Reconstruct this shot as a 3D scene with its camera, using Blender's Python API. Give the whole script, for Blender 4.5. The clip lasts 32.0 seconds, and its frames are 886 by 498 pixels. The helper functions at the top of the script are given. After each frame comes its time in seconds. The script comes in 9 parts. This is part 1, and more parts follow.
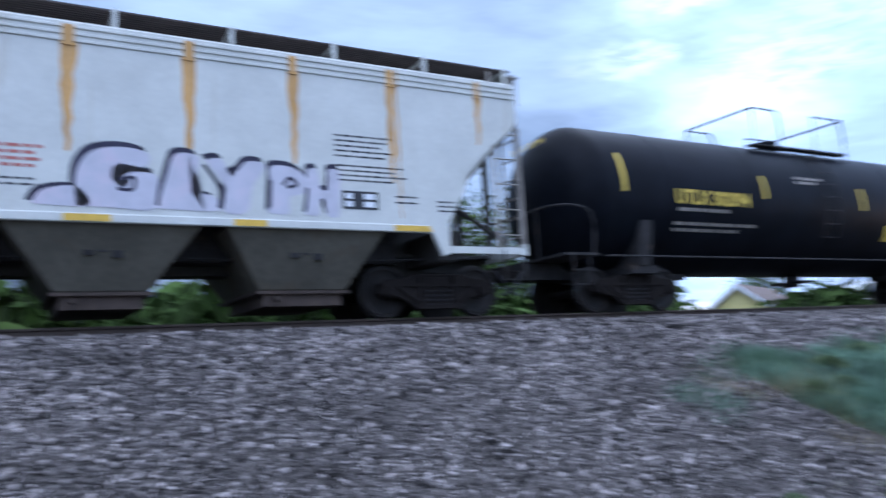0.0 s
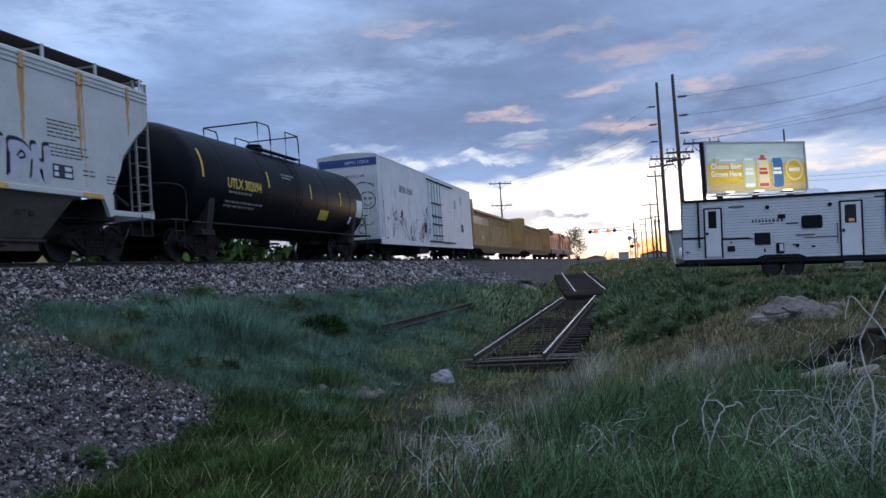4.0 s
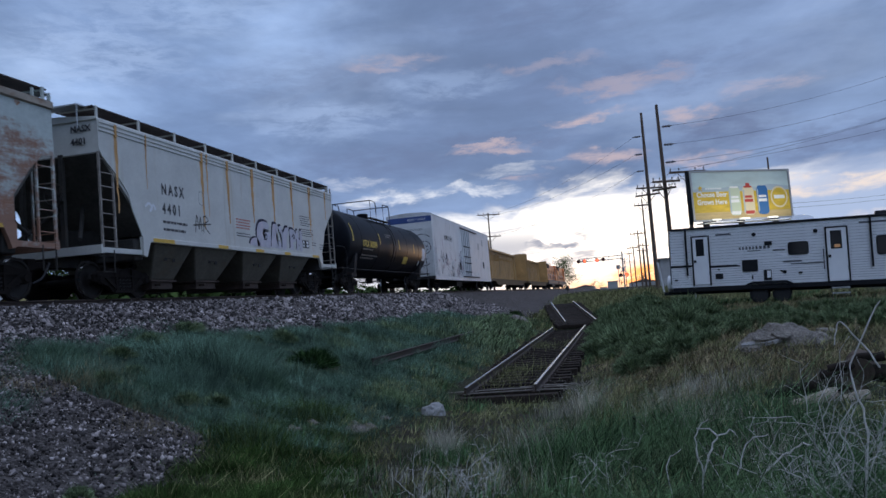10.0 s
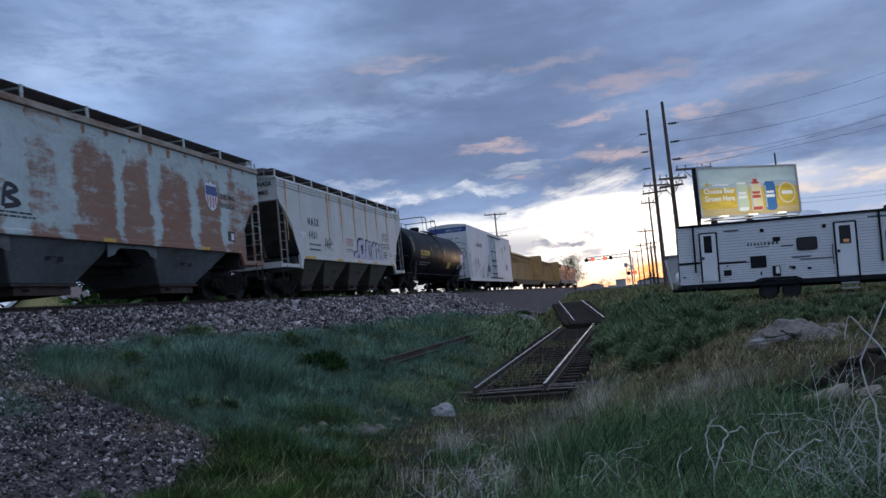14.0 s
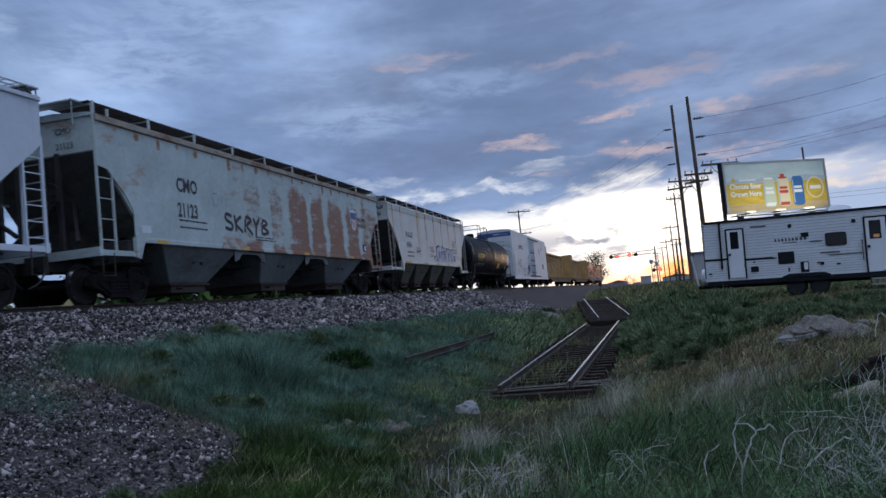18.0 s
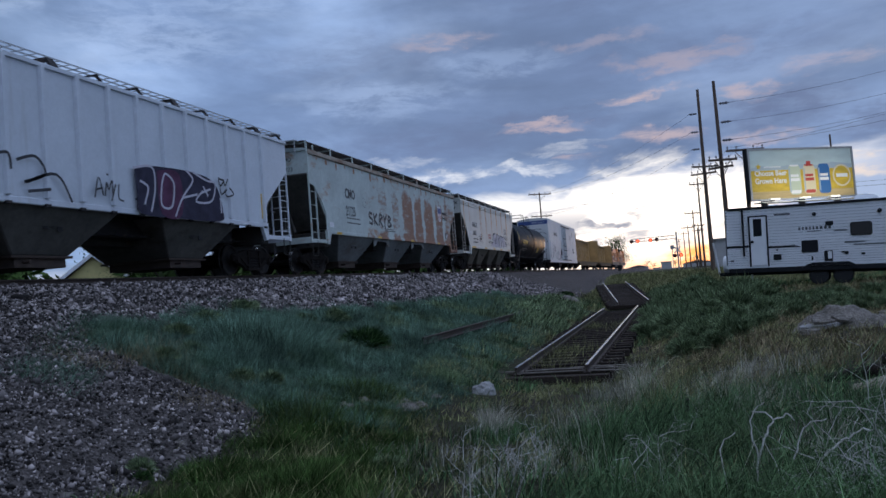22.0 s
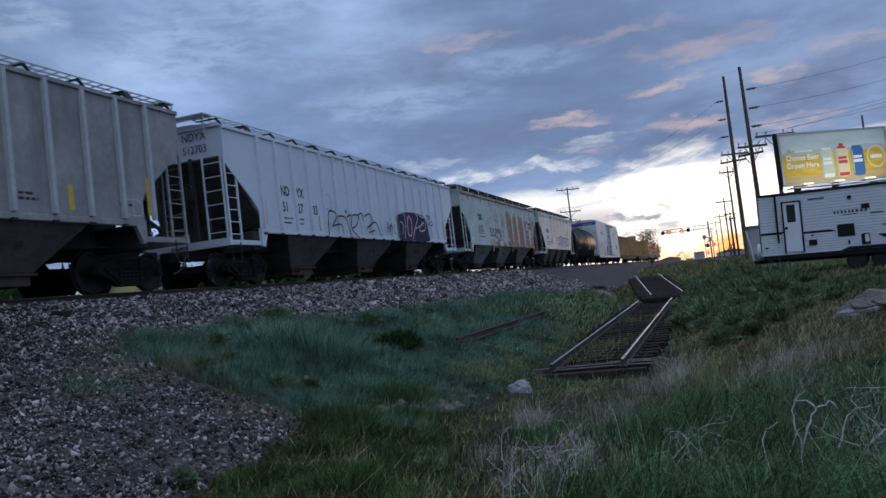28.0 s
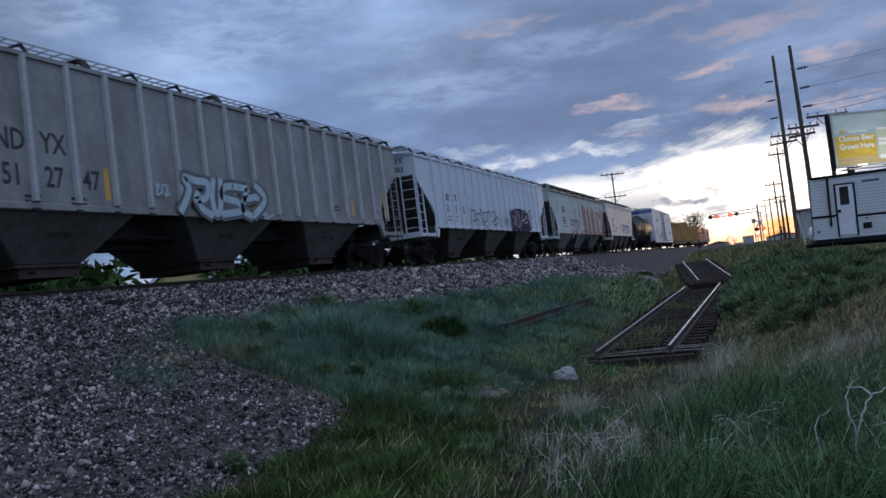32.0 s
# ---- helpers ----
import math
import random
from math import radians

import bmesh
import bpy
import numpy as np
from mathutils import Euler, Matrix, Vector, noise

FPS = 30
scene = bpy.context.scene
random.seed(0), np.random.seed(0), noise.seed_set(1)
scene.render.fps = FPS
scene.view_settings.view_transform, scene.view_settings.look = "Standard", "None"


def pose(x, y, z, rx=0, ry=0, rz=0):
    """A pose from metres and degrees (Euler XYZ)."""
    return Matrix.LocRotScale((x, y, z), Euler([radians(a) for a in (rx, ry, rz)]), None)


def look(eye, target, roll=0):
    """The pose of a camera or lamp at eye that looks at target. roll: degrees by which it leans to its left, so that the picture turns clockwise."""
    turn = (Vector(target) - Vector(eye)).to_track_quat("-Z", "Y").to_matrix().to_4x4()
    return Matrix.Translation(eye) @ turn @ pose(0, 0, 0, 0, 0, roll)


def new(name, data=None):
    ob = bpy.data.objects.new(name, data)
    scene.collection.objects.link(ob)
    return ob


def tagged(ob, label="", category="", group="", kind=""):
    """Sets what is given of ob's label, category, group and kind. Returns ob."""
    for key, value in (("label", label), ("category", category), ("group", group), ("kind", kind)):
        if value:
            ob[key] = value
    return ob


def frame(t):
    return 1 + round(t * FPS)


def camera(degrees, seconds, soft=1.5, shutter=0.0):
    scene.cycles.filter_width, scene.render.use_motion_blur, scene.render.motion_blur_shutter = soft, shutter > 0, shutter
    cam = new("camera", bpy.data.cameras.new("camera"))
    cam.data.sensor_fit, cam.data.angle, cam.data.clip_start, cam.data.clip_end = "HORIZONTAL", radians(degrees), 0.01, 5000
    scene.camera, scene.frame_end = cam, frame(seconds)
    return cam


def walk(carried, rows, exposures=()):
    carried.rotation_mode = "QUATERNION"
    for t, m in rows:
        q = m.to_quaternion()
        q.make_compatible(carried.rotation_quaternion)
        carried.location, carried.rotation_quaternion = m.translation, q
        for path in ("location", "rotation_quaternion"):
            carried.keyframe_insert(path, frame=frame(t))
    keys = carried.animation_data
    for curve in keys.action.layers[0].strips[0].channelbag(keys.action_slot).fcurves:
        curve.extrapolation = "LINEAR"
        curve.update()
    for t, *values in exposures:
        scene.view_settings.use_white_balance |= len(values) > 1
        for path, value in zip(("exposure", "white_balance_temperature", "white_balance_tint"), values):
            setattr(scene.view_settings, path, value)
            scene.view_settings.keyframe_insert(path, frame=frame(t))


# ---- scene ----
EYE = 1.5           # the camera's height over the ground at its feet
PATH = [            # seconds, yaw, pitch, roll
    (0, 60.68, 8.02, 3.36),
    (0.5, 40.81, 5.70, 3.89),
    (1, 26.83, 4.29, 3.66),
    (1.5, 17.72, 3.10, 3.87),
    (2, 13.58, 2.20, 3.68),
    (2.5, 12.62, 1.58, 3.73),
    (3, 12.74, 1.40, 3.85),
    (3.5, 12.97, 1.40, 3.82),
    (5.5, 14.24, 2.70, 4.35),
    (6, 14.33, 2.98, 4.35),
    (6.5, 15.05, 3.65, 4.60),
    (7, 15.48, 3.97, 4.41),
    (7.5, 14.90, 3.91, 3.83),
    (8, 14.12, 3.64, 3.79),
    (8.5, 13.42, 3.69, 4.34),
    (9, 12.93, 3.86, 4.79),
    (9.5, 12.64, 3.83, 4.77),
    (10, 12.57, 3.83, 4.79),
    (10.5, 12.58, 3.71, 5.09),
    (11, 12.68, 3.61, 5.26),
    (11.5, 12.76, 3.75, 5.25),
    (12, 12.80, 3.84, 5.33),
    (12.5, 12.81, 3.85, 5.41),
    (13, 12.88, 3.84, 5.55),
    (13.5, 13.00, 3.89, 5.62),
    (14, 13.15, 3.91, 5.54),
    (14.5, 13.42, 3.88, 5.40),
    (15, 13.78, 3.76, 5.27),
    (15.5, 14.23, 3.48, 5.18),
    (17.5, 13.75, 3.97, 5.69),
    (18, 14.89, 3.92, 5.77),
    (18.5, 15.46, 3.83, 5.18),
    (19, 15.24, 3.30, 4.55),
    (19.5, 15.50, 2.87, 4.61),
    (20, 15.98, 2.77, 4.33),
    (20.5, 16.20, 2.83, 4.26),
    (21, 16.35, 3.21, 4.65),
    (21.5, 16.25, 3.36, 4.84),
    (22, 16.25, 2.65, 4.46),
    (22.5, 16.10, 2.16, 4.69),
    (23, 15.98, 2.29, 4.96),
    (23.5, 16.07, 2.22, 5.01),
    (24, 16.66, 2.39, 5.27),
    (24.5, 17.36, 3.33, 5.51),
    (25, 17.54, 3.62, 5.40),
    (25.5, 17.66, 3.52, 5.50),
    (27.5, 18.38, 3.00, 6.55),
    (28, 18.53, 2.90, 6.80),
    (28.5, 18.70, 2.64, 6.77),
    (29, 18.76, 2.53, 6.63),
    (29.5, 18.84, 2.51, 6.74),
    (30, 19.01, 2.40, 6.97),
    (30.5, 19.59, 2.34, 7.36),
    (31, 20.48, 2.56, 7.80),
    (31.5, 21.23, 2.58, 7.60),
    (32, 21.74, 2.35, 7.22),
]
EXPOSURES = [(0.0, 1.6), (0.4, 1.35), (0.7, 0.95), (1.0, 0.50), (1.5, 0.22), (2.2, 0.20), (3.0, 0.36), (5.0, 0.18), (7.0, 0.06), (32.0, -0.02)]
cam = camera(58.6, 32.0, soft=1.5, shutter=0.5)
walk(cam, [(t, pose(0, 0, EYE, 90 + p, r, w)) for t, w, p, r in PATH], EXPOSURES)

# the train's way along its track, metres at seconds
TRAIN = [(0, -16.24), (4, -6.93), (8, 2.40), (12, 11.76), (16, 21.18), (20, 30.67), (24, 40.23), (28, 49.89), (32, 59.65)]
RAIL_Z = 2.27       # top of the running rails
TRACK_X = -13.15    # centre line of the main track

# ---- world and light ----
SUN_AZ = -2.5       # degrees, anticlockwise from the track's direction
SUN_EL = 1.6
ZENITH, BEHIND = 2.6, 0.25    # the overcast's brightness overhead and away from the sunset, against the visible part
EAST = 0.62          # how far the sky opposite the sunset has darkened near the horizon
SUN_DIR = Vector((-math.sin(radians(SUN_AZ)) * math.cos(radians(SUN_EL)), math.cos(radians(SUN_AZ)) * math.cos(radians(SUN_EL)), math.sin(radians(SUN_EL))))

GAP_DIR = Vector((-math.sin(radians(3)), math.cos(radians(3)), 0.05)).normalized()   # the middle of the bright gap in the clouds


def build_world():
    world = bpy.data.worlds.new("dusk_sky")
    scene.world = world
    world.use_nodes = True
    nt = world.node_tree
    nt.nodes.clear()
    N, L = nt.nodes.new, nt.links.new

    def math_node(op, a, b=None, c=None, clamp=False):
        n = N("ShaderNodeMath")
        n.operation, n.use_clamp = op, clamp
        for i, v in enumerate((a, b, c)):
            if v is None:
                continue
            if isinstance(v, (int, float)):
                n.inputs[i].default_value = v
            else:
                L(v, n.inputs[i])
        return n.outputs[0]

    def ramp(value, lo, hi, to_lo=0.0, to_hi=1.0):
        n = N("ShaderNodeMapRange")
        n.interpolation_type = "SMOOTHSTEP"
        L(value, n.inputs[0])
        for i, v in enumerate((lo, hi, to_lo, to_hi)):
            n.inputs[i + 1].default_value = v
        return n.outputs[0]

    def mix(fac, a, b):
        n = N("ShaderNodeMix")
        n.data_type = "RGBA"
        L(fac, n.inputs[0])
        for sock, v in ((n.inputs[6], a), (n.inputs[7], b)):
            if isinstance(v, tuple):
                sock.default_value = (*v, 1)
            else:
                L(v, sock)
        return n.outputs[2]

    coord = N("ShaderNodeTexCoord")
    norm = N("ShaderNodeVectorMath")
    norm.operation = "NORMALIZE"
    L(coord.outputs["Generated"], norm.inputs[0])
    sep = N("ShaderNodeSeparateXYZ")
    L(norm.outputs[0], sep.inputs[0])
    x, y, z = sep.outputs
    sky = N("ShaderNodeTexSky")
    sky.sky_type, sky.sun_disc = "NISHITA", False
    sky.sun_elevation, sky.sun_rotation = radians(SUN_EL), radians(-SUN_AZ)
    # the cloud deck, seen as a plane overhead
    up = math_node("ADD", math_node("MAXIMUM", z, 0.0), 0.10)
    px, py = math_node("DIVIDE", x, up), math_node("DIVIDE", y, up)
    comb = N("ShaderNodeCombineXYZ")
    L(px, comb.inputs[0])
    L(py, comb.inputs[1])

    def fbm(scale, detail, rough, off, sx=1.0, sy=1.0, dist=0.0):
        mp = N("ShaderNodeMapping")
        mp.inputs["Location"].default_value = off
        mp.inputs["Scale"].default_value = (sx, sy, 1)
        L(comb.outputs[0], mp.inputs[0])
        n = N("ShaderNodeTexNoise")
        n.inputs["Scale"].default_value, n.inputs["Detail"].default_value = scale, detail
        n.inputs["Roughness"].default_value, n.inputs["Distortion"].default_value = rough, dist
        L(mp.outputs[0], n.inputs["Vector"])
        return n.outputs["Fac"]

    big = fbm(0.42, 4, 0.5, (3.1, 1.7, 0.0), 1.0, 0.7, 0.2)
    fine = fbm(1.45, 7, 0.58, (7.3, 2.2, 0.4), 1.0, 0.62, 0.25)
    wisps = fbm(1.5, 5, 0.55, (1.3, 9.1, 0.9), 0.75, 0.85, 0.5)
    cloud = math_node("ADD", math_node("MULTIPLY", big, 0.5), math_node("MULTIPLY", fine, 0.5))
    # how near to the sunset
    dot = N("ShaderNodeVectorMath")
    dot.operation = "DOT_PRODUCT"
    L(norm.outputs[0], dot.inputs[0])
    dot.inputs[1].default_value = SUN_DIR
    towards = dot.outputs["Value"]
    near_sun = ramp(towards, 0.80, 0.995)
    deck = mix(ramp(cloud, 0.41, 0.58), (0.190, 0.285, 0.500), (0.365, 0.525, 0.850))
    deck = mix(math_node("MULTIPLY", ramp(wisps, 0.54, 0.74), 0.40), deck, (0.48, 0.61, 0.86))
    deck = mix(math_node("MULTIPLY", ramp(towards, 0.80, 0.97), 0.55), deck, (0.165, 0.225, 0.385))
    # azimuth (anticlockwise) and elevation in degrees, for the streaks and single clouds
    az = math_node("MULTIPLY", math_node("ARCTAN2", math_node("MULTIPLY", x, -1.0), y), 57.2958)
    el = math_node("MULTIPLY", math_node("ARCSINE", z), 57.2958)
    flat = N("ShaderNodeCombineXYZ")
    L(az, flat.inputs[0])
    L(el, flat.inputs[1])

    def streak(sx, sy, off, detail=6, rough=0.6, dist=0.4):
        mp = N("ShaderNodeMapping")
        mp.inputs["Location"].default_value = off
        mp.inputs["Scale"].default_value = (sx, sy, 1)
        L(flat.outputs[0], mp.inputs[0])
        n = N("ShaderNodeTexNoise")
        n.inputs["Scale"].default_value, n.inputs["Detail"].default_value = 1.0, detail
        n.inputs["Roughness"].default_value, n.inputs["Distortion"].default_value = rough, dist
        L(mp.outputs[0], n.inputs["Vector"])
        return n.outputs["Fac"]

    warp_a = math_node("SUBTRACT", streak(0.16, 0.42, (2.0, 5.0, 0.0)), 0.5)
    warp_e = math_node("SUBTRACT", streak(0.22, 0.50, (8.0, 1.0, 3.0)), 0.5)
    ragged = math_node("ADD", az, math_node("MULTIPLY", warp_a, 9.0))
    ragged_el = math_node("ADD", el, math_node("MULTIPLY", warp_e, 3.2))

    broken = ramp(streak(0.34, 1.15, (3.0, 7.0, 2.0), 7, 0.65, 0.3), 0.36, 0.60, 0.15, 1.0)

    def lump(a0, e0, ra, re, strength=1.0):
        """A ragged oval cloud at an azimuth and elevation."""
        u = math_node("DIVIDE", math_node("SUBTRACT", ragged, a0), ra)
        v = math_node("DIVIDE", math_node("SUBTRACT", ragged_el, e0), re)
        d = math_node("ADD", math_node("MULTIPLY", u, u), math_node("MULTIPLY", v, v))
        return math_node("MULTIPLY", math_node("MULTIPLY", ramp(d, 1.6, 0.0), broken), strength)

    def joined(rows):
        total = None
        for row in rows:
            k = lump(*row)
            total = k if total is None else math_node("MAXIMUM", total, k)
        return total

    # long soft streaks, then dark-bellied clouds, lighter openings and rose-lit undersides
    shade = N("ShaderNodeMix")
    shade.data_type, shade.blend_type = "RGBA", "MULTIPLY"
    shade.inputs[0].default_value = 1.0
    L(deck, shade.inputs[6])
    L(ramp(math_node("ADD", math_node("MULTIPLY", streak(0.05, 0.20, (1.0, 3.0, 0.0), 6, 0.58, 0.5), 0.65), math_node("MULTIPLY", streak(0.13, 0.42, (6.0, 2.0, 1.0), 7, 0.58, 0.4), 0.35)), 0.34, 0.66, 0.86, 1.15), shade.inputs[7])
    deck = shade.outputs[2]
    deck = mix(joined(((-8.0, 10.0, 3.6, 1.5, 0.75), (-14.5, 8.2, 5.0, 1.3, 0.6), (8.0, 11.0, 7.0, 1.0, 0.55), (-3.0, 14.5, 9.0, 1.6, 0.40), (16.0, 10.5, 8.0, 1.2, 0.40), (22.0, 16.5, 9.0, 1.5, 0.32), (3.0, 19.5, 8.0, 1.6, 0.35))), deck, (0.150, 0.195, 0.340))
    deck = mix(joined(((36.0, 18.0, 6.0, 2.8, 0.40), (20.0, 13.6, 6.0, 1.5, 0.34), (42.0, 24.0, 5.0, 1.6, 0.55), (46.5, 20.0, 3.5, 1.2, 0.7), (30.0, 21.0, 7.0, 1.8, 0.30), (11.0, 15.5, 5.0, 1.0, 0.25))), deck, (0.50, 0.66, 0.98))
    deck = mix(joined(((15.8, 7.7, 3.4, 0.6, 0.75), (10.2, 7.9, 3.2, 0.45, 0.6), (18.5, 9.1, 2.6, 0.4, 0.25), (6.5, 9.2, 2.6, 0.35, 0.3))), deck, (0.98, 1.0, 1.06))
    deck = mix(joined(((0.8, 12.2, 3.2, 0.50, 0.85), (7.8, 10.8, 3.0, 0.38, 0.75), (0.6, 9.3, 2.8, 0.62, 0.80), (-6.4, 8.4, 2.2, 0.75, 0.80), (-6.3, 11.4, 1.8, 0.7, 0.7), (15.0, 17.3, 3.4, 0.60, 0.40), (-1.8, 14.2, 4.4, 0.65, 0.42), (3.2, 16.2, 3.4, 0.5, 0.28), (-11.5, 12.4, 3.0, 0.6, 0.35), (5.4, 8.5, 1.6, 0.3, 0.5))), deck, (0.59, 0.48, 0.52))
    # overcast skies brighten towards the zenith
    zen = N("ShaderNodeMix")
    zen.data_type, zen.blend_type = "RGBA", "MULTIPLY"
    zen.inputs[0].default_value = 1.0
    L(deck, zen.inputs[6])
    L(math_node("ADD", math_node("ADD", ramp(z, 0.35, 0.95, 1.0, ZENITH), 0.0), ramp(y, 0.30, -0.7, 0.0, BEHIND)), zen.inputs[7])
    deck = zen.outputs[2]
    # and the cover is greyer overhead than at its rim
    grey = N("ShaderNodeMix")
    grey.data_type, grey.blend_type = "RGBA", "MULTIPLY"
    L(ramp(z, 0.38, 0.80), grey.inputs[0])
    L(deck, grey.inputs[6])
    grey.inputs[7].default_value = (1.18, 1.0, 0.86, 1)
    deck = grey.outputs[2]
    # the eastern sky is already dark low down
    dusk = N("ShaderNodeMix")
    dusk.data_type, dusk.blend_type = "RGBA", "MULTIPLY"
    dusk.inputs[0].default_value = 1.0
    L(deck, dusk.inputs[6])
    L(math_node("SUBTRACT", 1.0, math_node("MULTIPLY", math_node("MULTIPLY", ramp(z, 0.50, 0.04), ramp(towards, 0.45, -0.15)), EAST)), dusk.inputs[7])
    deck = dusk.outputs[2]
    # and it greys towards the north
    north = N("ShaderNodeMix")
    north.data_type, north.blend_type = "RGBA", "MULTIPLY"
    north.inputs[0].default_value = 1.0
    L(deck, north.inputs[6])
    L(ramp(az, 38.0, 52.0, 1.0, 0.45), north.inputs[7])
    deck = north.outputs[2]
    # the clear gap over the horizon
    edge = math_node("ADD", z, math_node("MULTIPLY", math_node("SUBTRACT", fine, 0.5), 0.14))
    edge = math_node("ADD", edge, math_node("MULTIPLY", math_node("SUBTRACT", 1.0, near_sun), 0.06))
    gap = ramp(edge, 0.130, 0.090)
    close = ramp(towards, 0.975, 0.9992)
    glow = mix(ramp(z, 0.030, 0.004), (1.40, 1.36, 1.28), (1.35, 1.14, 0.86))
    glow = mix(joined(((-2.6, 0.4, 3.4, 1.3, 1.0), (3.0, -0.2, 3.0, 0.6, 0.8))), glow, (1.6, 0.62, 0.18))
    glow = mix(math_node("MULTIPLY", math_node("SUBTRACT", 1.0, close), 0.9), glow, (1.0, 1.03, 1.08))
    gap_dot = N("ShaderNodeVectorMath")
    gap_dot.operation = "DOT_PRODUCT"
    L(norm.outputs[0], gap_dot.inputs[0])
    gap_dot.inputs[1].default_value = GAP_DIR
    away = mix(ramp(gap_dot.outputs["Value"], 0.945, 0.982), (0.40, 0.50, 0.70), glow)
    low_sky = N("ShaderNodeMix")
    low_sky.data_type, low_sky.blend_type = "RGBA", "ADD"
    low_sky.inputs[0].default_value = 0.008
    L(away, low_sky.inputs[6])
    L(sky.outputs[0], low_sky.inputs[7])
    colour = mix(gap, deck, low_sky.outputs[2])
    # bars of cloud inside the gap
    bars = math_node("MULTIPLY", ramp(fbm(2.2, 5, 0.55, (5.5, 3.3, 0.2), 0.55, 0.30), 0.49, 0.59), math_node("MULTIPLY", ramp(z, 0.005, 0.03), ramp(z, 0.090, 0.060)))
    colour = mix(math_node("MULTIPLY", math_node("MULTIPLY", bars, gap), 0.75), colour, (0.44, 0.45, 0.53))
    colour = mix(joined(((4.2, 3.5, 1.7, 0.28, 0.95), (2.2, 4.2, 0.7, 0.35, 0.9), (7.5, 4.6, 2.6, 0.20, 0.5), (5.0, 2.2, 3.5, 0.28, 0.7), (1.0, 1.7, 3.0, 0.25, 0.6), (-4.5, 2.4, 2.0, 0.35, 0.5))), colour, (0.33, 0.35, 0.45))
    # to the right of the sunset the gap is pale blue under a cream streak
    colour = mix(math_node("MULTIPLY", ramp(az, -5.5, -9.0), ramp(el, 7.5, 4.5)), colour, (0.42, 0.52, 0.74))
    colour = mix(joined(((-15.0, 5.3, 5.5, 0.75, 0.85), (-20.0, 3.2, 5.0, 0.4, 0.5), (-11.5, 6.4, 2.6, 0.4, 0.6))), colour, (0.95, 0.80, 0.70))
    colour = mix(ramp(z, 0.0, -0.03), colour, (0.05, 0.05, 0.055))
    bg = N("ShaderNodeBackground")
    bg.inputs["Strength"].default_value = 1.0
    L(colour, bg.inputs[0])
    out = N("ShaderNodeOutputWorld")
    L(bg.outputs[0], out.inputs[0])


build_world()
sun = new("sun", bpy.data.lights.new("sun", "SUN"))
sun.data.energy, sun.data.angle, sun.data.color = 0.15, radians(6), (1.0, 0.62, 0.34)
sun.matrix_world = look(SUN_DIR * 100, (0, 0, 0))

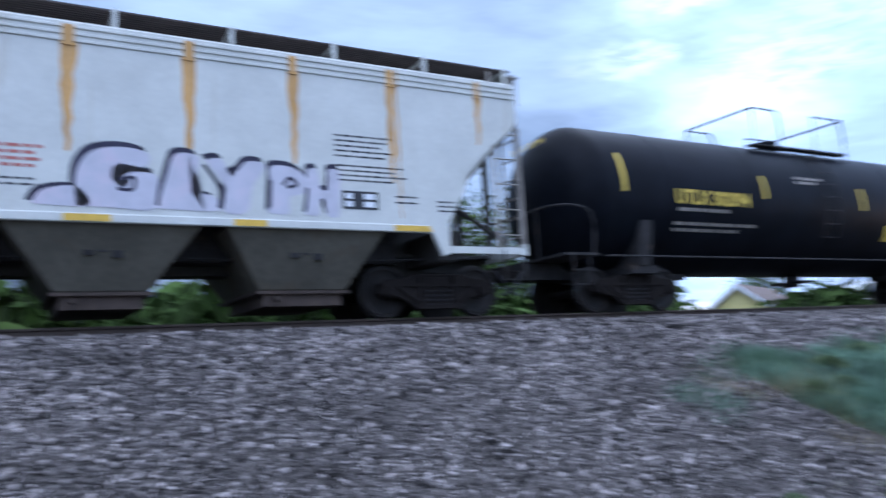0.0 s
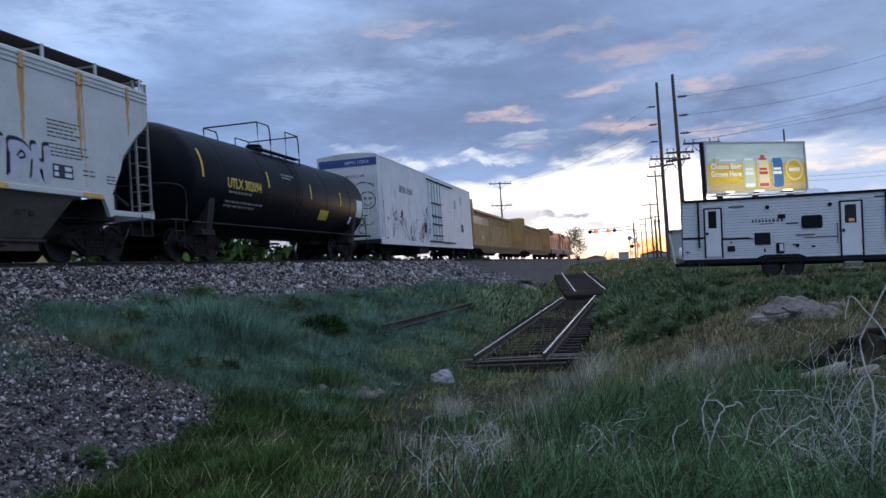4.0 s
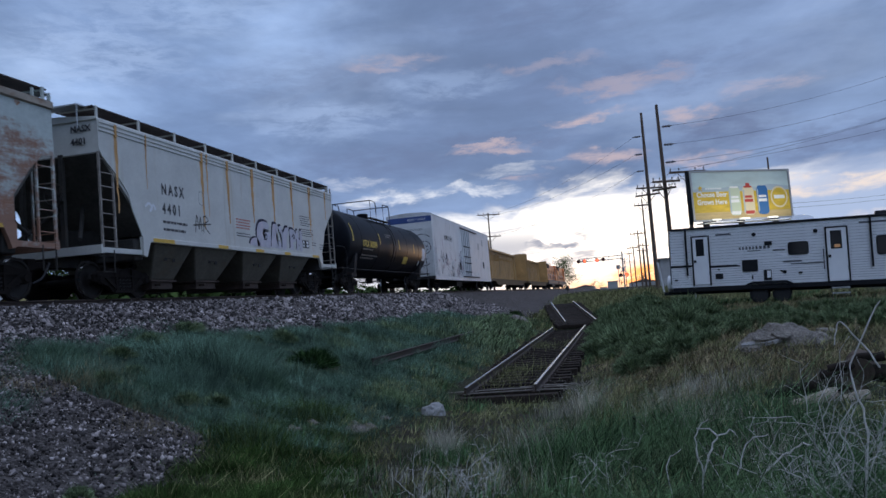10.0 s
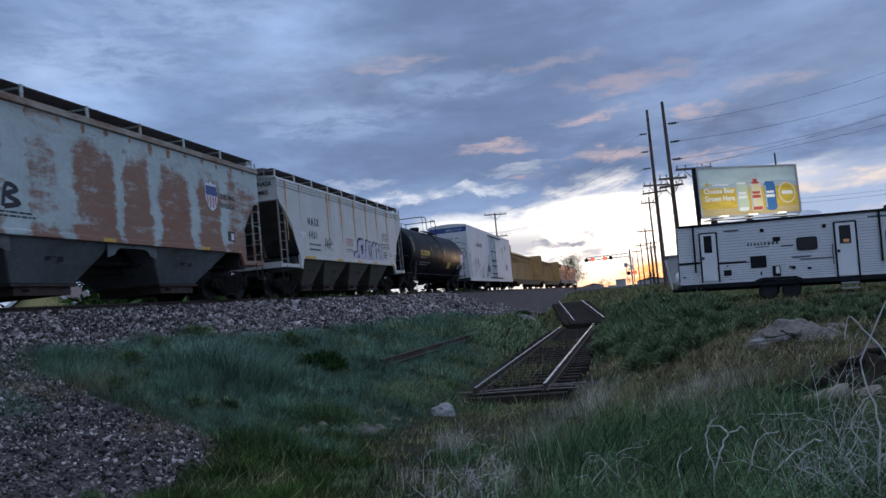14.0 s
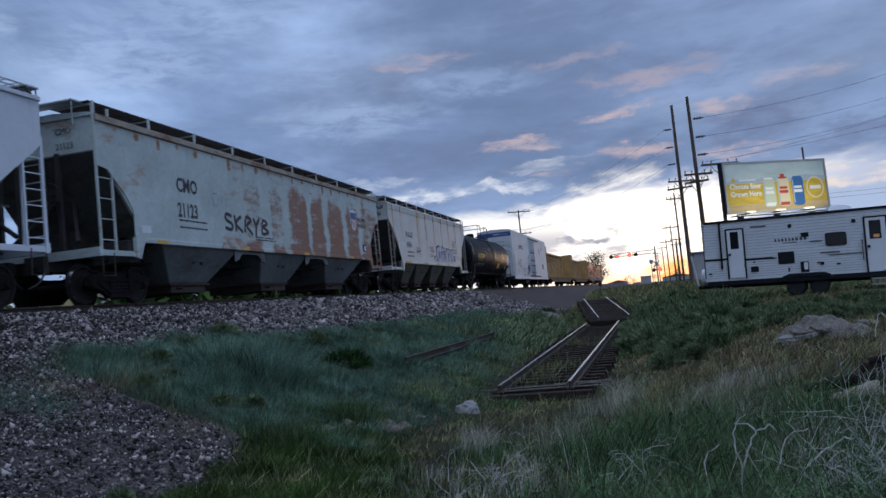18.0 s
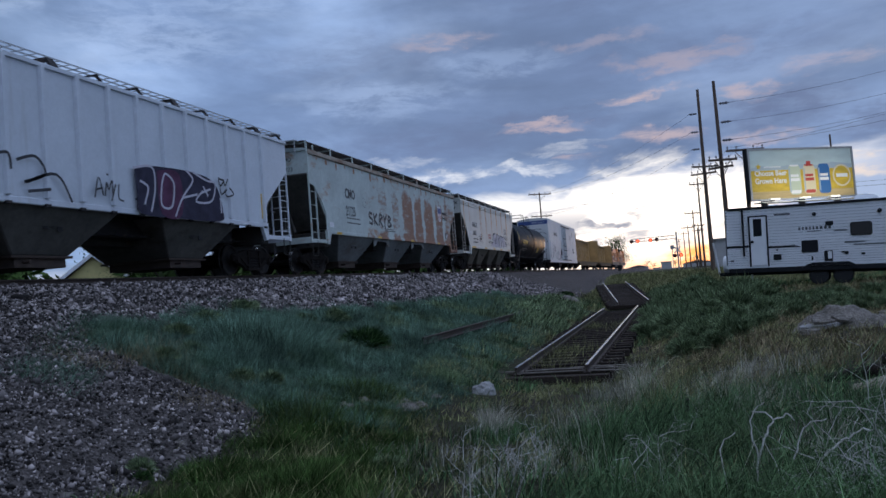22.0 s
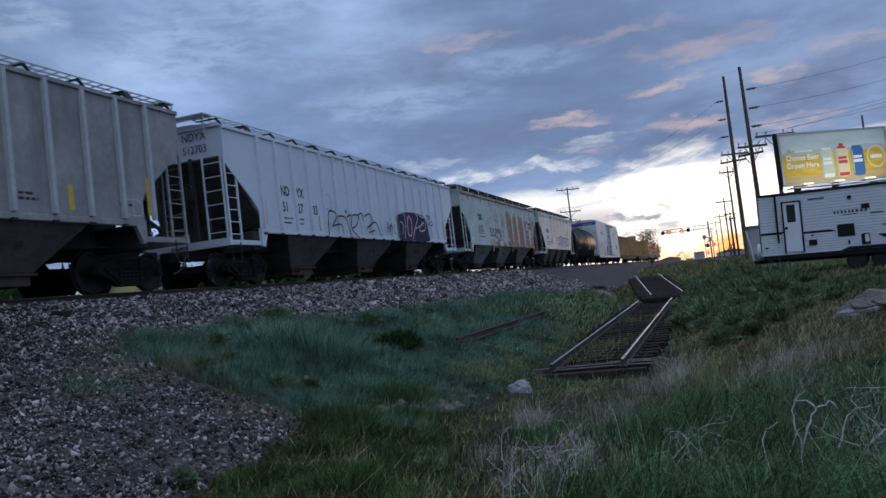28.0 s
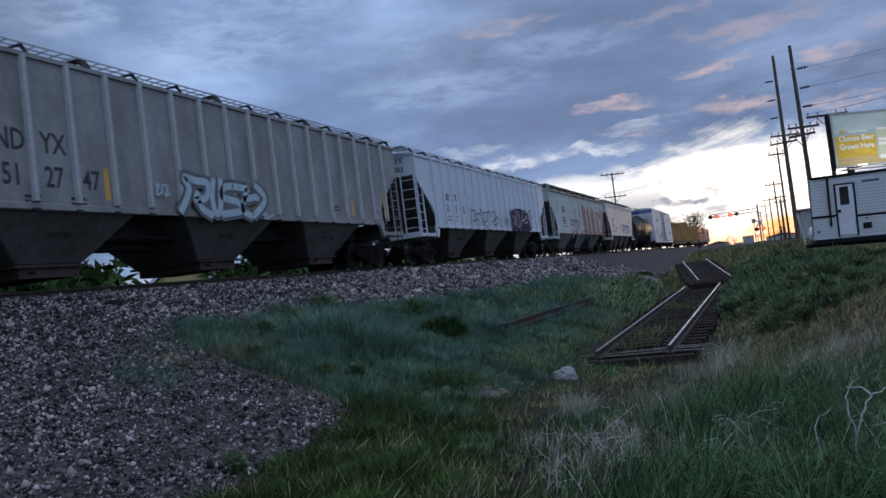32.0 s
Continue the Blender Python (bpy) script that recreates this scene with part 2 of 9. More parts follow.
# ---- materials ----
def shader(name, colour, rough=0.8, metal=0.0, grain=(), bump=(), coat=0.0, spots=None, streaks=None, emit=None, per_object=0.0, per_island=0.0, spec=0.5, skew=1.0):
    """grain: (scale, dark, light) brightness swing, several allowed; bump: (scale, strength, distance); spots: (scale, lo, hi, colour);
    streaks: (scale xyz, lo, hi, colour), stains in object space."""
    m = bpy.data.materials.new(name)
    m.use_nodes = True
    nt = m.node_tree
    N, L = nt.nodes.new, nt.links.new
    b = nt.nodes["Principled BSDF"]
    b.inputs["Roughness"].default_value, b.inputs["Metallic"].default_value = rough, metal
    b.inputs["Coat Weight"].default_value, b.inputs["Specular IOR Level"].default_value = coat, spec
    coord = N("ShaderNodeTexCoord").outputs["Object"]
    rgb = N("ShaderNodeRGB")
    rgb.outputs[0].default_value = (*colour, 1)
    col = rgb.outputs[0]

    def noise_of(scale, detail=5, rough_=0.6):
        mp = N("ShaderNodeMapping")
        mp.inputs["Scale"].default_value = scale if isinstance(scale, tuple) else (scale, scale, scale)
        L(coord, mp.inputs[0])
        n = N("ShaderNodeTexNoise")
        n.inputs["Scale"].default_value, n.inputs["Detail"].default_value, n.inputs["Roughness"].default_value = 1.0, detail, rough_
        L(mp.outputs[0], n.inputs["Vector"])
        return n.outputs["Fac"]

    def spread(v, lo, hi, a, c):
        r = N("ShaderNodeMapRange")
        L(v, r.inputs[0])
        for i, q in enumerate((lo, hi, a, c)):
            r.inputs[i + 1].default_value = q
        return r.outputs[0]

    def value(col, v):
        h = N("ShaderNodeMix")
        h.data_type, h.blend_type = "RGBA", "MULTIPLY"
        h.inputs[0].default_value = 1
        L(col, h.inputs[6])
        L(v, h.inputs[7])
        return h.outputs[2]

    def over(col, fac, c2):
        h = N("ShaderNodeMix")
        h.data_type = "RGBA"
        L(fac, h.inputs[0])
        L(col, h.inputs[6])
        h.inputs[7].default_value = (*c2, 1)
        return h.outputs[2]

    for scale, lo, hi in grain:
        col = value(col, spread(noise_of(scale), 0.3, 0.7, lo, hi))
    for st in ([spots] if spots and not isinstance(spots, list) else (spots or [])):
        col = over(col, spread(noise_of(st[0], 7, 0.65), st[1], st[2], 0, 1), st[3])
    for st in ([streaks] if streaks and not isinstance(streaks, list) else (streaks or [])):
        col = over(col, spread(noise_of(st[0], 5, 0.6), st[1], st[2], 0, 1), st[3])
    if per_object:
        info = N("ShaderNodeObjectInfo")
        col = value(col, spread(info.outputs["Random"], 0, 1, 1 - per_object, 1 + per_object))
    if per_island:
        info = N("ShaderNodeNewGeometry")
        rnd = info.outputs["Random Per Island"]
        if skew != 1.0:
            pw = N("ShaderNodeMath")
            pw.operation = "POWER"
            L(rnd, pw.inputs[0])
            pw.inputs[1].default_value = skew
            rnd = pw.outputs[0]
        col = value(col, spread(rnd, 0, 1, 1 - per_island, 1 + per_island))
    L(col, b.inputs["Base Color"])
    for scale, strength, dist in bump:
        bp = N("ShaderNodeBump")
        bp.inputs["Strength"].default_value, bp.inputs["Distance"].default_value = strength, dist
        L(noise_of(scale, 6, 0.65), bp.inputs["Height"])
        L(bp.outputs[0], b.inputs["Normal"])
    if emit:
        b.inputs["Emission Color"].default_value, b.inputs["Emission Strength"].default_value = (*emit[0], 1), emit[1]
    return m


RUST = (0.20, 0.085, 0.035)
M = {}
M["paint_white"] = shader("weathered_white_paint", (0.56, 0.555, 0.515), 0.50, grain=[(1.3, 0.90, 1.06), (14, 0.94, 1.04)], bump=[(20, 0.08, 0.01)],
                          streaks=[((0.3, 2.2, 0.25), 0.60, 0.80, (0.42, 0.37, 0.29))])
M["paint_blue_white"] = shader("pale_blue_white_paint", (0.60, 0.63, 0.68), 0.5, grain=[(0.9, 0.92, 1.05), (12, 0.95, 1.04)], bump=[(20, 0.06, 0.01)],
                               streaks=[((0.3, 3.0, 0.3), 0.62, 0.82, (0.46, 0.47, 0.48))])
M["paint_grey"] = shader("dirty_grey_paint", (0.295, 0.28, 0.268), 0.65, grain=[(0.8, 0.75, 1.15), (7, 0.85, 1.12)], bump=[(18, 0.1, 0.01)],
                         streaks=[((0.4, 1.6, 0.5), 0.46, 0.72, (0.19, 0.175, 0.165))])
M["paint_rusty"] = shader("faded_blue_grey_paint_with_rust", (0.47, 0.525, 0.50), 0.7, grain=[(1.0, 0.85, 1.1), (9, 0.9, 1.08)], bump=[(24, 0.15, 0.01)],
                          spots=[((0.9, 0.55, 1.4), 0.57, 0.68, (0.36, 0.19, 0.11))])
M["rust_scale"] = shader("rust_patches", (0.34, 0.17, 0.095), 0.9, grain=[(3, 0.7, 1.25), (22, 0.75, 1.2)], bump=[(40, 0.3, 0.01)],
                         spots=[((2.5, 2.5, 6), 0.50, 0.62, (0.44, 0.36, 0.29))])
M["rust_run"] = shader("orange_rust_run", (0.56, 0.31, 0.12), 0.9, grain=[((9, 9, 1.2), 0.75, 1.25), (30, 0.85, 1.1)])
M["rust_dark"] = shader("rust_brown_steel", (0.055, 0.036, 0.028), 0.85, grain=[(4, 0.7, 1.3)], bump=[(30, 0.2, 0.01)])
M["sill_yellow"] = shader("faded_yellow_marking", (0.66, 0.40, 0.06), 0.6, grain=[(8, 0.8, 1.1)])
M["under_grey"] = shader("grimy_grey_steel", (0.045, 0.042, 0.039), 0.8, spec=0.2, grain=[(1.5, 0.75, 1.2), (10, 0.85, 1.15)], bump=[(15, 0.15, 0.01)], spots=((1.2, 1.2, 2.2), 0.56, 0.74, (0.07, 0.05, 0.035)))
# Base colours hold the shade under the bodies; grain and spots are grime.
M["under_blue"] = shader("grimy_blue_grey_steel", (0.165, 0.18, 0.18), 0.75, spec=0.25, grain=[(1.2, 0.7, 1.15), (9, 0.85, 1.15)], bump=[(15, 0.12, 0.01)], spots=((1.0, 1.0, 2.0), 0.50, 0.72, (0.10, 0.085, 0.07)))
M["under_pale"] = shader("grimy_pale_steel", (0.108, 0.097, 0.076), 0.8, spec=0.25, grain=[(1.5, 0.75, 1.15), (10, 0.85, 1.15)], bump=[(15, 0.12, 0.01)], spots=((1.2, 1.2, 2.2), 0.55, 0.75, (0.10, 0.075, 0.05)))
M["dark_steel"] = shader("dark_grimy_steel", (0.026, 0.024, 0.025), 0.75, spec=0.25, grain=[(5, 0.6, 1.4), (30, 0.8, 1.2)], bump=[(25, 0.15, 0.01)], spots=((2, 2, 2), 0.58, 0.72, (0.09, 0.06, 0.045)))
# Truck and wheel base colours are deepened by the shade under the cars.
M["brown_steel"] = shader("brown_dusty_truck_steel", (0.014, 0.011, 0.010), 0.85, spec=0.12, grain=[(4, 0.7, 1.35), (20, 0.8, 1.2)], bump=[(25, 0.2, 0.01)])
M["wheel_steel"] = shader("worn_wheel_steel", (0.020, 0.017, 0.016), 0.6, 0.3, spec=0.2, grain=[(6, 0.7, 1.3)], bump=[(20, 0.1, 0.005)])
M["tread"] = shader("polished_wheel_tread", (0.45, 0.45, 0.46), 0.25, 1.0, grain=[(20, 0.8, 1.1)])
M["rail_top"] = shader("polished_rail_head", (0.48, 0.47, 0.46), 0.28, 1.0, grain=[((3, 3, 3), 0.8, 1.1)])
M["rail_rust"] = shader("rusty_rail", (0.050, 0.034, 0.026), 0.8, 0.2, grain=[(5, 0.7, 1.3), (40, 0.8, 1.2)], bump=[(60, 0.2, 0.004)])
M["old_rail_top"] = shader("worn_old_rail_head", (0.62, 0.57, 0.50), 0.24, 1.0, grain=[((4, 4, 4), 0.75, 1.15)])
M["tie_wood"] = shader("weathered_tie_wood", (0.030, 0.023, 0.019), 0.9, spec=0.08, grain=[((14, 3, 14), 0.6, 1.5), (30, 0.8, 1.2)], bump=[((30, 4, 30), 0.4, 0.01)], per_object=0.3)
M["tank_black"] = shader("glossy_black_tank_paint", (0.005, 0.006, 0.009), 0.44, grain=[(1.2, 0.7, 1.4)], bump=[(6, 0.03, 0.01)], spots=((0.8, 0.5, 0.8), 0.58, 0.78, (0.010, 0.011, 0.013)), spec=0.06)
M["reefer_white"] = shader("white_reefer_panel", (0.66, 0.655, 0.65), 0.55, 0.0, spec=0.3, grain=[(0.8, 0.9, 1.05), (9, 0.94, 1.05)], bump=[((1.2, 3.5, 0.8), 0.30, 0.03)],
                           streaks=[((0.5, 1.6, 0.5), 0.60, 0.74, (0.40, 0.38, 0.36))])
M["blue_band"] = shader("blue_paint", (0.035, 0.075, 0.24), 0.5, grain=[(4, 0.85, 1.1)])
M["tan_paint"] = shader("dull_tan_car_paint", (0.47, 0.275, 0.100), 0.6, grain=[(0.7, 0.75, 1.2), (8, 0.85, 1.15)], bump=[(14, 0.12, 0.01)], streaks=[((0.5, 2, 0.3), 0.55, 0.75, (0.25, 0.15, 0.07))])
M["tan_grime"] = shader("grimy_brown_deck_steel", (0.13, 0.085, 0.045), 0.8, spec=0.2, grain=[(1.5, 0.7, 1.25), (9, 0.8, 1.2)])
M["loco_orange"] = shader("orange_locomotive_paint", (0.62, 0.18, 0.03), 0.5, grain=[(2, 0.8, 1.1)])
M["black_paint"] = shader("black_lettering_paint", (0.022, 0.022, 0.028), 0.6)
M["yellow_paint"] = shader("yellow_lettering_paint", (0.62, 0.43, 0.06), 0.55, grain=[(10, 0.85, 1.1)])
M["red_paint"] = shader("faded_red_lettering", (0.42, 0.13, 0.11), 0.7)
M["white_paint"] = shader("white_marking_paint", (0.70, 0.71, 0.73), 0.6, grain=[(6, 0.9, 1.05)])
M["graf_fill"] = shader("pale_lilac_spray_paint", (0.50, 0.48, 0.54), 0.6, grain=[(3, 0.88, 1.08)], spots=((1.5, 1.5, 1.5), 0.5, 0.7, (0.56, 0.46, 0.52)))
M["graf_dark"] = shader("dark_violet_spray_paint", (0.042, 0.040, 0.062), 0.8, spec=0.08, grain=[(4, 0.75, 1.3)])
M["graf_pink"] = shader("dull_pink_spray_paint", (0.36, 0.22, 0.27), 0.65, grain=[(3, 0.8, 1.2)])
M["graf_cyan"] = shader("pale_cyan_spray_paint", (0.42, 0.52, 0.55), 0.65, grain=[(4, 0.8, 1.1)])
M["graf_plum"] = shader("plum_spray_paint", (0.10, 0.045, 0.08), 0.8, spec=0.08, grain=[(3, 0.75, 1.25)])
M["graf_haze"] = shader("grey_spray_haze", (0.12, 0.115, 0.125), 0.75, grain=[(3, 0.8, 1.35)])
M["post_grey"] = shader("worn_pale_grey_post", (0.42, 0.42, 0.42), 0.6, grain=[(1.2, 0.8, 1.12), (9, 0.88, 1.1)])
M["chord_tan"] = shader("rust_stained_tan_chord", (0.36, 0.30, 0.24), 0.75, grain=[(2, 0.7, 1.2)], spots=[((1.5, 1.1, 3), 0.47, 0.62, (0.20, 0.10, 0.055))])
# Shade is in this base colour too: ribbed cars' bays and end recesses.
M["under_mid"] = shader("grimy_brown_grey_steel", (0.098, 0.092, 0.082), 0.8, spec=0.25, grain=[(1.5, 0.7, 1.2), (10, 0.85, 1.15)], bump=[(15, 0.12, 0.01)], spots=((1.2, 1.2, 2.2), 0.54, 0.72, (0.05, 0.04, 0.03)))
M["galv"] = shader("galvanised_steel", (0.42, 0.43, 0.44), 0.5, 0.6, grain=[(8, 0.8, 1.1)])
M["soil"] = shader("dry_soil_and_turf", (0.036, 0.030, 0.021), 0.95, spec=0.08, grain=[(0.35, 0.7, 1.25), (4, 0.7, 1.3)], bump=[(9, 0.6, 0.05)],
                   spots=[((0.5, 0.5, 0.5), 0.42, 0.60, (0.026, 0.034, 0.017)), ((7, 7, 7), 0.55, 0.7, (0.10, 0.088, 0.062))])
M["ballast_bed"] = shader("ballast_bed", (0.062, 0.054, 0.051), 0.95, spec=0.08, grain=[(2.4, 0.6, 1.4), (0.7, 0.7, 1.25), (11, 0.3, 1.9), (34, 0.5, 1.5)], bump=[(14, 1.0, 0.06)], spots=[((24, 24, 24), 0.52, 0.60, (0.135, 0.118, 0.112))])
M["ballast_stone"] = shader("crushed_ballast_stone", (0.270, 0.235, 0.226), 0.9, spec=0.15, grain=[(0.6, 0.75, 1.2), (2.6, 0.55, 1.35), (25, 0.8, 1.2)], per_island=0.92, skew=2.4)
M["tar"] = shader("asphalt", (0.05, 0.05, 0.05), 0.9, grain=[(2, 0.8, 1.2), (60, 0.7, 1.3)])


def rust_bands(m):
    """Ragged upright bands of brown rust over the forward half of the car."""
    nt = m.node_tree
    N, L = nt.nodes.new, nt.links.new
    b = nt.nodes["Principled BSDF"]
    old = b.inputs["Base Color"].links[0].from_socket
    co = N("ShaderNodeTexCoord").outputs["Object"]

    def noise_at(scale, detail=6, rough=0.65):
        mp = N("ShaderNodeMapping")
        mp.inputs["Scale"].default_value = scale
        L(co, mp.inputs[0])
        n = N("ShaderNodeTexNoise")
        n.inputs["Scale"].default_value, n.inputs["Detail"].default_value, n.inputs["Roughness"].default_value = 1, detail, rough
        L(mp.outputs[0], n.inputs["Vector"])
        return n.outputs["Fac"]

    def calc(op, a, c):
        n = N("ShaderNodeMath")
        n.operation = op
        for i, v in enumerate((a, c)):
            if isinstance(v, (int, float)):
                n.inputs[i].default_value = v
            else:
                L(v, n.inputs[i])
        return n.outputs[0]

    def ramp(v, lo, hi):
        n = N("ShaderNodeMapRange")
        n.interpolation_type = "SMOOTHSTEP"
        L(v, n.inputs[0])
        n.inputs[1].default_value, n.inputs[2].default_value = lo, hi
        return n.outputs[0]
    sep = N("ShaderNodeSeparateXYZ")
    L(co, sep.inputs[0])
    y, z = sep.outputs[1], sep.outputs[2]
    # upright bands over the forward half, patches behind; (y, strength)
    edges = [(-9.3, 0.10), (-4.4, 0.12), (-4.2, 0.40), (-3.6, 0.40), (-3.4, 0.14), (-2.95, 0.14), (-2.75, 0.72), (-1.85, 0.68), (-1.65, 0.16), (-1.25, 0.2), (-1.1, 0.72), (-0.35, 0.62), (-0.1, 0.25), (0.15, 0.32), (0.4, 0.92), (1.6, 0.95), (1.82, 0.32),
             (2.0, 0.4), (2.15, 0.95), (3.0, 0.95), (3.25, 0.30), (3.45, 0.4), (3.7, 0.95), (4.9, 0.9), (5.15, 0.25), (5.35, 0.4), (5.6, 0.88), (6.7, 0.85), (6.9, 0.3), (7.1, 0.5), (7.4, 0.85), (8.7, 0.7)]
    wob = calc("MULTIPLY", calc("SUBTRACT", noise_at((0.9, 1.1, 1.6), 5), 0.5), 0.85)
    ypos = N("ShaderNodeMapRange")
    L(calc("ADD", y, wob), ypos.inputs[0])
    ypos.inputs[1].default_value, ypos.inputs[2].default_value = -9.3, 9.3
    cr = N("ShaderNodeValToRGB")
    L(ypos.outputs[0], cr.inputs[0])
    while len(cr.color_ramp.elements) < len(edges):
        cr.color_ramp.elements.new(0.5)
    for e, (yy, v) in zip(cr.color_ramp.elements, edges):
        e.position, e.color = (yy + 9.3) / 18.6, (v, v, v, 1)
    band = cr.outputs[0]
    rough = calc("ADD", calc("MULTIPLY", noise_at((1, 1.1, 5.0), 7, 0.7), 1.25), calc("ADD", calc("MULTIPLY", noise_at((10, 10, 13), 5, 0.7), 0.6), calc("MULTIPLY", noise_at((0.5, 0.7, 0.8), 4), 0.8)))
    tops = calc("MULTIPLY", ramp(calc("ADD", z, calc("MULTIPLY", noise_at((0.6, 0.9, 0.3), 3), 1.4)), 3.9, 4.7), -0.55)
    sill = calc("MULTIPLY", calc("SUBTRACT", 1.0, ramp(z, 1.48, 1.75)), 0.30)
    score = calc("ADD", calc("ADD", band, rough), calc("ADD", tops, sill))
    mask = calc("MULTIPLY", ramp(score, 1.80, 2.26), 0.92)
    mix = N("ShaderNodeMix")
    mix.data_type = "RGBA"
    L(mask, mix.inputs[0])
    L(old, mix.inputs[6])
    tone = N("ShaderNodeMix")
    tone.data_type = "RGBA"
    L(noise_at((2, 2, 8), 6), tone.inputs[0])
    tone.inputs[6].default_value, tone.inputs[7].default_value = (0.33, 0.150, 0.080, 1), (0.17, 0.066, 0.036, 1)
    L(tone.outputs[2], mix.inputs[7])
    L(mix.outputs[2], b.inputs["Base Color"])


rust_bands(M["paint_rusty"])

M["board_brown"] = shader("dark_brown_steel_grating", (0.050, 0.036, 0.032), 0.85, grain=[(5, 0.7, 1.3)])
M["rust_pale"] = shader("pale_rust_flecked_steel", (0.24, 0.21, 0.185), 0.8, grain=[(6, 0.7, 1.3)])

# ---- mesh tools ----
def part(name, bm, material, parent=None, label="", loc=None, smooth=False):
    """Links a bmesh as one mesh object under a thing or a part."""
    me = bpy.data.meshes.new(name)
    bmesh.ops.recalc_face_normals(bm, faces=bm.faces)
    bm.to_mesh(me)
    bm.free()
    for m in (material if isinstance(material, (list, tuple)) else [material]):
        me.materials.append(m)
    if smooth:
        for p in me.polygons:
            p.use_smooth = True
        me.set_sharp_from_angle(angle=radians(40))
    ob = new(name, me)
    ob.parent = parent
    if loc:
        ob.location = loc
    if label:
        ob["label"] = label
    return ob


def again(ob, parent, loc, rz=0.0):
    """One more piece on the same mesh."""
    o = bpy.data.objects.new(ob.name.split(".")[0], ob.data)
    scene.collection.objects.link(o)
    o.parent, o.location, o.rotation_euler = parent, loc, (0, 0, radians(rz))
    if "label" in ob:
        o["label"] = ob["label"]
    return o


def thing(name, label, category, loc=(0, 0, 0), rz=0.0, group="", kind=""):
    e = new(name)
    e.empty_display_size = 0.3
    e.location, e.rotation_euler = loc, (0, 0, radians(rz))
    return tagged(e, label, category, group, kind)


def box(bm, lo, hi, mat=0, m=None):
    v = [bm.verts.new((x, y, z)) for x in (lo[0], hi[0]) for y in (lo[1], hi[1]) for z in (lo[2], hi[2])]
    fs = [bm.faces.new([v[i] for i in q]) for q in ((0, 1, 3, 2), (4, 6, 7, 5), (0, 4, 5, 1), (2, 3, 7, 6), (0, 2, 6, 4), (1, 5, 7, 3))]
    for f in fs:
        f.material_index = mat
    if m is not None:
        bmesh.ops.transform(bm, matrix=m, verts=v)
    return v


def tube(bm, a, b, r, seg=8, r2=None, mat=0, caps=True):
    a, b = Vector(a), Vector(b)
    r2 = r if r2 is None else r2
    q = (b - a).to_track_quat("Z", "Y").to_matrix()
    ring = [[bm.verts.new(p + q @ Vector((math.cos(k * math.tau / seg) * rr, math.sin(k * math.tau / seg) * rr, 0))) for k in range(seg)] for p, rr in ((a, r), (b, r2))]
    for k in range(seg):
        bm.faces.new((ring[0][k], ring[0][(k + 1) % seg], ring[1][(k + 1) % seg], ring[1][k])).material_index = mat
    if caps:
        for rg in ring:
            bm.faces.new(rg).material_index = mat


def path_tube(bm, pts, radii, seg=6, mat=0):
    """A bent, tapering tube through points."""
    pts = [Vector(p) for p in pts]
    rings = []
    for i, p in enumerate(pts):
        d = (pts[min(i + 1, len(pts) - 1)] - pts[max(i - 1, 0)]).normalized()
        q = d.to_track_quat("Z", "Y").to_matrix()
        r = radii if isinstance(radii, (int, float)) else radii[i]
        rings.append([bm.verts.new(p + q @ Vector((math.cos(k * math.tau / seg) * r, math.sin(k * math.tau / seg) * r, 0))) for k in range(seg)])
    for a, b in zip(rings, rings[1:]):
        for k in range(seg):
            bm.faces.new((a[k], a[(k + 1) % seg], b[(k + 1) % seg], b[k])).material_index = mat
    bm.faces.new(rings[0])
    bm.faces.new(rings[-1])


def slab(bm, outline, axis, lo, hi, mat=0):
    """A flat outline pushed through along an axis (0 x, 1 y, 2 z); the outline's two numbers are the other axes in order."""
    def at(u, v, w):
        c = [u, v]
        c.insert(axis, w)
        return bm.verts.new(c)
    a = [at(u, v, lo) for u, v in outline]
    b = [at(u, v, hi) for u, v in outline]
    n = len(outline)
    bm.faces.new(a).material_index = mat
    bm.faces.new(b[::-1]).material_index = mat
    for i in range(n):
        bm.faces.new((a[i], a[(i + 1) % n], b[(i + 1) % n], b[i])).material_index = mat


def turned(bm, profile, seg=20, axis="X", mat=0, closed=False):
    """A profile of (along, radius) turned round an axis."""
    rings = []
    for u, r in profile:
        ring = []
        for k in range(seg):
            c, s = math.cos(k * math.tau / seg) * r, math.sin(k * math.tau / seg) * r
            ring.append(bm.verts.new({"X": (u, c, s), "Y": (c, u, s), "Z": (c, s, u)}[axis]))
        rings.append(ring)
    for a, b in zip(rings, rings[1:]):
        for k in range(seg):
            bm.faces.new((a[k], a[(k + 1) % seg], b[(k + 1) % seg], b[k])).material_index = mat
    if not closed:
        bm.faces.new(rings[0]).material_index = mat
        bm.faces.new(rings[-1]).material_index = mat


def bevel(bm, width, seg=1):
    bmesh.ops.bevel(bm, geom=list(bm.edges), offset=width, segments=seg, affect="EDGES", clamp_overlap=True)


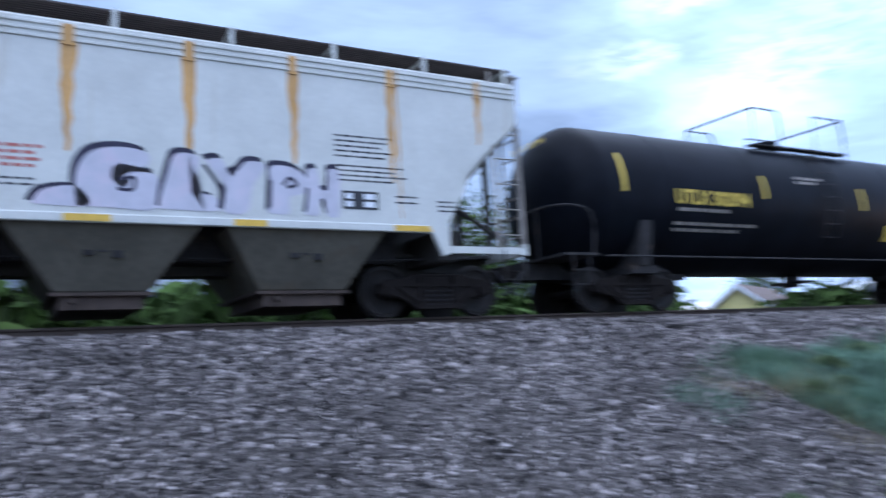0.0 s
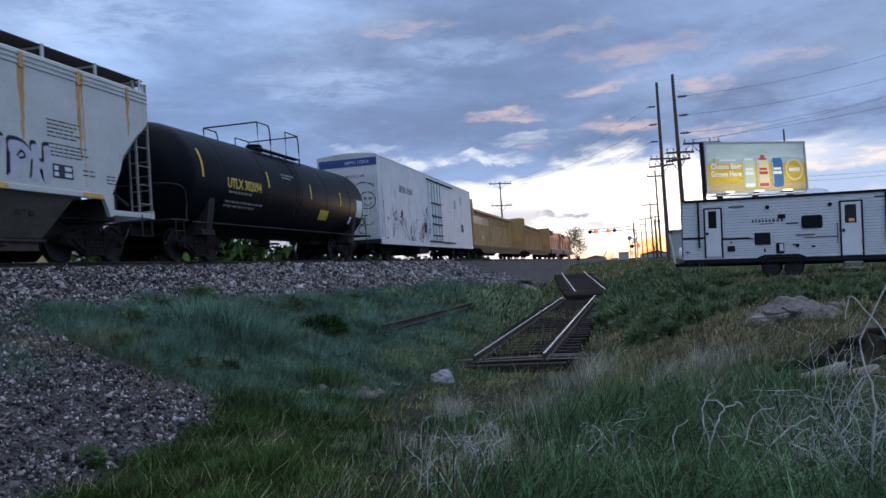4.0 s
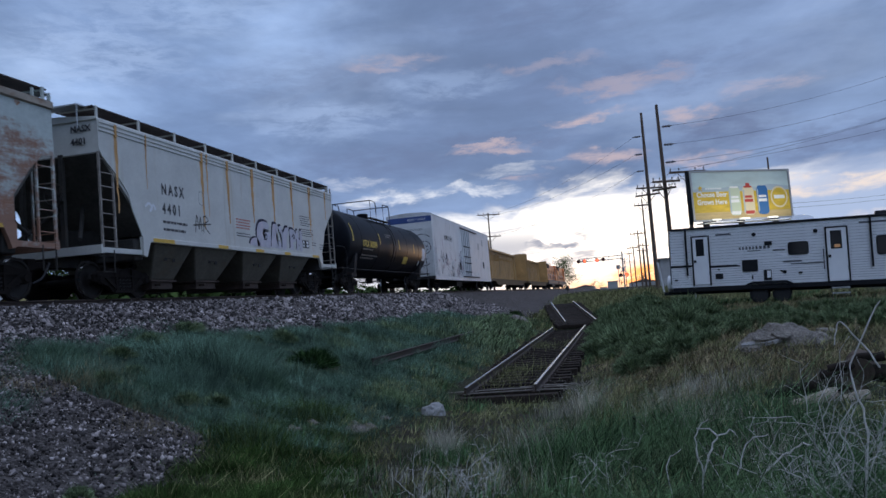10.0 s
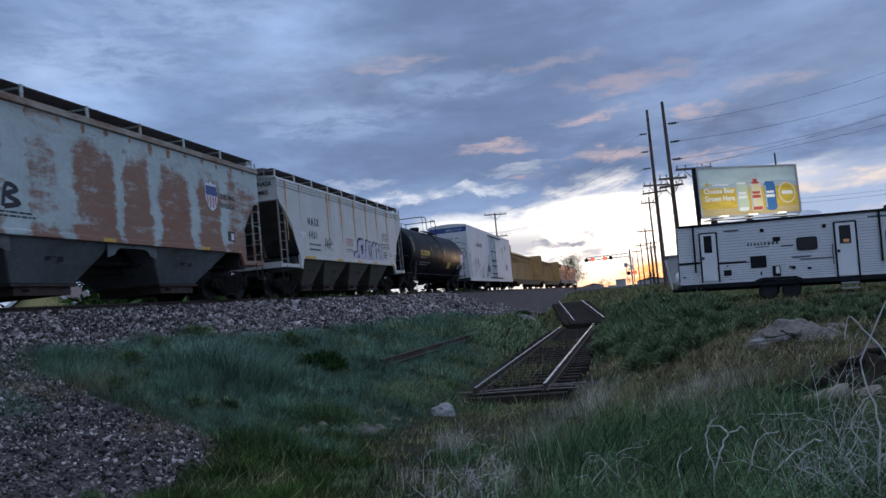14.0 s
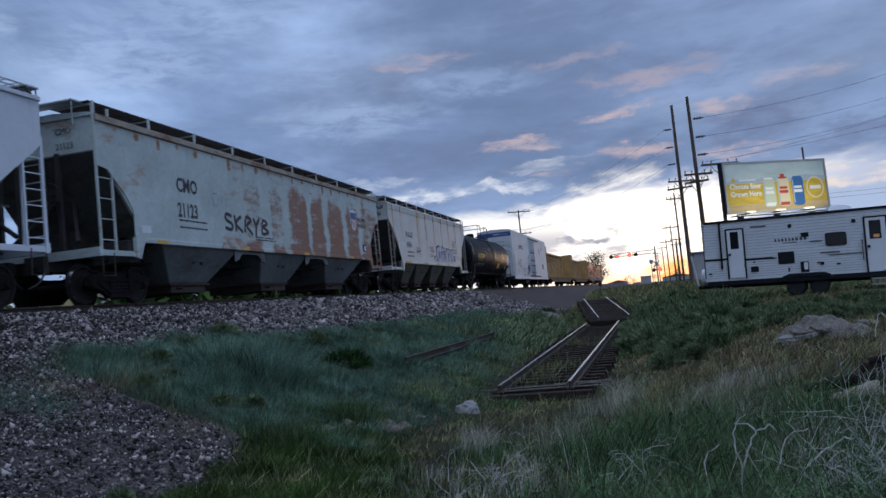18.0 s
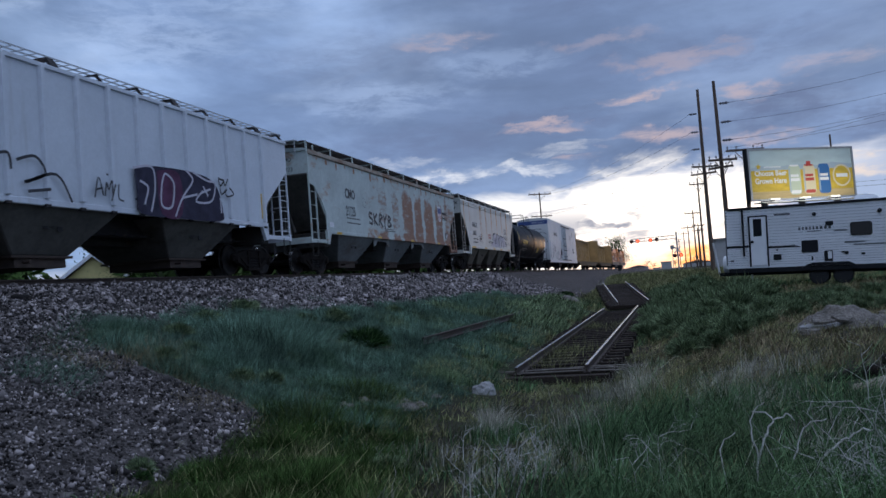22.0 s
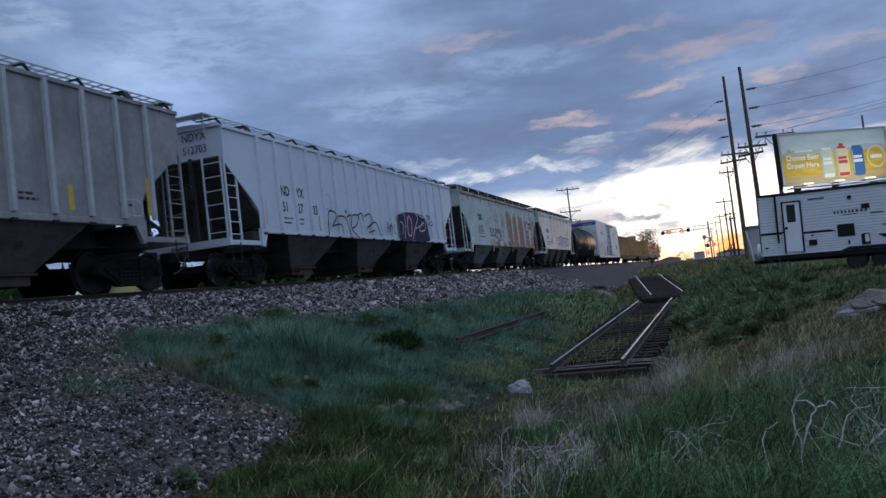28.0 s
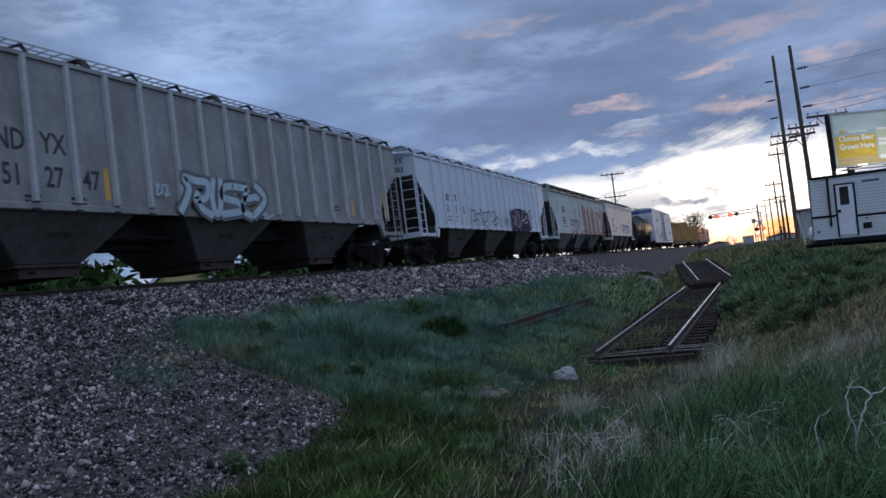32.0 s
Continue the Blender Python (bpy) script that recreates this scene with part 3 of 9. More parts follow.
def lettering(name, words, size, material, parent, place, turn, squeeze=1.0, bold=0.0, label="", align="LEFT"):
    """Flat letters 4 mm thick in the built-in font, as a mesh."""
    cu = bpy.data.curves.new(name, "FONT")
    cu.body, cu.size, cu.extrude, cu.offset, cu.align_x, cu.resolution_u = words, size, 0.002, bold, align, 2
    tmp = bpy.data.objects.new(name, cu)
    scene.collection.objects.link(tmp)
    bpy.context.view_layer.update()
    me = bpy.data.meshes.new_from_object(tmp.evaluated_get(bpy.context.evaluated_depsgraph_get()))
    bpy.data.objects.remove(tmp)
    bpy.data.curves.remove(cu)
    me.transform(Matrix.Diagonal((squeeze, 1, 1, 1)))
    me.materials.clear()
    me.materials.append(material)
    ob = new(name, me)
    ob.parent = parent
    ob.matrix_basis = Matrix.Translation(place) @ Euler([radians(a) for a in turn]).to_matrix().to_4x4()
    if label:
        ob["label"] = label
    return ob


def ribbon(bm, pts, width, x, mat=0, taper=0.0):
    """A painted stroke on an upright side at x, through (y, z) points, 3 mm proud."""
    n = len(pts)
    left, right = [], []
    for i, (y, z) in enumerate(pts):
        a, b = pts[max(i - 1, 0)], pts[min(i + 1, n - 1)]
        dy, dz = b[0] - a[0], b[1] - a[1]
        d = math.hypot(dy, dz) or 1
        w = 0.5 * width * (1 - taper * abs(2 * i / (n - 1) - 1))
        left.append(bm.verts.new((x, y - dz / d * w, z + dy / d * w)))
        right.append(bm.verts.new((x, y + dz / d * w, z - dy / d * w)))
    for i in range(n - 1):
        bm.faces.new((left[i], left[i + 1], right[i + 1], right[i])).material_index = mat


def curve_points(pts, steps=5):
    """A smooth line through points (Catmull-Rom)."""
    out = []
    q = [pts[0]] + list(pts) + [pts[-1]]
    for i in range(1, len(q) - 2):
        for k in range(steps):
            t = k / steps
            out.append(tuple(0.5 * (2 * q[i][j] + (q[i + 1][j] - q[i - 1][j]) * t + (2 * q[i - 1][j] - 5 * q[i][j] + 4 * q[i + 1][j] - q[i + 2][j]) * t * t
                                    + (3 * q[i][j] - q[i - 1][j] - 3 * q[i + 1][j] + q[i + 2][j]) * t ** 3) for j in range(len(pts[0]))))
    out.append(tuple(pts[-1]))
    return out


def table(v, rows):
    return float(np.interp(v, [r[0] for r in rows], [r[1] for r in rows]))


def raw(name, verts, faces, material, smooth=False):
    me = bpy.data.meshes.new(name)
    me.from_pydata(verts, [], faces)
    for m in (material if isinstance(material, (list, tuple)) else [material]):
        me.materials.append(m)
    if smooth:
        me.polygons.foreach_set("use_smooth", [True] * len(me.polygons))
    return new(name, me)


def quick_mesh(name, V, tris, quads, material):
    """A mesh from arrays of vertices, triangles and quads."""
    me = bpy.data.meshes.new(name)
    me.vertices.add(len(V))
    me.vertices.foreach_set("co", V.astype(np.float32).ravel())
    loops = np.concatenate([quads.ravel(), tris.ravel()]).astype(np.int32)
    me.loops.add(len(loops))
    me.loops.foreach_set("vertex_index", loops)
    nq, nt = len(quads), len(tris)
    me.polygons.add(nq + nt)
    start = np.concatenate([np.arange(nq) * 4, nq * 4 + np.arange(nt) * 3]).astype(np.int32)
    me.polygons.foreach_set("loop_start", start)
    me.materials.append(material)
    me.update(calc_edges=True)
    me.validate()
    return me

# ---- ground ----
SWALE = [(-40, -0.2), (0, 0.0), (5, -0.1), (12, -0.55), (17, -0.78), (30, -0.66), (37, -0.50), (45, -0.12), (57, 0.45), (75, 1.05), (110, 1.2), (400, 1.2)]
RIGHT = [(-40, 0.0), (5, 0.0), (17, 0.05), (26, 0.17), (33, 0.26), (40, 0.34), (60, 0.7), (80, 1.05), (110, 1.2), (400, 1.2)]


def smooth01(v):
    v = max(0.0, min(1.0, v))
    return v * v * (3 - 2 * v)


def ground_z(x, y):
    k = smooth01((x + 1.2) / 4.2)
    low = table(y, SWALE) * (1 - k) + table(y, RIGHT) * k
    d = abs(x - TRACK_X)
    bank = 2.02 - max(0.0, d - 1.75) * 0.33
    if x < TRACK_X:
        low = 1.0
        bank = 2.02 - max(0.0, d - 1.75) * 0.5
    k = 0.35
    h = max(k - abs(bank - low), 0.0) / k
    z = max(bank, low) + h * h * k * 0.25
    near = math.exp(-((x * x + y * y) / 900.0))
    bumps = noise.noise((x * 0.45, y * 0.45, 0.3)) * 0.10 + noise.noise((x * 1.4, y * 1.4, 2.1)) * 0.035
    far = smooth01((math.hypot(x, y) - 250) / 400)
    if d < 2.6:
        bumps = 0.0
    return z * (1 - far) + 1.1 * far + bumps * (0.25 + 0.75 * near) * (1 - far)


def axis_steps(fine_lo, fine_hi, step, far_lo, far_hi):
    v = list(np.arange(fine_lo, fine_hi + 1e-6, step))
    s, a = step, fine_hi
    while a < far_hi:
        s *= 1.28
        a += s
        v.append(min(a, far_hi))
    s, a = step, fine_lo
    while a > far_lo:
        s *= 1.28
        a -= s
        v.insert(0, max(a, far_lo))
    return v


def sheet(name, xs, ys, height, material):
    nx = len(xs)
    verts = [(x, y, height(x, y)) for y in ys for x in xs]
    faces = [(j * nx + i, j * nx + i + 1, (j + 1) * nx + i + 1, (j + 1) * nx + i) for j in range(len(ys) - 1) for i in range(nx - 1)]
    return raw(name, verts, faces, material, True)


ground = sheet("ground", axis_steps(-22, 14, 0.4, -3500, 3500), axis_steps(-6, 70, 0.5, -1500, 4500), ground_z, M["soil"])
tagged(ground, "dry soil and thin grass beside a railway embankment", "ground", kind="structure")

BALLAST_EDGE = [(-60, -4.2), (3, -4.3), (7.2, -4.8), (8.3, -4.9), (9.3, -5.1), (9.5, -5.7), (9.6, -7.3), (9.9, -8.4), (10.6, -8.9), (11.7, -9.1), (13.2, -9.3), (15, -9.5), (16.6, -9.0), (18, -8.6), (21, -8.4), (28, -8.5), (38, -8.2), (42, -6.6), (46, -5.2), (60, -5.0), (130, -7.5), (400, -9.5)]


def ballast_edge(y):
    return table(y, BALLAST_EDGE) + noise.noise((0.0, y * 0.5, 4.0)) * 0.25 + noise.noise((0.0, y * 2.1, 7.0)) * 0.25


def ballast_z(x, y):
    e = ballast_edge(y)
    k = smooth01((e - x + 0.5) / 0.9)
    k2 = smooth01((x - (TRACK_X - 4.0)) / 0.6)
    return ground_z(x, y) - 0.12 + 0.17 * min(k, k2) + (noise.noise((x * 5, y * 5, 1)) * 0.03 if abs(x - TRACK_X) > 1.6 else 0)


ballast = sheet("ballast_bank", list(np.arange(-18, -2.6, 0.2)), axis_steps(-20, 40, 0.25, -120, 600), ballast_z, M["ballast_bed"])
tagged(ballast, "grey crushed stone ballast bank under the main track", "ballast", kind="structure")


def loose_stones(name, count, place, size, material, label, seed):
    """Angular eight-sided stones as one mesh."""
    rng = np.random.default_rng(seed)
    base = np.array([(1, 0, 0), (-1, 0, 0), (0, 1, 0), (0, -1, 0), (0, 0, 1), (0, 0, -1)], float)
    tris = np.array([(0, 2, 4), (2, 1, 4), (1, 3, 4), (3, 0, 4), (2, 0, 5), (1, 2, 5), (3, 1, 5), (0, 3, 5)])
    P = place(rng, count)
    n = len(P)
    s = size * rng.lognormal(0, 0.48, n) * np.interp(P[:, 0], [-9.5, -7.0], [1.08, 0.92]) * np.interp(np.hypot(P[:, 0], P[:, 1]), [12, 30], [1.0, 1.7])
    q = rng.normal(size=(n, 4))
    q /= np.linalg.norm(q, axis=1, keepdims=True)
    w, x, y, z = q.T
    R = np.stack([1 - 2 * (y * y + z * z), 2 * (x * y - z * w), 2 * (x * z + y * w), 2 * (x * y + z * w), 1 - 2 * (x * x + z * z), 2 * (y * z - x * w),
                  2 * (x * z - y * w), 2 * (y * z + x * w), 1 - 2 * (x * x + y * y)], 1).reshape(n, 3, 3)
    shape = (base[None] + rng.normal(0, 0.22, (n, 6, 3))) * np.array([0.62, 0.5, 0.36]) * s[:, None, None]
    V = np.einsum("nij,nkj->nki", R, shape) + P[:, None, :]
    F = (tris[None] + (np.arange(n) * 6)[:, None, None]).reshape(-1, 3)
    ob = new(name, quick_mesh(name, V.reshape(-1, 3), F, np.zeros((0, 4), int), material))
    return tagged(ob, label, "gravel", kind="stuff")


BX, BY = np.arange(-18, -2.4, 0.2), np.arange(-22, 60.1, 0.2)
BZ = np.array([[ballast_z(x, y) for x in BX] for y in BY])


def stone_place(rng, count):
    y = -2.5 + 54 * rng.random(count) ** 1.4
    x = rng.uniform(TRACK_X + 1.1, -3.2, count)
    edge = np.interp(y + rng.normal(0, 0.55, count), BY, [ballast_edge(v) for v in BY])
    thin = (x > -8.6) & (rng.random(count) > 0.62) & (np.array([noise.noise((a * 0.8, b * 0.8, 9.0)) for a, b in zip(x, y)]) > -0.15)
    ok = ~thin & (x < edge + rng.normal(0.15, 0.45, count)) & (y > -x * 0.10 - 1.2)
    x, y = x[ok], y[ok]
    j, i = np.clip((y + 22) / 0.2, 0, len(BY) - 1.01), np.clip((x + 18) / 0.2, 0, len(BX) - 1.01)
    j0, i0 = j.astype(int), i.astype(int)
    v, u = j - j0, i - i0
    z = (BZ[j0, i0] * (1 - u) + BZ[j0, i0 + 1] * u) * (1 - v) + (BZ[j0 + 1, i0] * (1 - u) + BZ[j0 + 1, i0 + 1] * u) * v
    return np.stack([x, y, z + rng.uniform(-0.012, 0.026, len(x))], 1)


loose_stones("ballast_stones", 340000, stone_place, 0.031, M["ballast_stone"], "loose grey and pale crushed ballast stones", 5)


# ---- main track ----
def rail_profile(s=1.0):
    half = [(0.076, 0), (0.076, 0.012), (0.012, 0.032), (0.010, 0.118), (0.036, 0.132), (0.037, 0.158), (0.030, 0.168)]
    pts = [(u * s, v * s - 0.168 * s) for u, v in half]
    return pts + [(-u, v) for u, v in pts[::-1]]


def rail_mesh(length, head):
    bm = bmesh.new()
    slab(bm, rail_profile(), 1, 0, length)
    for f in bm.faces:
        c = f.calc_center_median()
        f.material_index = 1 if c.z > -0.004 or (head and c.z > -0.03 and abs(f.normal.x) > 0.5) else 0
    return bm


def main_track():
    t = thing("railway_track", "main line track with polished steel rails on wooden ties", "railway track", (TRACK_X, -60, RAIL_Z), kind="structure")
    for side in (-0.75, 0.75):
        part("rail", rail_mesh(700, False), (M["rail_rust"], M["rail_top"]), t, loc=(side, 0, 0))
    bm = bmesh.new()
    box(bm, (-1.3, -0.11, -0.36), (1.3, 0.11, -0.185))
    bevel(bm, 0.012)
    first = part("tie", bm, M["tie_wood"], t, "dark weathered wooden tie", (0, 60, 0))
    for i in range(1, 240):
        again(first, t, (0, 58 + i * 0.53, random.uniform(-0.01, 0.0)), random.uniform(-0.6, 0.6))


main_track()

# ---- train ----
CARS = []           # (thing, place along the train)
WHEELSETS = []


def wheel_mesh():
    bm = bmesh.new()
    for s in (-1, 1):
        prof = [(0.60, 0.08), (0.66, 0.14), (0.675, 0.30), (0.69, 0.40), (0.685, 0.455), (0.70, 0.485), (0.722, 0.485), (0.735, 0.457), (0.82, 0.445), (0.825, 0.39), (0.80, 0.375), (0.775, 0.30), (0.80, 0.15), (0.84, 0.12), (0.84, 0.06)]
        turned(bm, [(s * u, r) for u, r in prof], 28)
        tube(bm, (s * 0.84, 0, 0), (s * 0.98, 0, 0), 0.085, 12)
        for k in range(3):
            a = k * math.tau / 3
            c = Vector((s * 0.985, math.cos(a) * 0.05, math.sin(a) * 0.05))
            tube(bm, c - Vector((0.01, 0, 0)), c + Vector((0.012, 0, 0)), 0.016, 6)
    tube(bm, (-0.6, 0, 0), (0.6, 0, 0), 0.085, 12)
    for f in bm.faces:
        c = f.calc_center_median()
        r = math.hypot(c.y, c.z)
        f.material_index = 1 if 0.74 < abs(c.x) < 0.82 and r > 0.40 and len(f.verts) == 4 and abs(f.normal.x) < 0.5 else 0
    bm.normal_update()
    return bm


def side_frame_mesh():
    bm = bmesh.new()
    outer = [(-1.13, 0.40), (-1.13, 0.58), (-0.98, 0.66), (-0.72, 0.64), (-0.50, 0.74), (0.50, 0.74), (0.72, 0.64), (0.98, 0.66), (1.13, 0.58), (1.13, 0.40),
             (0.99, 0.36), (0.80, 0.37), (0.60, 0.30), (0.42, 0.12), (-0.42, 0.12), (-0.60, 0.30), (-0.80, 0.37), (-0.99, 0.36)]
    slab(bm, outer, 0, -0.06, 0.06)
    bmesh.ops.bevel(bm, geom=[e for e in bm.edges], offset=0.018, segments=1, affect="EDGES")
    box(bm, (0.055, -1.10, 0.52), (0.10, 1.10, 0.57))
    box(bm, (0.055, -0.42, 0.13), (0.11, 0.42, 0.19))
    box(bm, (0.055, -0.36, 0.17), (0.10, -0.29, 0.72))
    box(bm, (0.055, 0.29, 0.17), (0.10, 0.36, 0.72))
    for s in (-1, 1):
        m = pose(0, s * 0.58, 0.40, s * 34, 0, 0)
        box(bm, (0.05, -0.25, -0.04), (0.10, 0.25, 0.04), 0, m)
    return bm


def spring_mesh():
    bm = bmesh.new()
    for i in range(4):
        y = -0.21 + i * 0.14
        pts = [(0.075 + 0.0 + 0.045 * math.cos(k * 0.9), y + 0.05 * math.sin(k * 0.9), 0.20 + k * 0.0115) for k in range(28)]
        path_tube(bm, pts, 0.014, 5)
    return bm


def bearing_mesh():
    bm = bmesh.new()
    turned(bm, [(-0.10, 0.10), (-0.02, 0.13), (0.07, 0.125), (0.09, 0.09), (0.12, 0.085)], 14)
    return bm


def bolster_mesh():
    bm = bmesh.new()
    box(bm, (-1.05, -0.20, 0.44), (1.05, 0.20, 0.70))
    bevel(bm, 0.03)
    tube(bm, (0, 0, 0.68), (0, 0, 0.86), 0.2, 14)
    box(bm, (-0.9, -0.62, 0.32), (0.9, -0.55, 0.40))
    box(bm, (-0.9, 0.55, 0.32), (0.9, 0.62, 0.40))
    return bm


TRUCK = {}


def truck(car, y, material="brown_steel", x_frame=0.98):
    first = not TRUCK
    if first:
        TRUCK["bolster"] = part("truck", bolster_mesh(), M["brown_steel"], car, "brown rusty two-axle freight truck")
        TRUCK["bolster"].location.y = y
        tr = TRUCK["bolster"]
        TRUCK["frame"] = part("side_frame", side_frame_mesh(), M["brown_steel"], tr, "cast steel side frame")
        TRUCK["wheel"] = part("wheelset", wheel_mesh(), (M["wheel_steel"], M["tread"]), tr, "steel wheels on an axle", smooth=True)
        TRUCK["spring"] = part("spring_nest", spring_mesh(), M["dark_steel"], tr)
        TRUCK["bearing"] = part("bearing_box", bearing_mesh(), M["brown_steel"], tr)
        frames, wheels = [TRUCK["frame"]], [TRUCK["wheel"]]
        springs, bearings = [TRUCK["spring"]], [TRUCK["bearing"]]
    else:
        tr = again(TRUCK["bolster"], car, (0, y, 0))
        frames, wheels, springs, bearings = [], [], [], []
    while len(frames) < 2:
        frames.append(again(TRUCK["frame"], tr, (0, 0, 0)))
        wheels.append(again(TRUCK["wheel"], tr, (0, 0, 0)))
        springs.append(again(TRUCK["spring"], tr, (0, 0, 0)))
    while len(bearings) < 4:
        bearings.append(again(TRUCK["bearing"], tr, (0, 0, 0)))
    for k, s in enumerate((1, -1)):
        frames[k].location = (s * x_frame, 0, 0)
        frames[k].rotation_euler = (0, 0, 0 if s > 0 else math.pi)
        springs[k].location = (s * (x_frame - 0.02), 0, 0)
        springs[k].rotation_euler = (0, 0, 0 if s > 0 else math.pi)
        wheels[k].location = (0, s * 0.93, 0.457)
        WHEELSETS.append((wheels[k], s * 0.93))
        for j, sy in enumerate((1, -1)):
            b = bearings[2 * k + j]
            b.location, b.rotation_euler = (s * x_frame, sy * 0.93, 0.457), (0, 0, 0 if s > 0 else math.pi)
    return tr


def coupler(car, y, s):
    bm = bmesh.new()
    box(bm, (-0.09, y - s * 0.2 - 0.4, 0.76), (0.09, y - s * 0.2 + 0.4, 0.94))
    box(bm, (-0.16, y + s * 0.28 - 0.13, 0.70), (0.16, y + s * 0.28 + 0.13, 1.0))
    bevel(bm, 0.03)
    part("coupler", bm, M["brown_steel"], car, "rusty knuckle coupler")
    bm = bmesh.new()
    path_tube(bm, curve_points([(0.3, y - s * 0.1, 0.9), (0.32, y + s * 0.18, 0.55), (0.25, y + s * 0.42, 0.42)], 4), 0.025, 6)
    part("air_hose", bm, M["black_paint"], car)


def ladder(car, x, y, z0, z1, width, rungs, along="y", material="paint_white", r=0.022, name="ladder", label=""):
    bm = bmesh.new()
    du = Vector((0, width, 0)) if along == "y" else Vector((width, 0, 0))
    a = Vector((x, y, z0))
    up = Vector((0, 0, z1 - z0))
    for o in (Vector((0, 0, 0)), du):
        box(bm, a + o - Vector((r, r, 0)), a + o + up + Vector((r, r, 0)))
    for i in range(rungs):
        p = a + up * ((i + 0.5) / rungs)
        tube(bm, p, p + du, 0.014, 6)
    return part(name, bm, M[material], car, label)


def hopper_car(name, label, y0, half, sill_half, truck_at, style, paint, under, bays, marks, posts=19):
    """A covered hopper: style 'banded' (smooth side with roof bands), 'plain' (smooth with a top chord), 'ribbed' (outside posts)."""
    car = thing(name, label, "hopper car", (TRACK_X, y0, RAIL_Z), group="freight cars of the train")
    CARS.append((car, y0))
    X, ZS, ZT = 1.6, 1.50, 4.20
    ZC = 3.50 if style != "ribbed" else 3.25
    L = half
    cut = {"banded": [(L, ZC), (L - 0.12, 3.32), (L - 0.75, 2.85), (L - 1.05, 2.55), (L - 1.22, 2.1), (sill_half, ZS)],
           "plain": [(L, 3.05), (L - 0.35, 3.0), (L - 0.95, 2.45), (L - 1.2, 2.1), (sill_half, 1.95), (sill_half, ZS)],
           "ribbed": [(L, ZC), (L - 0.1, ZC - 0.12), (L - 1.35, 2.15), (sill_half, 1.95), (sill_half, ZS)]}[style]
    outline = [(-L, ZT), (L, ZT)] + cut + [(-u, v) for u, v in cut[::-1]]
    for s in (1, -1):
        bm = bmesh.new()
        slab(bm, outline, 0, s * X - 0.012, s * X + 0.012)
        part("side_sheet", bm, M[paint], car)
    # load body between the sheets, with slope sheets at the ends
    bm = bmesh.new()
    inner = [(-L + 0.06, ZT), (L - 0.06, ZT), (L - 0.06, 3.42), (sill_half - 0.35, 1.62), (-sill_half + 0.35, 1.62), (-L + 0.06, 3.42)]
    slab(bm, inner, 0, -X + 0.015, X - 0.015)
    part("body", bm, M[paint], car)
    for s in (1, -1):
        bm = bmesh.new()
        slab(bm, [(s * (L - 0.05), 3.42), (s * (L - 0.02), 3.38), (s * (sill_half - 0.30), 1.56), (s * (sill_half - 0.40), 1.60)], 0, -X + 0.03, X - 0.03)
        # dark colour stands in for the shade of the end recess
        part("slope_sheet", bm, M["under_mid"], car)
    # roof
    bm = bmesh.new()
    slab(bm, [(-X - 0.01, ZT), (X + 0.01, ZT), (X - 0.10, ZT + 0.07), (0.55, ZT + 0.16), (-0.55, ZT + 0.16), (-X + 0.10, ZT + 0.07)], 1, -L, L)
    part("roof", bm, M[paint], car)
    bm = bmesh.new()
    box(bm, (-0.42, -L + 0.5, ZT + 0.15), (0.42, L - 0.5, ZT + 0.30))
    bevel(bm, 0.02)
    part("hatch_trough", bm, M[under], car)
    # running boards
    zb = ZT + (0.33 if style != "ribbed" else 0.27)
    x0, x1 = (0.45, 1.50) if style != "ribbed" else (0.80, 1.44)
    for s in (1, -1):
        bm = bmesh.new()
        n = 15 if style != "ribbed" else 4
        bar = 0.05 if style != "ribbed" else 0.016
        for i in range(n):
            xa = x0 + (x1 - x0) * i / (n - 1)
            box(bm, (min(s * xa, s * (xa - bar)), -L - 0.02, zb - 0.03), (max(s * xa, s * (xa - bar)), L + 0.02, zb))
        k = int(2 * L / 0.3)
        for i in range(k + 1):
            y = -L + 2 * L * i / k
            box(bm, (min(s * x0, s * x1), y - 0.008, zb - 0.025), (max(s * x0, s * x1), y + 0.008, zb - 0.005))
        part("running_board", bm, M["board_brown"] if style != "ribbed" else M["galv"], car, "steel grating running board")
    count = 10 if style != "ribbed" else 15
    for s in (1, -1):
        for i in range(count):
            y = -L + 0.12 + (2 * L - 0.24) * i / (count - 1)
            bm = bmesh.new()
            if style != "ribbed":
                box(bm, (s * 1.51 - 0.02, y - 0.035, ZT + 0.03), (s * 1.51 + 0.02, y + 0.035, zb + 0.01))
                box(bm, (min(s * 0.5, s * 1.5), y - 0.02, zb - 0.07), (max(s * 0.5, s * 1.5), y + 0.02, zb - 0.032))
            else:
                slab(bm, [(s * (X - 0.08), ZT + 0.03), (s * (X - 0.03), ZT + 0.05), (s * 1.44, zb - 0.03), (s * 0.8, zb - 0.03), (s * 0.8, zb - 0.06), (s * 1.38, zb - 0.07)], 1, y - (0.10 if i % 3 == 1 else 0.015), y + (0.10 if i % 3 == 1 else 0.015))
            part("board_bracket", bm, M[paint] if style != "ribbed" else M["dark_steel"], car)
    if style == "banded":
        for z in (ZT - 0.10, ZT - 0.20, ZT - 0.30):
            bm = bmesh.new()
            slab(bm, [(X, z), (X + 0.035, z + 0.02), (X + 0.035, z + 0.05), (X, z + 0.07)], 1, -L + 0.02, L - 0.02)
            part("band", bm, M[paint], car)
    if style == "plain":
        bm = bmesh.new()
        slab(bm, [(X, ZT - 0.16), (X + 0.07, ZT - 0.13), (X + 0.07, ZT + 0.01), (X, ZT + 0.03)], 1, -L, L)
        part("top_chord", bm, M["chord_tan"], car, "rust-streaked top chord")
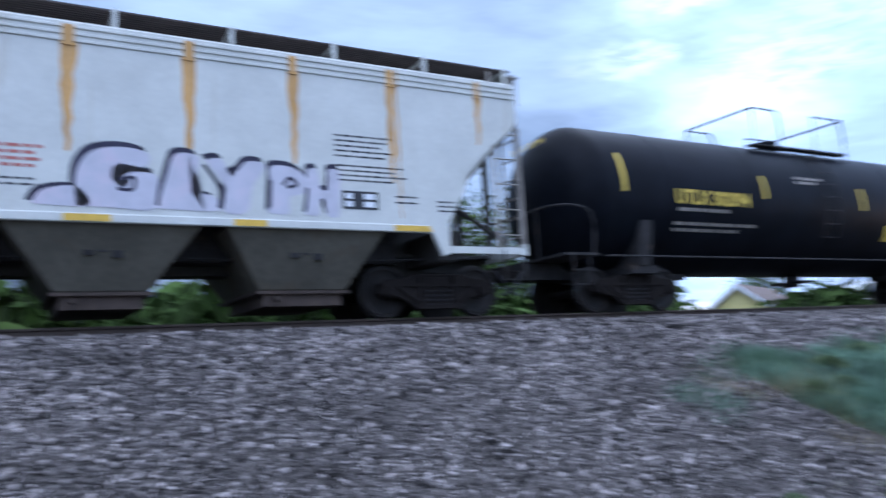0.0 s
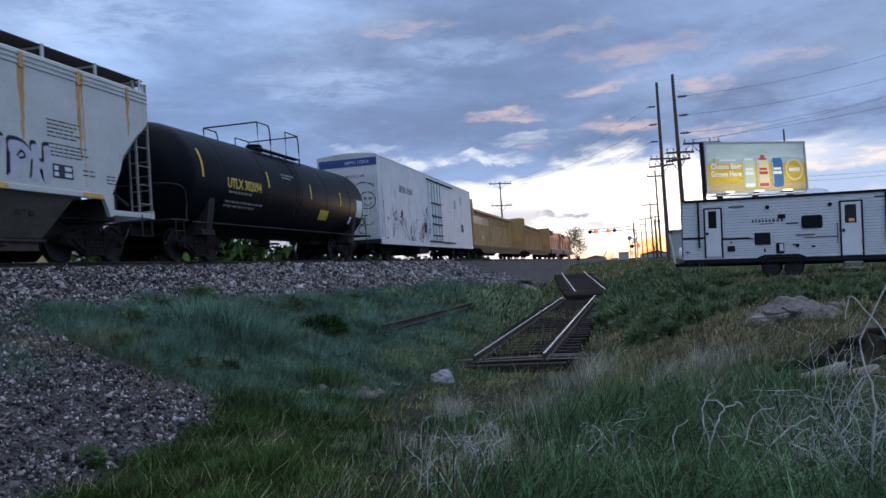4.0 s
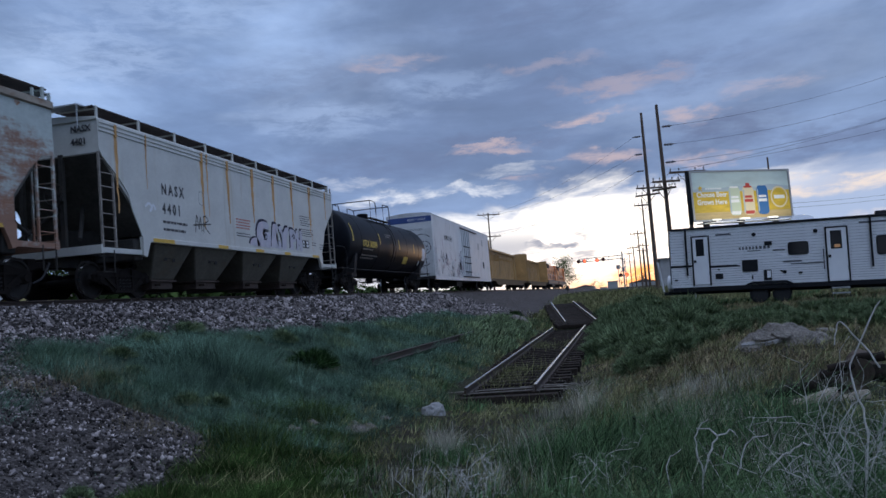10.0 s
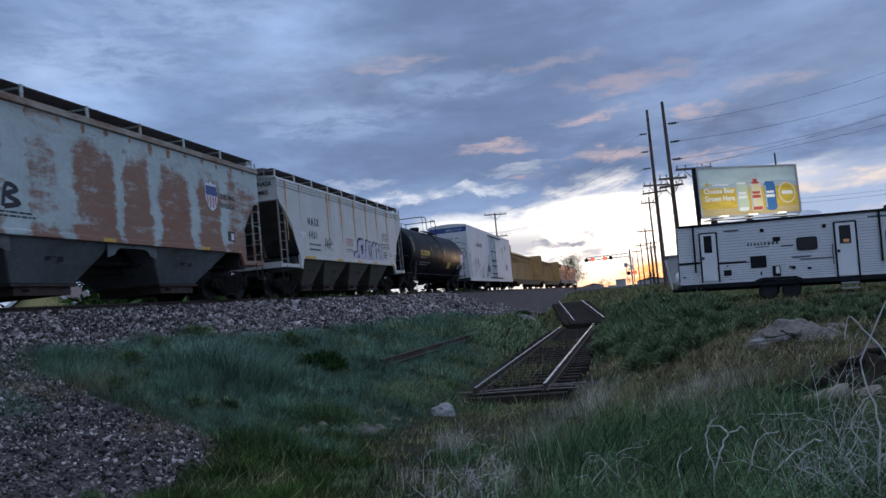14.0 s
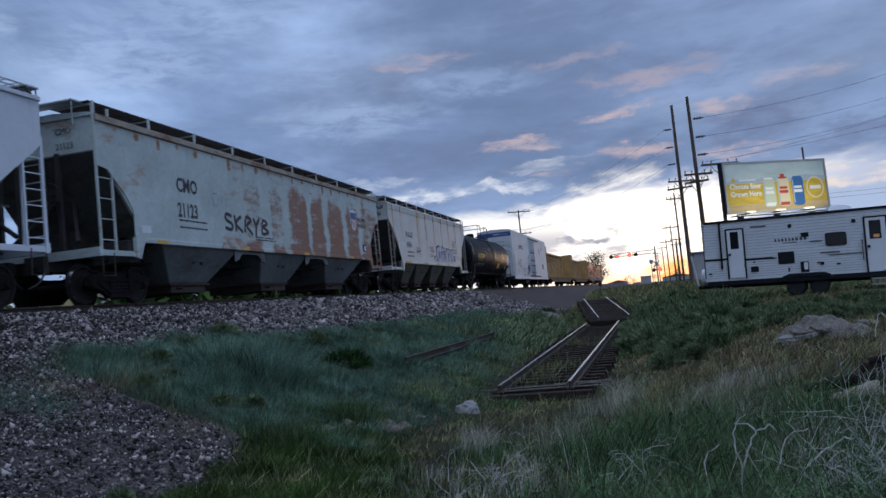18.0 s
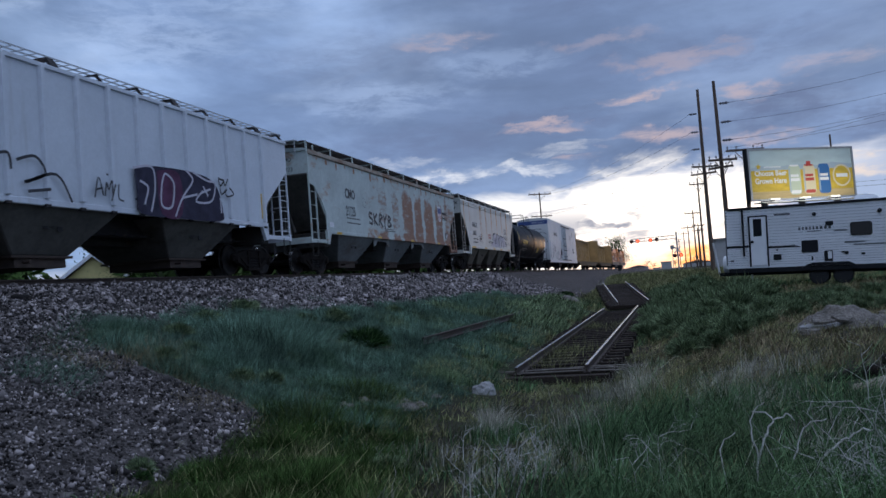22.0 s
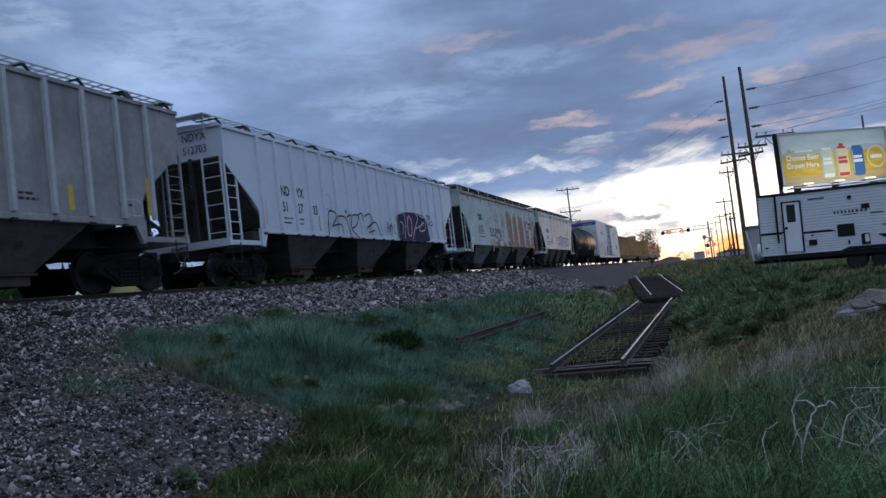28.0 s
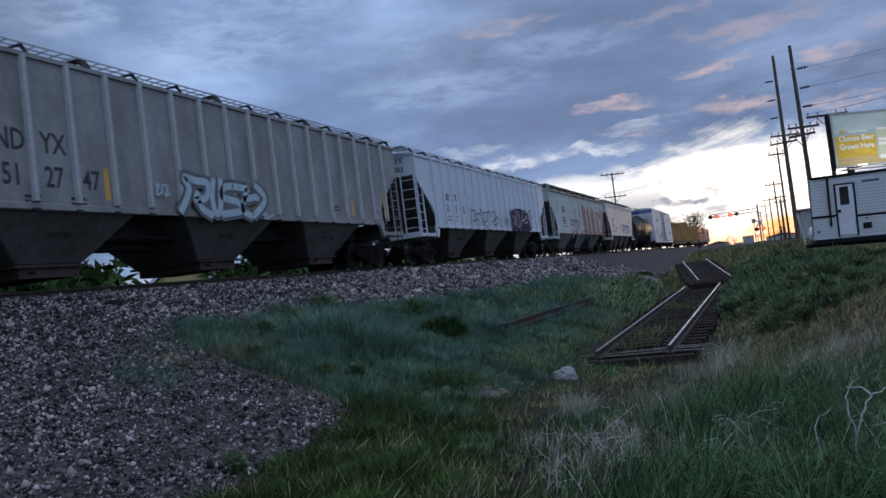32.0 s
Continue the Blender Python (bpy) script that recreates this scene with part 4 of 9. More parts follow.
    if style == "ribbed":
        bm0 = bmesh.new()
        slab(bm0, [(-0.06, 0.0), (0.06, 0.0), (0.045, 0.085), (-0.045, 0.085)], 2, ZS + 0.02, ZT - 0.05)
        bmesh.ops.rotate(bm0, verts=bm0.verts[:], cent=(0, 0, 0), matrix=Matrix.Rotation(radians(-90), 3, "Z"))
        rib = None
        for i in range(posts):
            y = (i - (posts - 1) / 2) * 0.95
            for s in (1, -1):
                if rib is None:
                    rib = part("side_post", bm0, M["post_grey"] if paint == "paint_grey" else M[paint], car, loc=(X + 0.01, y, 0))
                else:
                    again(rib, car, (s * (X + 0.01), y, 0), 0 if s > 0 else 180)
            bm = bmesh.new()
            box(bm, (X - 0.02, y - 0.07, ZS - 0.16), (X + 0.07, y + 0.07, ZS - 0.10))
            part("post_foot", bm, M["dark_steel"], car)
        bm = bmesh.new()
        slab(bm, [(X, ZT - 0.10), (X + 0.06, ZT - 0.08), (X + 0.06, ZT), (X, ZT + 0.02)], 1, -L, L)
        part("top_chord", bm, M[paint], car)
    # side sill
    for s in (1, -1):
        bm = bmesh.new()
        box(bm, (s * X - 0.05, -sill_half, ZS - 0.13), (s * X + 0.03, sill_half, ZS))
        bevel(bm, 0.015)
        part("side_sill", bm, M[paint], car)
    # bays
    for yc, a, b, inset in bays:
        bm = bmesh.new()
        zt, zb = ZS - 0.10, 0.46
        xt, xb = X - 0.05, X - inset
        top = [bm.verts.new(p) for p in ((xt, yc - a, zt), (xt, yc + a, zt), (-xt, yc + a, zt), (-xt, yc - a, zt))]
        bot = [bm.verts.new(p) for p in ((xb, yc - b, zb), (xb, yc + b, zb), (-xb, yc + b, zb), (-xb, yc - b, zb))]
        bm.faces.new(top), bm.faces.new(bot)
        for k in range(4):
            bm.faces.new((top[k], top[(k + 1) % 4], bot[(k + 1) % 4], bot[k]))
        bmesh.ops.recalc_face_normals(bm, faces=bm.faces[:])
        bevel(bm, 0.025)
        # bay colour includes the shade beneath the body
        bay = part("hopper_bay", bm, M[under], car, "grimy sloping discharge bay with shade in its colour")
        for s in (1, -1):
            bm = bmesh.new()
            nx = xt - (xt - xb) * 0.42
            zz = zt - (zt - zb) * 0.42
            for dy, dz in ((-0.28, 0.0), (-0.1, 0.05), (0.1, -0.03)):
                box(bm, (min(s * nx, s * (nx + 0.012)), yc + dy, zz + dz - 0.05), (max(s * nx, s * (nx + 0.012)), yc + dy + 0.14, zz + dz + 0.05))
            part("bay_stencil", bm, M["dark_steel"], bay)
        bm = bmesh.new()
        box(bm, (-xb - 0.05, yc - b - 0.06, zb - 0.05), (xb + 0.05, yc + b + 0.06, zb))
        box(bm, (-xb + 0.1, yc - b * 0.9, zb - 0.24), (xb - 0.02, yc + b * 0.9, zb - 0.05))
        tube(bm, (xb - 0.05, yc - b * 0.6, zb - 0.13), (xb + 0.16, yc - b * 0.6, zb - 0.13), 0.04, 8)
        part("outlet_gate", bm, M["rust_dark"], bay)
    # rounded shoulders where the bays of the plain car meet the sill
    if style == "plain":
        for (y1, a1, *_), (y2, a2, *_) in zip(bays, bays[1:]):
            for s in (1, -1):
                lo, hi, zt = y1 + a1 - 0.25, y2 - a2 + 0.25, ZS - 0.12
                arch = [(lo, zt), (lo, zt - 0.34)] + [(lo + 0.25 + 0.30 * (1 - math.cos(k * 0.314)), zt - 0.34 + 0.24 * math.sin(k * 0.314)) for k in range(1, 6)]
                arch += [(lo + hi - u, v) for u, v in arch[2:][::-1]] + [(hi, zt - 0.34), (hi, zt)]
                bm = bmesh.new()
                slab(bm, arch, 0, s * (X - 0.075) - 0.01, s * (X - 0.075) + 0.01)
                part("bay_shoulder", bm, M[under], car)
    # keel plate and pipes between the bays
    bm = bmesh.new()
    box(bm, (-0.75, -sill_half + 0.6, 0.95), (0.75, sill_half - 0.6, 1.62))
    part("centre_hood", bm, M["dark_steel"], car)
    bm = bmesh.new()
    path_tube(bm, [(0.9, -truck_at - 0.8, 1.05), (0.9, -truck_at + 1.2, 0.98), (0.9, truck_at - 1.2, 0.98), (0.9, truck_at + 0.8, 1.05)], 0.025, 6)
    part("brake_pipe", bm, M["dark_steel"], car)
    # frame: centre sill, end sills, stub posts
    bm = bmesh.new()
    box(bm, (-0.25, -truck_at - 1.5, 0.80), (0.25, truck_at + 1.5, 1.15))
    part("centre_sill", bm, M["under_grey"], car)
    E = L + 0.02
    for s in (1, -1):
        bm = bmesh.new()
        box(bm, (-X, min(s * (E - 0.06), s * (E + 0.06)), 1.02), (X, max(s * (E - 0.06), s * (E + 0.06)), 1.22))
        box(bm, (X - 0.10, min(s * (sill_half - 0.1), s * E), 1.04), (X - 0.02, max(s * (sill_half - 0.1), s * E), 1.16))
        box(bm, (-X + 0.02, min(s * (sill_half - 0.1), s * E), 1.04), (-X + 0.10, max(s * (sill_half - 0.1), s * E), 1.16))
        part("end_sill", bm, M[paint], car)
        bm = bmesh.new()
        box(bm, (-0.55, min(s * (truck_at - 0.9), s * (E - 0.05)), 1.10), (0.55, max(s * (truck_at - 0.9), s * (E - 0.05)), 1.16))
        box(bm, (-0.3, min(s * (truck_at - 0.2), s * (truck_at + 0.2)), 0.82), (0.3, max(s * (truck_at - 0.2), s * (truck_at + 0.2)), 1.1))
        part("shear_plate", bm, M["under_grey"], car)
        bm = bmesh.new()
        box(bm, (-1.5, s * truck_at - 0.18, 0.90), (1.5, s * truck_at + 0.18, 1.45))
        bevel(bm, 0.03)
        part("body_bolster", bm, M["under_grey"], car)
        bm = bmesh.new()
        box(bm, (-0.28, min(s * (truck_at - 2.4), s * (truck_at + 0.6)), 0.86), (0.28, max(s * (truck_at - 2.4), s * (truck_at + 0.6)), 1.75))
        part("centre_web", bm, M["under_grey"], car)
        # posts from the end sill up to the end of the body
        for xx in (-0.55, 0.55):
            bm = bmesh.new()
            box(bm, (xx - 0.05, s * (E - 0.07) - 0.05, 1.2), (xx + 0.05, s * (E - 0.07) + 0.05, 3.45))
            part("end_post", bm, M["under_grey"], car)
        bm = bmesh.new()
        tube(bm, (-0.95, s * (E - 0.07), 1.4), (-0.2, s * (sill_half + 0.3), 2.55), 0.05, 8)
        tube(bm, (0.95, s * (E - 0.07), 1.4), (0.2, s * (sill_half + 0.3), 2.55), 0.05, 8)
        part("end_brace", bm, M["under_grey"], car)
        # jacking pad and corner plate below the side's end
        bm = bmesh.new()
        slab(bm, [(s * (sill_half - 0.38), ZS), (s * (sill_half + 0.02), ZS), (s * (sill_half + 0.02), 1.02), (s * (sill_half - 0.12), 0.98), (s * (sill_half - 0.22), 1.2)], 0, X - 0.06, X + 0.035)
        part("jacking_plate", bm, M[paint], car)
        lad = {"banded": "rust_pale", "plain": paint, "ribbed": paint}[style]
        for sx in (1, -1):
            top = 3.42 if style == "ribbed" or (style == "banded" and s < 0) else 4.42
            ladder(car, sx * (X - 0.02), s * (E - 0.03) - (0.50 if s > 0 else 0), 1.15, top, 0.50, 7, "y", lad, 0.024)
            if style == "ribbed" or s > 0:
                ladder(car, (0.98 if sx > 0 else -X + 0.06), s * (E + 0.05), 1.2, 3.4, 0.56, 6, "x", lad, 0.02, "end_ladder")
            bm = bmesh.new()
            yb = s * (E - 0.24)
            path_tube(bm, [(sx * (X - 0.02), yb - 0.2, 1.1), (sx * (X - 0.02), yb - 0.2, 0.58), (sx * (X - 0.02), yb + 0.2, 0.58), (sx * (X - 0.02), yb + 0.2, 1.1)], 0.018, 6)
            part("step", bm, M["under_grey"], car)
        # roof end platform with rail
        bm = bmesh.new()
        box(bm, (-1.34, min(s * (L - 0.05), s * (L + 0.34)), ZT + 0.285), (1.34, max(s * (L - 0.05), s * (L + 0.34)), ZT + 0.32))
        for xx in (-1.3, 1.3):
            tube(bm, (xx, s * (L + 0.30), ZT - 0.25), (xx, s * (L + 0.30), ZT + 0.30), 0.018, 6)
        part("roof_end_platform", bm, M["galv"], car)
        truck(car, s * truck_at)
        coupler(car, s * (E + 0.28), s)
    # brake wheel on the rear end
    bm = bmesh.new()
    yb = -(E + 0.12)
    ring = [(0.45 + 0.26 * math.cos(a * math.tau / 16), yb, 2.5 + 0.26 * math.sin(a * math.tau / 16)) for a in range(17)]
    path_tube(bm, ring, 0.016, 6)
    for a in range(4):
        tube(bm, (0.45, yb, 2.5), (0.45 + 0.26 * math.cos(a * math.tau / 4), yb, 2.5 + 0.26 * math.sin(a * math.tau / 4)), 0.012, 6)
    box(bm, (0.3, yb + 0.02, 2.35), (0.6, yb + 0.14, 2.65))
    part("brake_wheel", bm, M["under_grey"], car)
    for fn in marks:
        fn(car, X, y0)
    return car


def words(text, y, z, size, material="black_paint", squeeze=1.0, bold=0.0, name="lettering", label=""):
    """Letters on the side that faces +x; y, z: train place of the lower left corner."""
    def put(car, X, y0):
        lettering(name, text, size, M[material], car, (X + 0.016, y - y0, z), (90, 0, 90), squeeze, bold, label)
    return put


def bars(rows, material="black_paint", name="stencil_print"):
    """Unreadable small print: (y, z, length, height) bars."""
    def put(car, X, y0):
        bm = bmesh.new()
        for y, z, l, h in rows:
            k = y
            while k < y + l - 0.02:
                e = min(y + l, k + random.uniform(0.06, 0.22))
                box(bm, (X + 0.013, k - y0, z), (X + 0.016, e - y0, z + h))
                k = e + 0.035
        part(name, bm, M[material], car)
    return put


def panel(y, z, w, h, material, name="marking", off=0.016):
    def put(car, X, y0):
        bm = bmesh.new()
        box(bm, (X + off - 0.004, y - y0, z), (X + off, y + w - y0, z + h))
        part(name, bm, M[material], car)
    return put


A_BAYS = [(20.52 - 16.82, 1.32, 0.72, 0.5), (17.55 - 16.82, 1.32, 0.62, 0.5), (14.58 - 16.82, 1.32, 0.62, 0.5), (12.25 - 16.82, 0.95, 0.55, 0.5)]
WIDE_BAYS = [(-4.95, 1.75, 0.75, 0.62), (0.0, 1.75, 0.75, 0.62), (4.95, 1.75, 0.75, 0.62)]
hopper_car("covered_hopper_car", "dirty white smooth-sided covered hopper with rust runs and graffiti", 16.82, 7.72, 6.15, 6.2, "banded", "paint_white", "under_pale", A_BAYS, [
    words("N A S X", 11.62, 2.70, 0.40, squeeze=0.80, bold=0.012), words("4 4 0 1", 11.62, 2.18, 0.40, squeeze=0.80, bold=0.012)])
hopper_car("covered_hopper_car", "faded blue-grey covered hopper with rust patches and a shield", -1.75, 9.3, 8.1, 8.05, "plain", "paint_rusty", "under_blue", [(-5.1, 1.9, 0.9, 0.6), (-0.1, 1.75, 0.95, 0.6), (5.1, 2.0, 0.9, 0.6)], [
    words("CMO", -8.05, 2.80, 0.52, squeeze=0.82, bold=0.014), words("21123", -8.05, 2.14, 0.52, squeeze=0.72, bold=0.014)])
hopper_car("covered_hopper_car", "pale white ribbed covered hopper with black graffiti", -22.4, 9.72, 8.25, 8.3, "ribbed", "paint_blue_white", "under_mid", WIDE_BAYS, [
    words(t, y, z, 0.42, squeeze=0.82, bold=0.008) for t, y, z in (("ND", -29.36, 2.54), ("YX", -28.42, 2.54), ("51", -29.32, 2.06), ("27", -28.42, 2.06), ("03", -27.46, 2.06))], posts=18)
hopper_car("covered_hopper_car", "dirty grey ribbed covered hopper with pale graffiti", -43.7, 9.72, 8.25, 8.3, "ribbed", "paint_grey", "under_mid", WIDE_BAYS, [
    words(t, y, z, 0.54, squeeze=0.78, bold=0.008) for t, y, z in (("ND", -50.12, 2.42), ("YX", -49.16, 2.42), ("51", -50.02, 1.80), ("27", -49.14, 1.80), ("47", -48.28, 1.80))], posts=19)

# ---- tank car ----
def tank_car(y0):
    car = thing("tank_car", "glossy black tank car with yellow lettering and a railed dome platform", "tank car", (TRACK_X, y0, RAIL_Z), group="freight cars of the train")
    CARS.append((car, y0))
    R, ZC, H = 1.60, 2.42, 7.95
    bm = bmesh.new()
    prof = [(-H + 0.9 - 0.9 * math.cos(a), R * math.sin(a)) for a in [radians(d) for d in (4, 15, 28, 42, 56, 70, 82, 90)]]
    turned(bm, prof + [(0.0, R)] + [(-u, r) for u, r in prof[::-1]], 40, "Y")
    bmesh.ops.translate(bm, verts=bm.verts[:], vec=(0, 0, ZC))
    shell = part("shell", bm, M["tank_black"], car, smooth=True)
    for y in (-5.4, -2.7, 0.05, 2.75, 5.4):
        bm = bmesh.new()
        turned(bm, [(y - 0.02, R - 0.01), (y - 0.02, R + 0.008), (y + 0.02, R + 0.008), (y + 0.02, R - 0.01)], 40, "Y")
        bmesh.ops.translate(bm, verts=bm.verts[:], vec=(0, 0, ZC))
        part("weld_seam", bm, M["tank_black"], shell, smooth=True)
    # dome and platform
    yc = -0.2
    bm = bmesh.new()
    turned(bm, [(ZC + R - 0.08, 0.30), (ZC + R + 0.26, 0.30), (ZC + R + 0.30, 0.26), (ZC + R + 0.32, 0.0001)], 18, "Z")
    bmesh.ops.translate(bm, verts=bm.verts[:], vec=(0, yc, 0))
    part("dome", bm, M["tank_black"], car, "valve dome")
    zp = 3.90
    for lo, hi in (((-1.04, yc - 1.75, zp - 0.04), (-0.80, yc + 1.75, zp)), ((0.80, yc - 1.75, zp - 0.04), (1.04, yc + 1.75, zp))):
        bm = bmesh.new()
        box(bm, lo, hi)
        part("platform_grating", bm, M["dark_steel"], car)
    for s in (1, -1):
        for ya, yb in ((yc - 1.72, yc - 0.75), (yc + 0.55, yc + 1.72)):
            bm = bmesh.new()
            x = s * 1.02
            path_tube(bm, curve_points([(x, yb, zp - 0.3), (x, yb, zp + 0.55), (x, yb - 0.08, zp + 0.83), (x, yb - 0.2, zp + 0.88)], 3) + [(x, ya, zp + 0.88), (x, ya, zp - 0.3)], 0.026, 8)
            part("handrail", bm, M["dark_steel"], car)
    for ya in (yc - 1.72, yc + 1.72):
        bm = bmesh.new()
        tube(bm, (-1.02, ya, zp + 0.88), (1.02, ya, zp + 0.88), 0.026, 8)
        part("handrail", bm, M["dark_steel"], car)
    # ladder from the sill to the platform
    for s in (1, -1):
        bm = bmesh.new()
        for yy in (yc - 0.25, yc + 0.25):
            arc = [(s * (R + 0.10) * math.sin(a), yy, ZC + (R + 0.10) * math.cos(a)) for a in [radians(d) for d in range(38, 128, 10)]]
            path_tube(bm, arc, 0.018, 6)
        for d in range(42, 126, 11):
            a = radians(d)
            tube(bm, (s * (R + 0.10) * math.sin(a), yc - 0.25, ZC + (R + 0.10) * math.cos(a)), (s * (R + 0.10) * math.sin(a), yc + 0.25, ZC + (R + 0.10) * math.cos(a)), 0.012, 6)
        part("ladder", bm, M["dark_steel"], car)
        bm = bmesh.new()
        path_tube(bm, [(s * 1.5, -H + 0.7, 1.05), (s * 1.56, -H + 0.8, 1.05), (s * 1.56, H - 0.8, 1.05), (s * 1.5, H - 0.7, 1.05)], 0.02, 6)
        part("side_handrail", bm, M["dark_steel"], car)
    # stub sills, saddles, end gear
    for s in (1, -1):
        bm = bmesh.new()
        box(bm, (-0.3, min(s * 3.9, s * (H + 0.35)), 0.72), (0.3, max(s * 3.9, s * (H + 0.35)), 1.05))
        box(bm, (-1.3, min(s * 5.7, s * 6.4), 0.74), (1.3, max(s * 5.7, s * 6.4), 0.9))
        part("stub_sill", bm, M["dark_steel"], car)
        bm = bmesh.new()
        slab(bm, [(-1.35, 0.9), (1.35, 0.9), (1.5, 1.8), (1.2, 1.45), (0.6, 0.98), (-0.6, 0.98), (-1.2, 1.45), (-1.5, 1.8)], 1, s * 6.1 - 0.16, s * 6.1 + 0.16)
        part("saddle", bm, M["dark_steel"], car)
        bm = bmesh.new()
        box(bm, (-1.5, min(s * (H - 0.55), s * (H + 0.28)), 1.06), (1.5, max(s * (H - 0.55), s * (H + 0.28)), 1.11))
        part("end_platform", bm, M["dark_steel"], car)
        bm = bmesh.new()
        y = s * (H + 0.25)
        path_tube(bm, curve_points([(1.5, s * (H - 0.4), 1.1), (1.5, s * (H - 0.4), 1.9), (1.35, y, 2.05), (0, y, 2.08), (-1.35, y, 2.05), (-1.5, s * (H - 0.4), 1.9), (-1.5, s * (H - 0.4), 1.1)], 4), 0.022, 6)
        tube(bm, (0.6, y, 1.1), (0.6, y, 2.06), 0.018, 6)
        tube(bm, (-0.6, y, 1.1), (-0.6, y, 2.06), 0.018, 6)
        part("end_rail", bm, M["dark_steel"], car)
        for sx in (1, -1):
            bm = bmesh.new()
            yb = s * (H - 0.1)
            path_tube(bm, [(sx * 1.48, yb - 0.2, 1.08), (sx * 1.48, yb - 0.2, 0.5), (sx * 1.48, yb + 0.2, 0.5), (sx * 1.48, yb + 0.2, 1.08)], 0.018, 6)
            tube(bm, (sx * 1.48, yb - 0.2, 0.78), (sx * 1.48, yb + 0.2, 0.78), 0.014, 6)
            part("step", bm, M["dark_steel"], car)
        truck(car, s * 6.1)
        coupler(car, s * (H + 0.55), s)
    # bottom outlet
    bm = bmesh.new()
    tube(bm, (0, 0.2, 0.92), (0, 0.2, 0.55), 0.2, 12)
    box(bm, (-0.5, -0.05, 0.62), (0.5, 0.45, 0.68))
    part("bottom_outlet", bm, M["dark_steel"], car)

    # lettering follows the shell's curve
    def wrap(ob):
        for v in ob.data.vertices:
            p = ob.matrix_basis @ v.co
            d = p.z - ZC
            off = p.x - R
            a = d / R
            v.co = (math.cos(a) * (R + off), p.y, ZC + math.sin(a) * (R + off))
        ob.matrix_basis = Matrix()

    wrap(lettering("lettering", "UTLX 302094", 0.42, M["yellow_paint"], car, (R + 0.006, -5.3, 2.18), (90, 0, 90), 0.92, 0.012))

    def curved_patch(name, y, z, w, h, mat):
        bm = bmesh.new()
        n = 6
        rows = []
        for i in range(n + 1):
            a = (z + h * i / n - ZC) / R
            rows.append([bm.verts.new((math.cos(a) * (R + 0.006), yy, ZC + math.sin(a) * (R + 0.006))) for yy in (y, y + w)])
        for a, b in zip(rows, rows[1:]):
            bm.faces.new((a[0], a[1], b[1], b[0]))
        part(name, bm, M[mat], car)
    curved_patch("reflective_strip", -6.75, 2.35, 0.10, 0.85, "yellow_paint")
    curved_patch("reflective_strip", -2.55, 2.40, 0.10, 0.55, "yellow_paint")
    curved_patch("reflective_strip", 1.05, 2.28, 0.10, 0.55, "yellow_paint")
    curved_patch("reflective_strip", 4.2, 2.22, 0.09, 0.55, "yellow_paint")
    curved_patch("yellow_plate", 2.1, 1.52, 0.9, 0.42, "yellow_paint")
    curved_patch("white_plate", 6.2, 1.85, 0.75, 0.75, "white_paint")
    curved_patch("small_plate", 5.5, 1.50, 0.25, 0.32, "white_paint")
    for k, (y, z, w) in enumerate(((-5.2, 2.02, 1.3), (-5.3, 1.72, 2.3), (-5.3, 1.58, 2.0), (-1.3, 2.95, 0.9), (-1.3, 2.83, 0.7))):
        q = y
        while q < y + w:
            e = q + random.uniform(0.12, 0.3)
            curved_patch("stencil_bar", q, z, e - q, 0.07, "rust_pale")
            q = e + 0.06
    lettering("lettering", "UTLX 302094", 0.22, M["yellow_paint"], car, (-0.75, -H + 0.17, 3.55), (68, 0, 0), 0.95)
    return car


tank_car(33.8)


